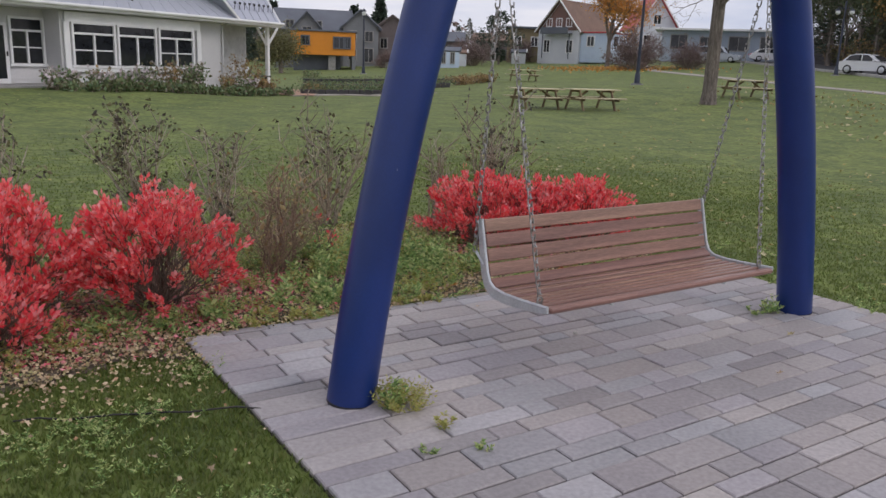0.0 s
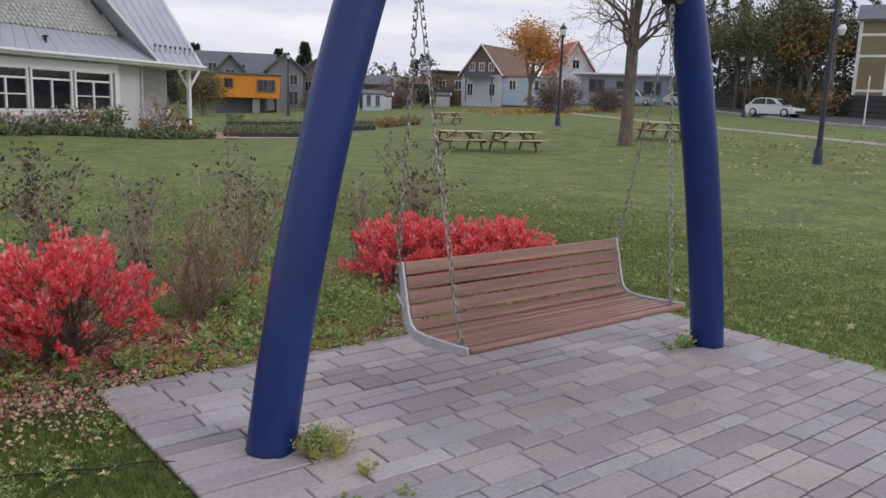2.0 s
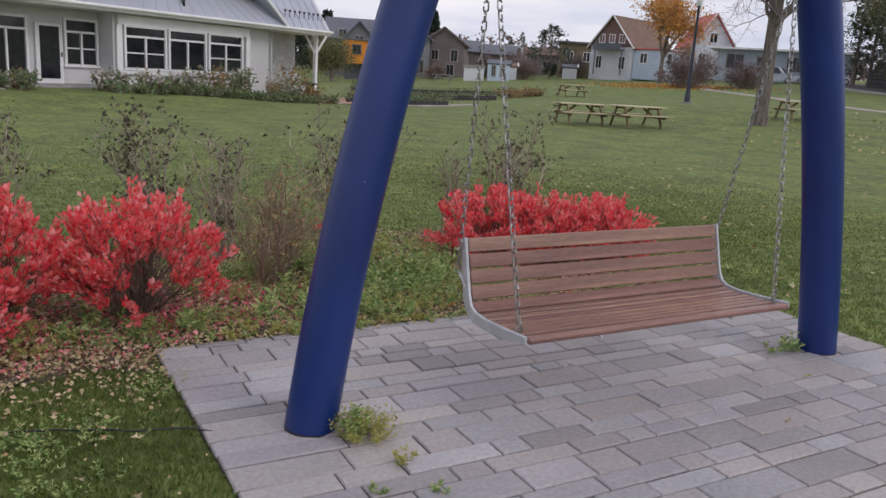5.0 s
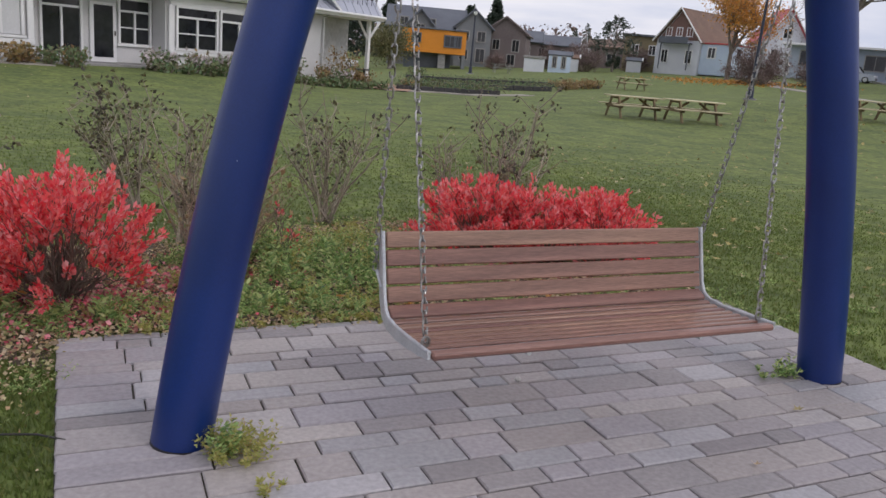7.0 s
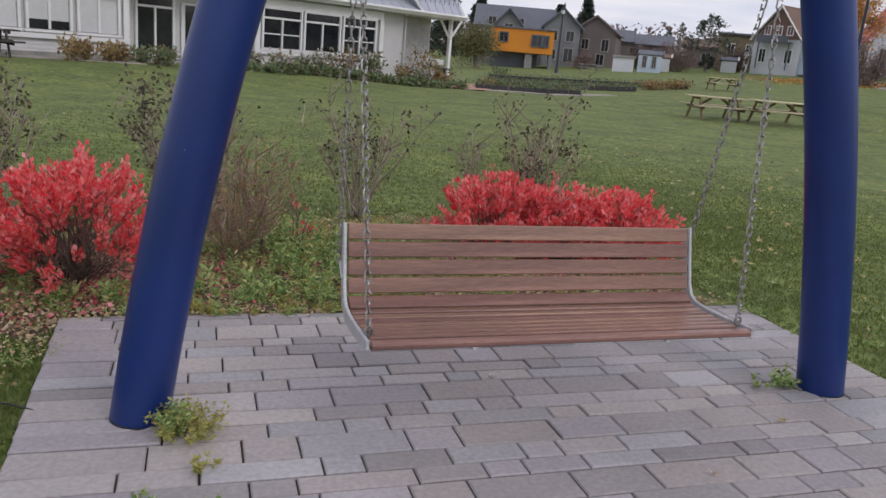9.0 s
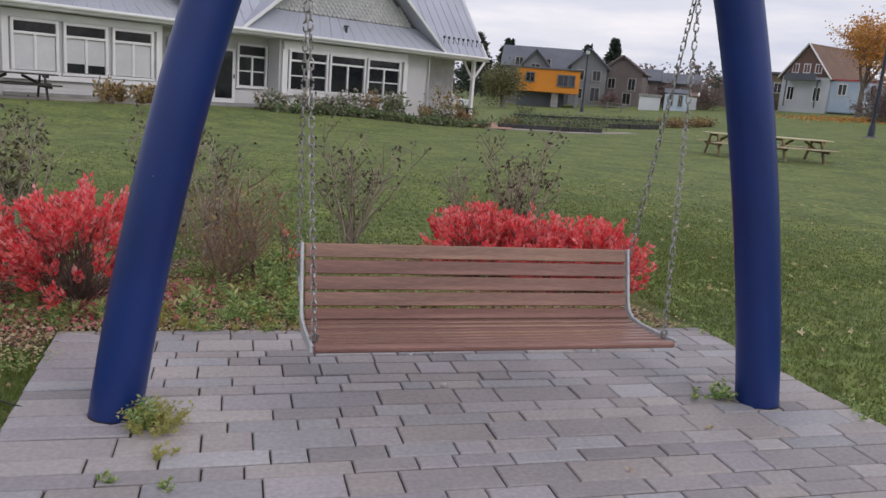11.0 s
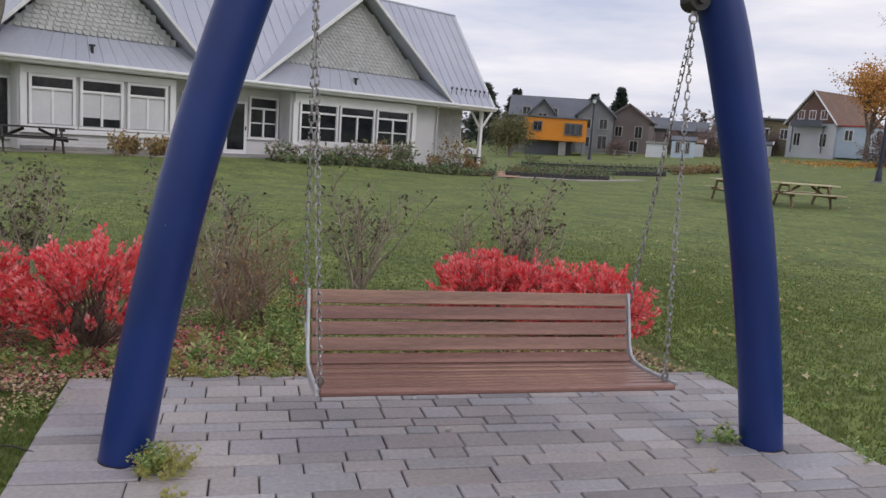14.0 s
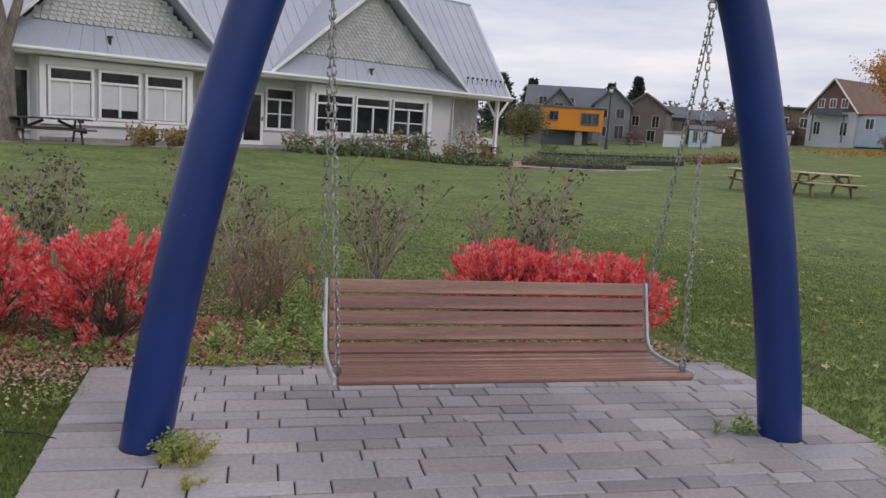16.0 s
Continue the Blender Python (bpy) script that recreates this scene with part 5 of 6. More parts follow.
# ---------------------------------------------------------------- park furniture
def picnic_table(x, y, yaw, label, mat=None, length=2.0):
    leg = M_TABLELEG if mat is None else mat
    mat = mat or M_TABLE
    t = thing("picnic_table", pose(x, y, lift(x, y) - 0.03, 0, 0, yaw), label, "picnic table", "picnic tables on the lawn")
    for k in range(5):
        part("top_board", Geo().box((0, -0.30 + 0.15 * k, 0.75), (length, 0.138, 0.04), 0.006), mat, t)
    for s in (-1, 1):
        for k in range(2):
            part("seat_board", Geo().box((0, s * (0.62 + 0.15 * k), 0.45), (length, 0.138, 0.04), 0.006), mat, t)
        for e in (-1, 1):
            part("leg", Geo().slab([(e * (length / 2 - 0.34) - 0.02, s * 0.24, 0.73), (e * (length / 2 - 0.34) - 0.02, s * 0.36, 0.73), (e * (length / 2 - 0.34) - 0.02, s * 0.74, 0.0), (e * (length / 2 - 0.34) - 0.02, s * 0.62, 0.0)], 0.045 * -s), leg, t)
    for e in (-1, 1):
        x_ = e * (length / 2 - 0.29)
        part("seat_beam", Geo().box((x_, 0, 0.395), (0.045, 1.50, 0.10), 0.006), leg, t)
        part("top_beam", Geo().box((x_, 0, 0.69), (0.045, 0.70, 0.08), 0.006), leg, t)
        part("brace", Geo().tube([(x_, 0, 0.38), (e * 0.2, 0, 0.70)], 0.045, 4), leg, t)
    return t


picnic_table(15.4, 20.1, -13, "weathered pale wooden picnic table on the lawn")
picnic_table(16.95, 18.75, -13, "weathered pale wooden picnic table beside a second one")
picnic_table(25.3, 18.3, -22, "grey weathered picnic table near the bare tree")
picnic_table(29.3, 38.6, -15, "pale wooden picnic table far up the lawn")
picnic_table(-7.7, 22.6, 24, "dark-stained wooden picnic table in front of the building", M_TABLEDARK, 2.3)
picnic_table(31.5, 60.5, -20, "grey picnic table below the houses", M_STONE)


def lantern(t, z, r=0.17):
    part("lamp_glass", Geo().tube([(0, 0, z - 0.16), (0, 0, z - 0.02), (0, 0, z + 0.16)], [r * 0.55, r, r * 0.8], 10), M_LAMPGLASS, t, "white lamp glass", smooth=True)
    part("lamp_cap", Geo().tube([(0, 0, z + 0.16), (0, 0, z + 0.22), (0, 0, z + 0.34), (0, 0, z + 0.44)], [r * 1.25, r * 1.1, r * 0.35, 0.02], 10), M_LAMPPOST, t, "dark metal lamp cap", smooth=True)
    part("lamp_neck", Geo().tube([(0, 0, z - 0.28), (0, 0, z - 0.16)], [0.05, r * 0.6], 10), M_LAMPPOST, t, smooth=True)


def lamp_post(x, y, height, style, label, yaw=0):
    t = thing("park_lamp", pose(x, y, lift(x, y) - 0.05, 0, 0, yaw), label, "street lamp", "park lamp posts")
    part("base", Geo().tube([(0, 0, 0), (0, 0, 0.08), (0, 0, 0.12), (0, 0, 0.55), (0, 0, 0.62)], [0.24, 0.24, 0.15, 0.13, 0.10], 12), M_LAMPPOST, t, "stepped cast base", smooth=True)
    part("foot", Geo().tube([(0, 0, -0.2), (0, 0, 0.07)], 0.30, 12), M_STONE, t, "pale concrete footing")
    part("pole", Geo().tube([(0, 0, 0.6), (0, 0, 1.1), (0, 0, height - (0.7 if style == "single" else 0.0))], [0.095, 0.08, 0.06], 12), M_LAMPPOST, t, smooth=True)
    if style == "single":
        lantern(t, height - 0.44)
    elif style == "spot":
        part("pole_top", Geo().tube([(0, 0, height - 0.02), (0, 0, height + 0.4)], [0.055, 0.05], 8), M_LAMPPOST, t, smooth=True)
        part("arm", Geo().tube([(0, 0, height - 0.62), (0.24, 0, height - 0.55)], 0.025, 6), M_LAMPPOST, t)
        part("lamp_glass", Geo().tube([(0.24, 0, height - 0.55), (0.24, 0, height - 0.68), (0.24, 0, height - 0.86)], [0.08, 0.14, 0.08], 10), M_LAMPGLASS, t, "white lamp globe", smooth=True)
        part("plate_arm", Geo().box((-0.2, 0, height - 0.12), (0.34, 0.2, 0.05), 0.01), M_LAMPGLASS, t, "pale flat plate")
    else:
        part("arm", Geo().tube([(-0.45, 0, height - 0.55), (-0.42, 0, height - 0.40), (0, 0, height - 0.55), (0.42, 0, height - 0.40), (0.45, 0, height - 0.55)], 0.03, 6), M_LAMPPOST, t, smooth=True)
        for s in (-1, 1):
            part("lamp_cap", Geo().tube([(s * 0.45, 0, height - 0.52), (s * 0.45, 0, height - 0.66)], [0.06, 0.2], 10), M_LAMPPOST, t, smooth=True)
            part("lamp_glass", Geo().ball((s * 0.45, 0, height - 0.76), 0.17, 10), M_LAMPGLASS, t, "white lamp globe", smooth=True)


lamp_post(26.4, 25.65, 5.25, "single", "tall navy lamp post with a single lantern on the lawn", -45)
lamp_post(21.65, 9.4, 5.0, "spot", "navy lamp post with a plate arm and one white globe", -62)
lamp_post(27.0, 57.7, 5.4, "single", "navy lamp post with a single lantern below the houses")
lamp_post(51.0, 30.1, 5.15, "double", "lamp post with two white globes along the street", -58)
single("sign_pole", Geo().tube([(0, 0, 0), (0, 0, 2.9)], 0.045, 8).box((0, 0, 2.8), (0.06, 0.10, 0.3), 0.01), M_TRIM, "white roadside marker pole", "pole", m=Matrix.Translation((47.2, 19.5, lift(47.2, 19.5))))


# ---------------------------------------------------------------- beds and terraces beside the building
def on_house(u, v):
    return 2.4 + u * 0.8746 - v * 0.4848, 29.2 + u * 0.4848 + v * 0.8746


def garden_shrub(u, v, height, radius, seed, mat, label, flowers=0, at=None):
    x, y = at or on_house(u, v)
    rng = np.random.default_rng(seed)
    b = thing("garden_shrub", Matrix.Translation((x, y, lift(x, y) - 0.04)), label, "shrub", "shrubs round the building")
    wood = Geo()
    n = int(420 * max(0.5, radius))
    pos, dirs = [], []
    for k in range(18):
        pts = cane(rng, (rng.normal(0, radius * 0.2), rng.normal(0, radius * 0.2), 0), height * rng.uniform(0.6, 1.0), radius, 0.2, 4)
        wood.tube(pts, [0.014, 0.012, 0.009, 0.007, 0.004], 3, caps=False)
        for j in range(n // 18):
            f = (0.2 + 0.8 * rng.random()) * 4
            i = min(3, int(f))
            pos.append(tuple(pts[i].lerp(pts[i + 1], f - i) + Vector(rng.normal(0, radius * 0.13, 3))))
            dirs.append(tuple(rng.normal(size=3) + [0, 0, 0.4]))
    part("branchwork", wood, M_TWIG, b)
    part("leaves", leaf_mesh("leaves", mat, pos, dirs, rng.uniform(0.09, 0.19, len(pos)) * (1.7 if height > 2 else 1), rng, 0.6, 0.25), mat, b, kind="stuff")
    if flowers:
        fp = [tuple(Vector(pos[int(rng.integers(len(pos)))]) + Vector((0, 0, 0.08))) for _ in range(flowers)]
        part("faded_flower", leaf_mesh("flower", L_FLOWER, fp, rng.normal(size=(flowers, 3)), 0.13, rng, 0.9, 0.2), L_FLOWER, b, "pale faded flower heads", kind="stuff")


def build_garden():
    rng = random.Random(17)
    kinds = ((L_BEDGREEN, "low green garden shrub at the foot of the wall"), (L_BEDGREEN, "green garden shrub with pale faded flowers"), (L_RUSSET, "russet-brown garden shrub against the wall"))
    for k in range(30):
        u = -9.6 + 16.2 * k / 29 + rng.uniform(-0.2, 0.2)
        if -6.0 < u < -4.4:
            continue
        i = rng.choice((0, 1, 1, 1, 2)) if u > -6 else rng.choice((0, 2, 2))
        h = rng.uniform(0.55, 0.8) + (0.45 if 0.0 < u < 4.2 else 0.0)
        garden_shrub(u, -1.2 + rng.uniform(-0.6, 0.4), h, rng.uniform(0.4, 0.62), 200 + k, kinds[i][0], kinds[i][1], 130 if i == 1 else 0)
    for k in range(16):
        u = -3.8 + 10.6 * k / 15
        garden_shrub(u, -2.35 + rng.uniform(-0.2, 0.2), rng.uniform(0.3, 0.45), rng.uniform(0.35, 0.5), 260 + k, L_BEDGREEN, "low green edging plant along the lawn")
    garden_shrub(6.6, -0.3, 1.75, 0.95, 290, L_RUSSET, "tall russet bush at the corner of the building")
    garden_shrub(7.0, -0.9, 0.8, 0.6, 291, L_RUSSET, "reddish low shrub beside the tall bush")
    garden_shrub(9.3, -1.9, 0.45, 0.55, 292, L_RUSSET, "low dark red groundcover shrub beside the path")


build_garden()
strip("house_path", M_PATH, [on_house(-20, -0.6), on_house(-10.5, -0.6), on_house(-7.2, -1.0)], 1.2, 0.0, "pale path along the building", "path")
strip("terrace_path", M_PATH, [on_house(6.6, -2.6), on_house(9.5, -3.4), (13.6, 29.9), (17.5, 31.2)], 0.9, 0.0, "pale path along the terraced beds", "path")
strip("salmon_patio", M_PINKPATIO, [(9.6, 30.0), (12.4, 35.5)], 1.9, 0.012, "salmon-coloured paved patio beside the beds", "patio")


def terrace(a, b, height, seed, label):
    """A low stone wall in blocks with plants behind it."""
    t = thing("terrace_wall", Matrix.Identity(4), label, "garden wall", "terraced beds")
    a, b = Vector(a), Vector(b)
    rng = random.Random(seed)
    n = int((b - a).length / 0.55)
    ang = math.degrees(math.atan2(b.y - a.y, b.x - a.x))
    block = Geo().box((0, 0, 0), (0.54, 0.4, height), 0.02).mesh("stone_block", M_DARKSTONE)
    for k in range(n):
        p = a.lerp(b, (k + 0.5) / n)
        ob = part("stone_block", block, M_DARKSTONE, t)
        ob.matrix_world = pose(p.x, p.y, lift(p.x, p.y) + height / 2 - 0.05 + rng.uniform(-0.01, 0.01), 0, 0, ang + rng.uniform(-2, 2))
    return t


def build_terraces():
    rng = np.random.default_rng(5)
    for k, (a, b, h) in enumerate((((10.7, 31.6), (15.6, 30.7), 0.24), ((13.2, 37.6), (21.5, 35.6), 0.28), ((16.5, 45.5), (27.4, 39.4), 0.30))):
        terrace(a, b, h, k, "low dark stone wall of a terraced planting bed")
        a, b = Vector(a), Vector(b)
        n = 1700
        pos, dirs = [], []
        for j in range(n):
            p = a.lerp(b, rng.random()) + Vector((rng.uniform(-0.2, 0.6), rng.uniform(-0.3, 1.1)))
            pos.append((p.x, p.y, lift(p.x, p.y) + 0.10 + rng.random() * 0.26))
            dirs.append(tuple(rng.normal(size=3) + [0, 0, 0.8]))
        single("terrace_planting", leaf_mesh("terrace_planting", L_BEDGREEN, pos, dirs, rng.uniform(0.07, 0.16, n), rng, 0.5, 0.2), L_BEDGREEN, "dull green low planting behind a terrace wall", "plants", kind="stuff")
    for k, (x, y) in enumerate(((23.4, 37.5), (24.6, 38.2), (26.0, 38.9), (27.2, 39.6))):
        garden_shrub(0, 0, 0.55, 0.75, 300 + k, L_RUSSET, "low rust-coloured shrub at the end of the terrace", at=(x, y))
    for k, (x, y) in enumerate(((11.0, 38.5), (12.0, 41), (19.0, 50))):
        garden_shrub(0, 0, 0.7, 0.7, 310 + k, L_BEDGREEN, "low dull green shrub on the terraces", at=(x, y))


build_terraces()


# ---------------------------------------------------------------- trees
def limb(g, tips, rng, p, d, length, r, depth, split, droop, sides, keep=0.0, twist=0.13):
    pts, rad = [p], [r]
    n = 3
    for k in range(n):
        d = (d + Vector((rng.normal(0, twist), rng.normal(0, twist), rng.normal(0, twist * 0.6) - droop))).normalized()
        p = p + d * length / n
        pts.append(p)
        rad.append(r * (1 - 0.38 * (k + 1) / n))
    g.tube(pts, rad, max(3, sides), caps=False)
    if depth == 0:
        tips.append((pts[1], d))
        tips.append((pts[-1], d))
        return
    tips.append((pts[-1], d))
    for k in range(split):
        a = rng.uniform(0, 2 * math.pi)
        side = d.orthogonal().normalized()
        side.rotate(Matrix.Rotation(a, 3, d))
        nd = (d * rng.uniform(0.5, 0.95) + side * rng.uniform(0.45, 0.85) + Vector((0, 0, 0.12))).normalized()
        start = pts[-1] if k < 2 else pts[int(rng.integers(1, n))]
        limb(g, tips, rng, start, nd, length * rng.uniform(0.6, 0.82), r * rng.uniform(0.42 + keep, 0.6 + keep), depth - 1, split, droop, sides - 2, keep, twist)


def tree(name, loc, trunk_h, trunk_r, length, depth, split, seed, label, leaf=None, n_leaf=0, leaf_size=(0.1, 0.2), spread=0.5, lean=(0, 0), group="", first=4, bark=None, thin=1.0, low=0.12, upright=1.0, keep=0.0, twist=0.13):
    rng = np.random.default_rng(seed)
    x, y = loc
    t = thing(name, Matrix.Translation((x, y, lift(x, y) - 0.1)), label, "tree", group)
    g, tips = Geo(), []
    top = Vector((lean[0], lean[1], trunk_h))
    g.tube([(0, 0, -0.1), (0, 0, 0.06), top * 0.12, top * 0.5, top], [trunk_r * 1.55, trunk_r * 1.25, trunk_r, trunk_r * 0.92, trunk_r * 0.85], 12, caps=False)
    if thin < 1:
        limb(g, tips, rng, top, Vector((0.06, 0.0, 1)).normalized(), length * 1.5, trunk_r * 0.7, depth, split, 0.0, 10, keep, twist)
    for k in range(first):
        a = 2 * math.pi * (k + rng.uniform(-0.25, 0.25)) / first
        d = Vector((math.cos(a) * rng.uniform(0.35, 0.9), math.sin(a) * rng.uniform(0.35, 0.9), upright)).normalized()
        limb(g, tips, rng, top * (1 - low * rng.random()), d, length * rng.uniform(0.8, 1.1), trunk_r * rng.uniform(0.42, 0.62) * thin * thin * thin, depth, split, 0.0, 8, keep, twist)
    part("trunk", g, bark or M_BARK, t, "trunk and limbs", smooth="all")
    if leaf:
        pos, dirs = [], []
        for k in range(n_leaf):
            p, d = tips[int(rng.integers(len(tips)))]
            pos.append(tuple(p + Vector(rng.normal(0, spread, 3))))
            dirs.append(tuple(rng.normal(size=3) + [0, 0, -0.2]))
        part("crown", leaf_mesh("crown", leaf, pos, dirs, rng.uniform(*leaf_size, n_leaf), rng, 0.75, 0.25), leaf, t, "leaves", kind="stuff")
    return t


def conifer(loc, height, radius, seed, label, n=2600, open_=0.0, size=(0.16, 0.34), group="", low=0.12):
    rng = np.random.default_rng(seed)
    x, y = loc
    t = thing("conifer_tree", Matrix.Translation((x, y, lift(x, y) - 0.1)), label, "tree", group)
    g = Geo().tube([(0, 0, 0), (0, 0, height * 0.97)], [height * 0.016 + 0.05, 0.02], 7)
    pos, dirs = [], []
    tiers = 15
    for k in range(tiers):
        for j in range(7):
            f = low + (1 - low) * min(0.995, max(0.0, (k + rng.uniform(-0.6, 0.6)) / tiers))
            r = radius * (((1 - f) ** 0.8) if not open_ else (1 - f ** 3) * (0.25 if f < 0.3 else 1)) * rng.uniform(0.6, 1.2)
            a = rng.uniform(0, 2 * math.pi)
            tip = Vector((math.cos(a) * r, math.sin(a) * r, height * f + 0.05 * r * (1 if open_ else -3)))
            g.tube([(0, 0, height * f), tip], [0.03, 0.01], 3, caps=False)
            for i in range(max(3, int(n / tiers / 7))):
                q = (0.25 + 0.75 * rng.random()) if not open_ else 0.5 + 0.5 * rng.random()
                pos.append(tuple(Vector((0, 0, height * f)).lerp(tip, q) + Vector(rng.normal(0, 0.16 * (0.4 + r / radius) * radius * 0.3, 3))))
                dirs.append(tuple(Vector((math.cos(a), math.sin(a), -0.1)) + Vector(rng.normal(0, 0.6, 3))))
    part("trunk", g, M_BARK, t)
    part("crown", leaf_mesh("crown", L_PINE, pos, dirs, rng.uniform(*size, len(pos)), rng, 0.35, 0.2), L_PINE, t, "dark needles", kind="stuff")


tree("bare_tree", (22.25, 17.75), 4.9, 0.27, 1.9, 5, 3, 61, "old grey-barked tree without leaves on the lawn", first=8, thin=0.80, low=0.30, upright=0.95, keep=0.04, twist=0.24, bark=M_TREEBARK)
tree("old_tree", (-8.9, 22.3), 2.8, 0.36, 2.2, 3, 2, 62, "thick forked grey tree in front of the building", first=3, upright=1.7, thin=0.95, leaf=L_RUSSET, n_leaf=260, leaf_size=(0.06, 0.12), spread=0.4)
tree("autumn_tree", (51.9, 54.3), 2.6, 0.22, 2.9, 3, 4, 63, "tree with thinning orange autumn leaves", leaf=L_MAPLE, n_leaf=7500, leaf_size=(0.12, 0.26), spread=0.32, first=6, upright=2.5)
tree("olive_tree", (22.2, 64.5), 1.0, 0.2, 1.2, 2, 4, 64, "round olive-brown tree beside the orange house", leaf=L_OLIVE, n_leaf=8000, leaf_size=(0.09, 0.2), spread=0.5, first=6)


def twig_mound(loc, w, h, seed, label, mat, n=2600):
    rng = np.random.default_rng(seed)
    x, y = loc
    t = thing("bare_thicket", Matrix.Translation((x, y, lift(x, y) - 0.1)), label, "bush", "thickets far up the lawn")
    g, pos, dirs = Geo(), [], []
    for k in range(60):
        a, r = rng.uniform(0, 2 * math.pi), w / 2 * math.sqrt(rng.random())
        hh = h * math.sqrt(max(0.1, 1 - (r / (w / 2)) ** 2)) * rng.uniform(0.75, 1.1)
        end = Vector((math.cos(a) * r, math.sin(a) * r, hh))
        g.tube([end * 0.15 - Vector((0, 0, hh * 0.15)), end * 0.6, end], [0.03, 0.02, 0.01], 3, caps=False)
        for j in range(n // 60):
            q = 0.35 + 0.65 * rng.random()
            pos.append(tuple(end * q + Vector(rng.normal(0, 0.22, 3))))
            dirs.append(tuple(end.normalized() + Vector(rng.normal(0, 0.6, 3))))
    part("branchwork", g, M_TWIG, t)
    part("twig_mass", leaf_mesh("twig_mass", mat, pos, dirs, rng.uniform(0.2, 0.5, len(pos)), rng, 0.14, 0.1), mat, t, kind="stuff")


twig_mound((49.6, 48.2), 6.4, 3.5, 71, "large round mauve-brown leafless thicket", L_MAUVE, 5200)
twig_mound((53.5, 45.6), 3.6, 2.4, 72, "mauve leafless thicket beside a larger one", L_MAUVE)
twig_mound((46.0, 69.0), 4.4, 3.2, 73, "brown leafless thicket before the houses", L_MAUVE)
twig_mound((56.0, 73.5), 3.4, 2.8, 74, "brown leafless thicket beside a house", L_MAUVE)
twig_mound((44.3, 73.6), 3.0, 2.6, 75, "dark leafless thicket before a brown house", L_MAUVE, 1800)
twig_mound((50.6, 78.0), 4.2, 3.0, 76, "brown leafless thicket among far houses", L_MAUVE, 2200)
twig_mound((63.5, 79.5), 3.8, 2.8, 77, "brown leafless thicket behind a white house", L_MAUVE, 2000)
twig_mound((36.0, 70.5), 2.4, 1.5, 78, "low brown thicket beside garden sheds", L_MAUVE, 1200)
conifer((50.2, 70.0), 6.0, 2.9, 81, "wide-branched dark pine before the houses", 1900, 1.0, (0.2, 0.45))
conifer((48.0, 94.7), 8.4, 2.7, 82, "narrow dark conifer rising behind the houses", 4000, size=(0.3, 0.6), low=0.4)
conifer((44.9, 96.2), 7.6, 2.4, 83, "dark conifer behind the grey houses", 4000, size=(0.3, 0.6))
conifer((33.5, 110.0), 9.4, 4.2, 84, "broad dark conifer beyond the building", 5200, size=(0.4, 0.8))
conifer((38.8, 111.0), 8.6, 3.6, 85, "broad dark conifer behind the grey houses", 5200, size=(0.4, 0.8))
conifer((69.0, 104.0), 6.4, 1.6, 86, "dark conifer on the skyline", 1000)
conifer((63.0, 98.0), 5.0, 1.8, 87, "dark round conifer on the skyline", 1000)


def build_woods():
    """Trees on the bank across the street."""
    rng = random.Random(23)
    rows = ((60.6, 30.9), (62.8, 34.0), (64.6, 36.6), (66.8, 39.2), (58.8, 27.6), (61.5, 31.5), (65.8, 33.0), (62.8, 30.4), (69.5, 38.0), (63.5, 36.0), (71.5, 43.5), (74.0, 46.0), (59.0, 29.4))
    for k, (x, y) in enumerate(rows):
        kind = (0, 1, 0, 2, 1, 0, 1, 2, 1, 0, 1, 0, 3)[k]
        if kind == 1:
            conifer((x, y), rng.uniform(10, 14), rng.uniform(1.8, 2.4), 400 + k, "tall dark conifer on the wooded bank", 1800, group="trees on the bank")
        else:
            leaf, label = ((L_DARKTREE, "tall dark green tree on the wooded bank"), (L_DARKTREE, ""), (L_OLIVE, "tall olive-leaved tree on the wooded bank"), (L_GOLD, "slim birch with gold-brown leaves on the bank"))[kind]
            tree("bank_tree", (x, y), 3.2 if kind != 3 else 2.6, 0.16, 2.7 if kind != 3 else 2.2, 3, 3, 400 + k, label, leaf=leaf, n_leaf=4200 if kind != 3 else 1500, leaf_size=(0.14, 0.32), spread=0.6 if kind != 3 else 0.35, group="trees on the bank", first=4 if kind != 3 else 3, upright=1.0 if kind != 3 else 3.2)
    for k, (x, y) in enumerate(((72.8, 48.5), (73.6, 47.3), (74.5, 45.9), (68.0, 41.4), (76.5, 42.5), (77.5, 40.6), (70.5, 37.0))):
        conifer((x, y), rng.uniform(12, 16), rng.uniform(1.8, 2.4), 540 + k, "tall dark conifer at the back of the wooded bank", 2600, group="trees on the bank", size=(0.2, 0.42))
    for k in range(3, 16):
        x, y = 58.8 + k * 1.15 + rng.uniform(-0.6, 0.6), 25.0 + k * 1.45 + rng.uniform(-0.6, 0.6)
        if k % 2:
            conifer((x + 4.5, y - 2.5), rng.uniform(7, 13), rng.uniform(2.0, 2.8), 470 + k, "dark conifer deep in the wooded bank", 2200, group="trees on the bank", low=0.05)
        garden_shrub(0, 0, rng.uniform(2.6, 4.2), rng.uniform(1.3, 1.9), 500 + k, L_DARKTREE, "dark undergrowth shrub beneath the bank trees", at=(x + 2.0, y - 1.2))
    for k in range(9):
        x, y = 57.6 + k * 1.55, 27.2 + k * 1.9
        garden_shrub(0, 0, rng.uniform(1.6, 2.6), rng.uniform(1.2, 1.7), 440 + k, L_OLIVE if k % 2 else L_RUSSET, "tangled shrub above the dark retaining wall", at=(x, y))


build_woods()


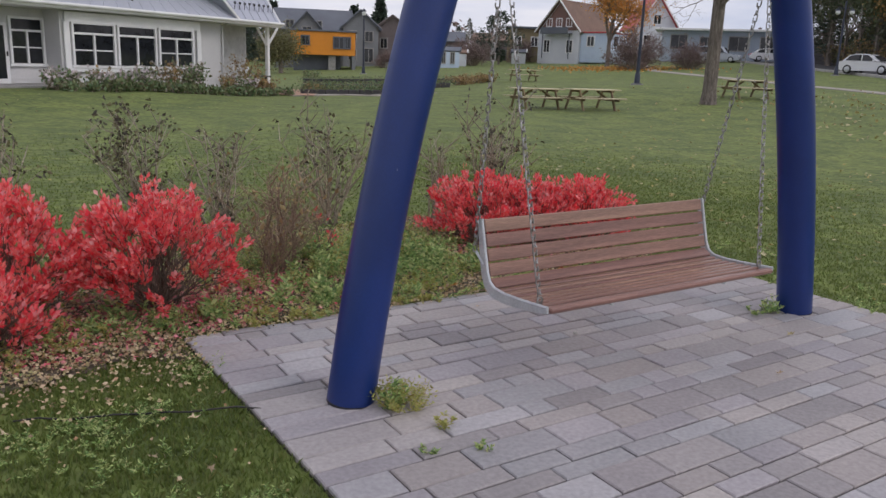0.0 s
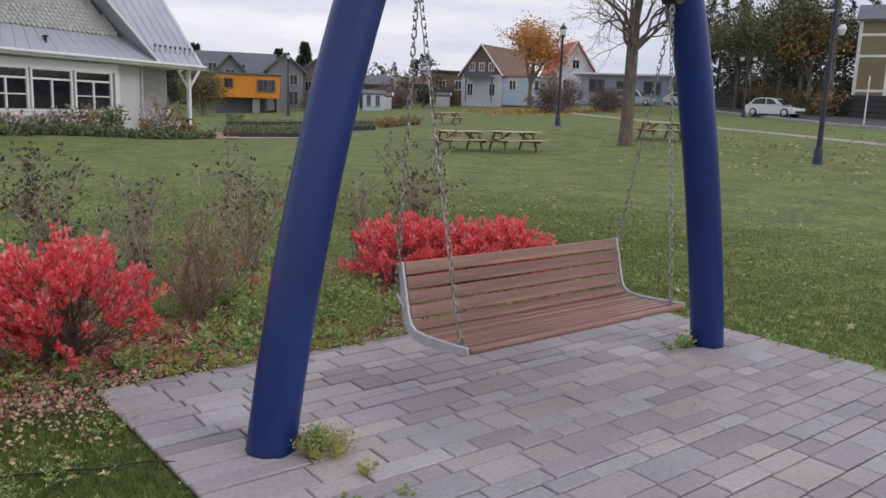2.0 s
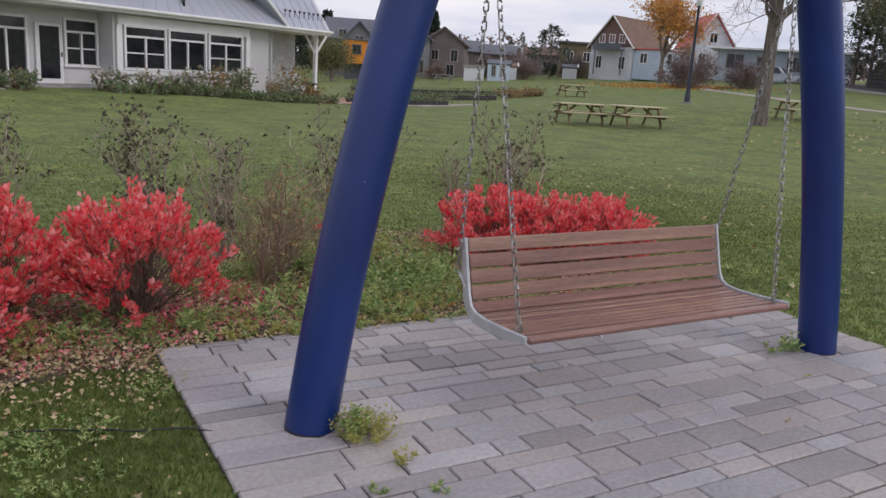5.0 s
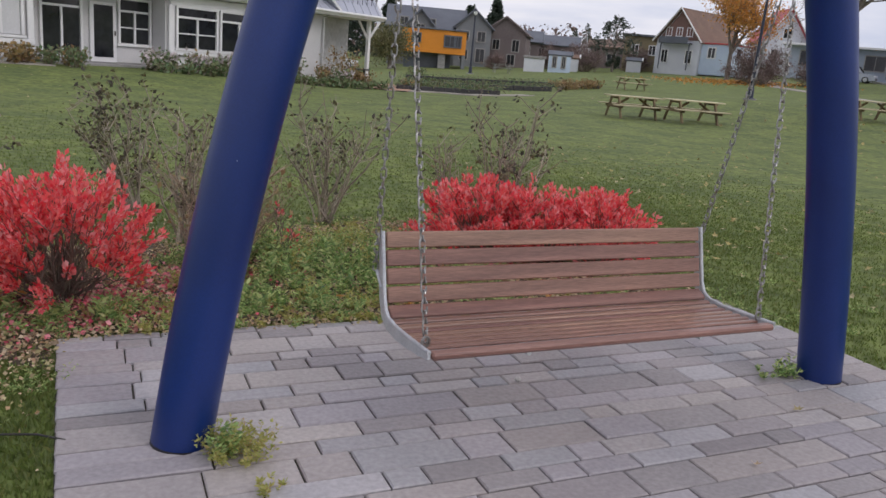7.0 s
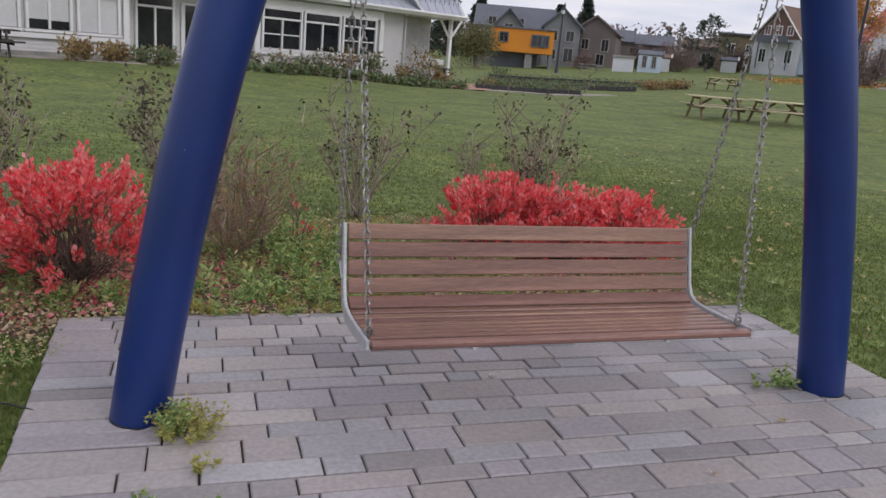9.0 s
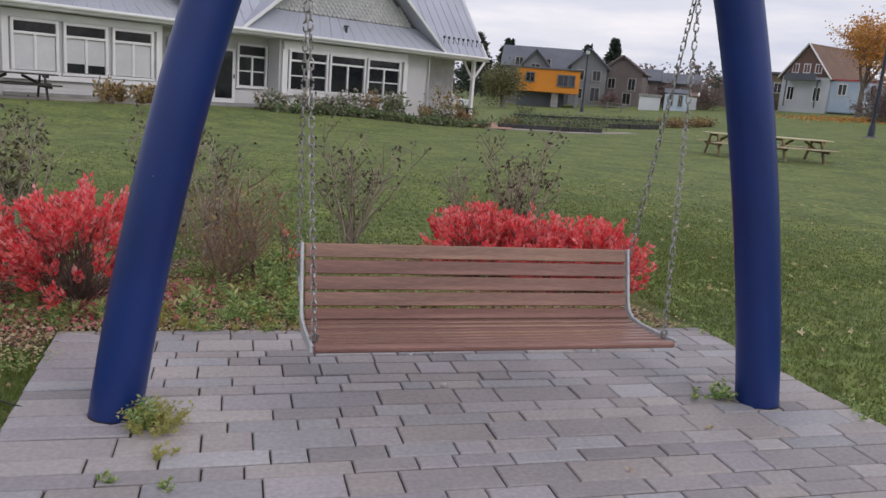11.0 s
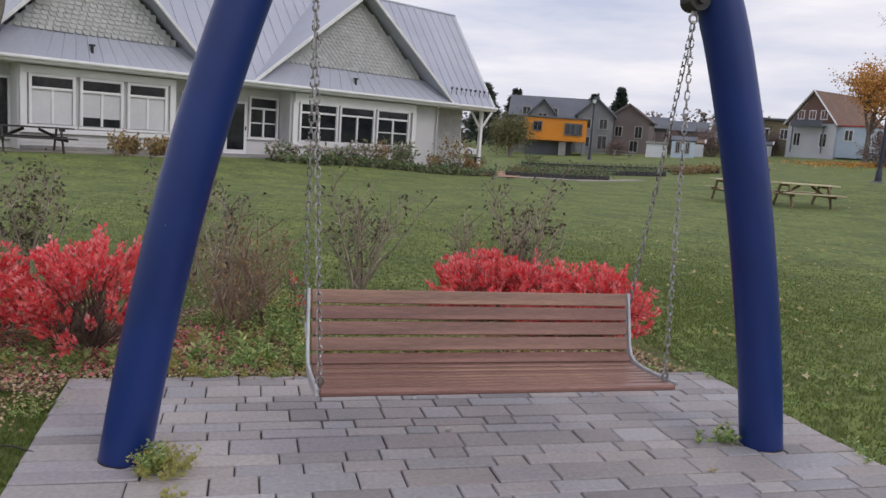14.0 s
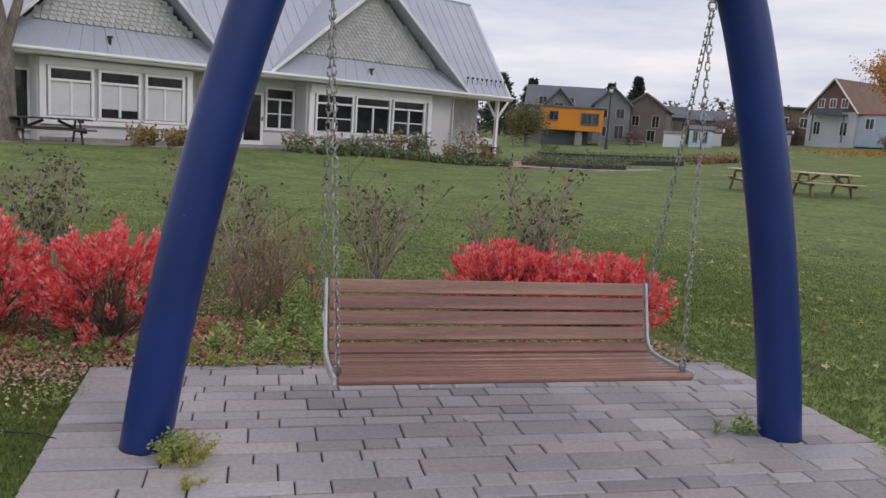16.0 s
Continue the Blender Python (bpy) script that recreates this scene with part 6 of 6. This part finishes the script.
def far_woods():
    rng = np.random.default_rng(77)
    pos, dirs, sizes = [], [], []
    for k in range(150):
        a = rng.uniform(-0.75, 1.95)
        r = rng.uniform(150, 190)
        cx, cy = r * math.cos(a), r * math.sin(a)
        h, w = rng.uniform(4.5, 7.5), rng.uniform(3, 5)
        for j in range(170):
            v = rng.normal(size=3)
            v /= np.linalg.norm(v)
            pos.append((cx + v[0] * w, cy + v[1] * w, lift(cx, cy) - 0.5 + h * 0.5 + v[2] * h * 0.5 * rng.uniform(0.7, 1.1)))
            dirs.append(tuple(rng.normal(size=3)))
            sizes.append(rng.uniform(0.5, 1.1))
    single("far_woods", leaf_mesh("far_woods", L_MAUVE, pos, dirs, sizes, rng, 0.8, 0.2), L_MAUVE, "brown leafless woods along the skyline", "woods", kind="stuff")


far_woods()


# ---------------------------------------------------------------- houses round the park
def far_window(parent, x, z, w, h, y, trim=None):
    win = part("window", Geo().box((x, y - 0.02, z - h / 2 - 0.05), (w + 0.2, 0.14, 0.1)).box((x, y - 0.02, z + h / 2 + 0.05), (w + 0.2, 0.12, 0.1))
               .box((x - w / 2 - 0.05, y - 0.02, z), (0.1, 0.12, h)).box((x + w / 2 + 0.05, y - 0.02, z), (0.1, 0.12, h)).box((x, y - 0.02, z), (0.06, 0.10, h)), trim or M_TRIM, parent, "window in a painted frame")
    part("pane", Geo().box((x, y + 0.0, z), (w, 0.06, h)), M_GLASS, win, "dark glass")


def house(x, y, yaw, w, depth, z0, wall_h, roof_h, wall, roof, label, gable="front", wins=(), over=0.35, name="house"):
    """A house on the ground at x, y whose front looks along -y of its own frame; wins: (x, height, width, height) on the front."""
    base = lift(x, y) - 0.3
    h = thing(name, pose(x, y, base, 0, 0, yaw), label, "house", "houses round the park")
    top = z0 + wall_h - base
    part("wall", Geo().box((0, 0, top / 2), (w, depth, top)), wall, h)
    if gable == "flat":
        part("roof", Geo().box((0, 0, top + 0.12), (w + 2 * over, depth + 2 * over, 0.24), 0.03), roof, h)
    else:
        m = Matrix.Identity(4) if gable == "front" else pose(0, 0, 0, 0, 0, 90)
        a, b = (w, depth) if gable == "front" else (depth, w)
        part("gable", Geo().prism([(-a / 2, top), (a / 2, top), (0, top + roof_h)], -b / 2, b / 2, m), wall, h)
        k = roof_h / (a / 2)
        for s in (-1, 1):
            lo, hi = (s * (a / 2 + over), top - k * over + 0.06), (0, top + roof_h + 0.06)
            q = [(lo[0], -b / 2 - over, lo[1]), (hi[0], -b / 2 - over, hi[1]), (hi[0], b / 2 + over, hi[1]), (lo[0], b / 2 + over, lo[1])]
            part("roof", Geo().slab(q if s > 0 else q[::-1], -0.16, m), roof, h)
            part("rake_board", Geo().tube([(lo[0], -b / 2 - over - 0.03, lo[1]), (hi[0], -b / 2 - over - 0.03, hi[1])], 0.09, 4, m=m), M_TRIM if wall is M_WHITEWALL else roof, h, "rake board")
    for wx, wz, ww, wh in wins:
        far_window(h, wx, wz - base, ww, wh, -depth / 2, M_TRIM if wall in (M_WHITEWALL, M_YELLOW) else M_STONE)
    return h, base


def orange_house():
    x, y = 29.3, 71.3
    base = lift(x, y) - 0.2
    h = thing("orange_house", pose(x, y, base, 0, 0, -24), "modern orange-clad house on a dark recessed ground floor", "house", "houses round the park")
    z = lambda v: v - base
    boards = Geo()
    for k in range(16):
        boards.box((0, -3.02, z(2.03) + 0.137 * (k + 0.5)), (6.2, 0.05, 0.13), 0.008)
    part("upper_wall", Geo().box((0, 0, z(3.1)), (6.2, 6.0, 2.2)), M_ORANGE, h, "orange upper storey")
    part("cladding", boards, M_ORANGE, h, "orange cladding boards", kind="stuff")
    part("roof", Geo().box((0, 0, z(4.27)), (6.6, 6.4, 0.16), 0.03), M_SLATE, h, "flat dark roof")
    part("lower_wall", Geo().box((-0.6, 0.6, z(1.3)), (4.6, 4.6, 1.7)), M_SLATE, h, "dark recessed ground floor")
    part("column", Geo().box((0.85, -2.5, z(1.25)), (0.7, 0.5, 1.8), 0.02), M_STONE, h, "pale concrete pier")
    part("end_wall", Geo().box((2.95, -0.4, z(1.4)), (0.35, 5.2, 1.6), 0.02), M_GREYWALL, h, "grey end wall")
    for wx, wz, ww, wh in ((1.55, 3.2, 1.0, 0.95), (2.3, 3.2, 0.55, 0.95), (-1.7, 3.35, 0.7, 0.75)):
        far_window(h, wx, z(wz), ww, wh, -3.05, M_SLATE)


orange_house()
house(32.6, 82.0, -22, 8.2, 7.0, 1.2, 3.6, 2.2, M_GREYWALL, M_SLATE, "grey house with a dark slate roof behind the orange one", "side", ((-2.4, 5.2, 0.8, 0.8), (0.6, 5.2, 0.8, 0.8)))
house(31.0, 79.6, -22, 2.6, 2.4, 1.2, 3.9, 1.4, M_GREYWALL, M_SLATE, "narrow grey gabled house wing with dark roof", "front", ((0, 4.6, 0.9, 0.7),))
house(37.2, 79.0, -25, 3.9, 6.0, 1.2, 4.0, 1.75, M_GREYWALL, M_SLATE, "tall narrow blue-grey gabled house", "front", ((-0.9, 4.2, 0.8, 1.0), (0.9, 4.2, 0.8, 1.0), (-0.9, 2.2, 0.8, 1.0), (0.9, 2.2, 0.9, 1.4)))
house(41.9, 79.2, -34, 4.6, 7.0, 1.4, 3.6, 1.6, M_MAUVE, M_MAUVE, "mauve-brown gabled house behind the lawn", "front", ((-1.0, 3.6, 0.7, 1.0), (1.2, 3.6, 0.7, 1.2), (0.8, 2.0, 0.8, 1.2)))
house(47.5, 87.0, -30, 5.6, 6.0, 2.0, 2.6, 1.3, M_MAUVE, M_SLATE, "low brown house with a grey roof in the distance", "side", ((-1.2, 3.4, 0.8, 0.9), (1.2, 3.4, 0.8, 0.9)))
house(54.5, 89.5, -34, 6.0, 6.0, 2.2, 2.4, 1.2, M_MAUVE, M_SLATE, "low brown house with a slate roof in the distance", "side", ((-1.5, 3.5, 0.8, 0.9), (1.5, 3.5, 0.8, 0.9)))
house(61.0, 85.5, -36, 5.6, 6.0, 2.4, 2.5, 0.9, M_MAUVE, M_BROWNROOF, "low reddish-brown house in the distance", "side", ((0, 3.6, 1.0, 0.9),))
house(58.9, 76.2, -38, 4.6, 5.0, 2.2, 3.9, 0.0, M_YELLOW, M_SLATE, "beige flat-roofed house with a dark roof edge", "flat", ((-1.0, 4.6, 0.7, 1.0), (1.0, 4.6, 0.7, 1.0)))
house(38.0, 66.1, -29, 2.0, 1.6, 1.2, 1.15, 0.0, M_WHITEWALL, M_STONE, "low white garden shed", "flat", name="garden_shed", over=0.1)
house(40.6, 65.6, -31, 2.2, 1.6, 1.2, 1.7, 0.35, M_BLUEWALL, M_SLATE, "small pale blue garden shed", "side", ((-0.5, 2.2, 0.3, 1.0), (0.4, 2.2, 0.3, 1.0)), name="garden_shed", over=0.1)
house(43.6, 68.9, -33, 2.4, 1.8, 1.3, 1.5, 0.3, M_WHITEWALL, M_BROWNROOF, "small white garden shed with brown roof", "side", ((0.0, 2.2, 0.4, 0.9),), name="garden_shed", over=0.1)
house(53.8, 71.0, -36, 1.6, 1.6, 1.9, 1.3, 0.3, M_WHITEWALL, M_SLATE, "small white shed beside a brown thicket", "side", name="garden_shed", over=0.1)

house(-21.5, 60.0, 14, 8.0, 6.0, 0.3, 3.4, 2.4, M_MAUVE, M_SLATE, "dark brown house far beyond the grey building", "side", ((-2.0, 2.2, 1.0, 1.2), (1.0, 2.2, 1.0, 1.2)))


def white_house():
    h, base = house(60.6, 68.6, -72, 5.4, 8.6, 2.3, 3.6, 3.2, M_WHITEWALL, M_BROWNROOF, "white gabled house with brown roof, balcony and blue annex", "front",
                    ((-1.3, 6.6, 0.6, 0.8), (0.0, 6.6, 0.6, 0.8), (1.3, 6.6, 0.6, 0.8), (-1.5, 4.0, 0.7, 1.3), (1.5, 4.0, 0.7, 1.3)))
    part("gable_cladding", Geo().prism([(-2.5, 5.75 - base), (2.5, 5.75 - base), (0, 8.8 - base)], -4.36, -4.30), M_BROWNBOARD, h, "brown gable boards")
    part("balcony", Geo().box((0, -4.9, 5.4 - base), (3.6, 1.0, 0.12)).box((0, -5.38, 5.75 - base), (3.6, 0.05, 0.6)).box((-1.75, -4.9, 4.0 - base), (0.1, 0.1, 2.8)).box((1.75, -4.9, 4.0 - base), (0.1, 0.1, 2.8)), M_SLATE, h, "dark balcony over the entrance")
    part("annex", Geo().box((4.4, -1.6, 3.9 - base), (3.4, 4.6, 3.2)), M_BLUEWALL, h, "pale blue annex")
    part("annex_roof", Geo().box((4.4, -1.6, 5.56 - base), (3.7, 4.9, 0.14)), M_REDROOF, h, "low red annex roof")
    boards = Geo()
    for k in range(16):
        boards.box((6.12, -1.6, 2.5 - base + 0.19 * k), (0.05, 4.6, 0.16))
        boards.box((4.4, -3.92, 2.5 - base + 0.19 * k), (3.4, 0.05, 0.16))
    part("lap_siding", boards, M_BLUEWALL, h, kind="stuff")
    far_window(h, 4.0, 4.6 - base, 0.8, 1.0, -3.95)
    part("side_window", Geo().box((6.16, -2.2, 4.7 - base), (0.06, 0.8, 1.0)), M_GLASS, h, "dark side window")


white_house()
house(78.0, 74.0, -30, 5.0, 7.0, 3.2, 4.4, 3.6, M_WHITEWALL, M_REDROOF, "white house with a steep red roof behind the trees", "front", ((0, 8.2, 0.9, 1.1), (-1.2, 5.6, 0.8, 1.1), (1.2, 5.6, 0.8, 1.1)), over=0.5)
# the shade under the overhanging roof is put into this wall's colour
h_, b_ = house(76.0, 60.0, -51, 14.0, 6.0, 3.0, 3.4, 0.0, M_PALEBLUE, M_TRIM, "long low white building with a flat overhanging roof", "flat", ((-5.0, 5.1, 1.8, 1.5), (-1.8, 5.0, 1.6, 1.3), (1.6, 5.0, 2.0, 1.5), (5.0, 5.0, 2.0, 1.5)), over=0.9)
house(65.3, 23.2, -67, 10.0, 7.0, 2.6, 7.1, 1.4, M_YELLOW, M_SLATE, "tall ochre apartment building with white trim", "side", ((-1.4, 5.2, 1.2, 1.4), (-1.4, 7.8, 1.2, 1.5), (2.0, 5.2, 1.2, 1.4), (2.0, 7.8, 1.2, 1.5)), name="apartment_building")


def apartment_trim():
    t = thing("trim_boards", pose(65.3, 23.2, lift(65.3, 23.2) - 0.3, 0, 0, -67), "white trim bands on the ochre building", "trim", kind="structure")
    for z in (1.95, 4.6, 6.2, 7.3):
        part("band", Geo().box((0, -3.53, z), (10.05, 0.05, 0.2)), M_TRIM, t)
    for x in (-4.95, -2.8, 4.95):
        part("corner_board", Geo().box((x, -3.54, 3.7), (0.25, 0.06, 7.3)), M_TRIM, t)


apartment_trim()


def retaining_wall():
    t = thing("retaining_wall", Matrix.Identity(4), "dark block retaining wall beyond the street", "wall", kind="structure")
    a, b = Vector((73.0, 46.8)), Vector((46.0, 7.2))
    d = (b - a).normalized()
    ang = math.degrees(math.atan2(d.y, d.x))
    n = 54
    w = (b - a).length / n
    blk = Geo().box((0, 0, 0), (w - 0.02, 0.5, 0.40), 0.03).mesh("wall_block", M_DARKSTONE)
    for r in range(4):
        for k in range(n):
            p = a + d * w * (k + 0.5 + 0.5 * (r % 2))
            ob = part("wall_block", blk, M_DARKSTONE, t)
            ob.matrix_world = pose(p.x, p.y, lift(p.x, p.y) + 0.15 + 0.42 * r, 0, 0, ang)


retaining_wall()


# ---------------------------------------------------------------- cars
def car(x, y, yaw, paint, label, tall=False, length=4.6):
    """A parked car: body with a curved outline, glass house, wheels, lights. Its nose points along +x of its own frame."""
    c = thing("parked_car", pose(x, y, lift(x, y) + 0.012, 0, 0, yaw), label, "car", "parked cars")
    k = length / 4.6
    hi = 1.75 if tall else 1.44
    belt = 1.02 if tall else 0.90
    body = [(-2.28, 0.32), (-2.30, 0.62), (-2.22, belt - 0.02), (-1.5, belt + 0.02), (0.75, belt), (1.5, belt - 0.10), (2.15, belt - 0.24), (2.30, 0.52), (2.26, 0.28), (1.95, 0.22), (-1.9, 0.22)]
    cab = [(-2.0, belt), (-1.45, hi - 0.10), (-0.8, hi), (0.05, hi - 0.02), (0.45, hi - 0.14), (1.15, belt - 0.01)] if not tall else [(-2.15, belt), (-2.0, hi - 0.06), (-1.4, hi), (0.2, hi), (0.55, hi - 0.1), (1.05, belt)]

    def loft(line, widths, inset):
        g = Geo()
        n = len(line)
        for f, y_ in ((inset, -1), (1, -0.86), (1, 0.86), (inset, 1)):
            cx, cz = 0.0, sum(p[1] for p in line) / n
            g.v += [(((p[0] - cx) * f + cx) * k, y_ * widths(p[1]), cz + (p[1] - cz) * f) for p in line]
        for r in range(3):
            g.f += [(r * n + i, r * n + (i + 1) % n, (r + 1) * n + (i + 1) % n, (r + 1) * n + i) for i in range(n)]
        g.f += [tuple(range(n)), tuple(range(3 * n, 4 * n))[::-1]]
        return g

    shell = part("body", loft(body, lambda z: 0.90 - 0.05 * abs(z - 0.6), 0.965), paint, c, smooth=True)
    part("roof", loft(cab, lambda z: 0.80 - 0.26 * (z - belt), 0.96), paint, c, smooth=True)
    for s in (-1, 1):
        glass = [(cab[0][0] + 0.34, belt + 0.05), (cab[1][0] + 0.14, hi - 0.14), (cab[2][0], hi - 0.07), (cab[3][0] + 0.02, hi - 0.09), (cab[5][0] - 0.30, belt + 0.04)]
        g = Geo()
        g.v = [(p[0] * k, s * (0.82 - 0.26 * (p[1] - belt)) + s * o, p[1]) for o in (0.015, -0.02) for p in glass]
        g.f = [tuple(range(5)) if s < 0 else tuple(range(5))[::-1], tuple(range(5, 10))]
        part("side_window", g, M_GLASS, c, "dark side glass")
        part("window_pillar", Geo().box((-0.32 * k, s * 0.80, (belt + hi) / 2 - 0.02), (0.07, 0.06, hi - belt - 0.12), 0.01), paint, c)
        part("headlight", Geo().box((2.17 * k, s * 0.62, belt - 0.27), (0.18, 0.34, 0.12), 0.03), M_LAMPGLASS, c, "clear headlight")
        part("tail_light", Geo().box((-2.26 * k, s * 0.66, belt - 0.12), (0.10, 0.30, 0.13), 0.02), M_REDROOF, c, "red tail light")
        part("mirror", Geo().box((0.72 * k, s * 0.97, belt + 0.08), (0.14, 0.16, 0.11), 0.03), paint, c)
        for wx in (-1.38, 1.40):
            wh = part("wheel", Geo().tube([(wx * k, s * 0.66, 0.33), (wx * k, s * 0.70, 0.33), (wx * k, s * 0.88, 0.33), (wx * k, s * 0.92, 0.33)], [0.29, 0.33, 0.33, 0.29], 18), M_TYRE, c, "black tyre", smooth=True)
            part("rim", Geo().tube([(wx * k, s * 0.915, 0.33), (wx * k, s * 0.93, 0.33)], [0.215, 0.19], 14), M_GALV, wh, "grey wheel rim", smooth=True)
    ws = [(cab[4][0] + 0.06, hi - 0.16), (cab[5][0] - 0.04, belt + 0.04)]
    part("windscreen", Geo().slab([(ws[1][0] * k + 0.03, -0.70, ws[1][1] + 0.02), (ws[1][0] * k + 0.03, 0.70, ws[1][1] + 0.02), (ws[0][0] * k + 0.03, 0.60, ws[0][1] + 0.02), (ws[0][0] * k + 0.03, -0.60, ws[0][1] + 0.02)], 0.02), M_GLASS, c, "dark windscreen")
    part("bumper", Geo().box((2.24 * k, 0, 0.40), (0.14, 1.5, 0.18), 0.04), M_TYRE, c, "dark lower grille")


car(53.2, 28.9, -88, M_CARWHITE, "white saloon car parked along the street", False, 4.1)
car(70.6, 56.2, -60, M_CARGREY, "pale silver-blue estate car parked before the white building", True, 4.8)
car(75.0, 52.6, -45, M_CARWHITE, "white car parked beside a silver-blue one")
car(16.0, 62.0, -10, M_CARWHITE, "white car parked behind the building")
build_pad()
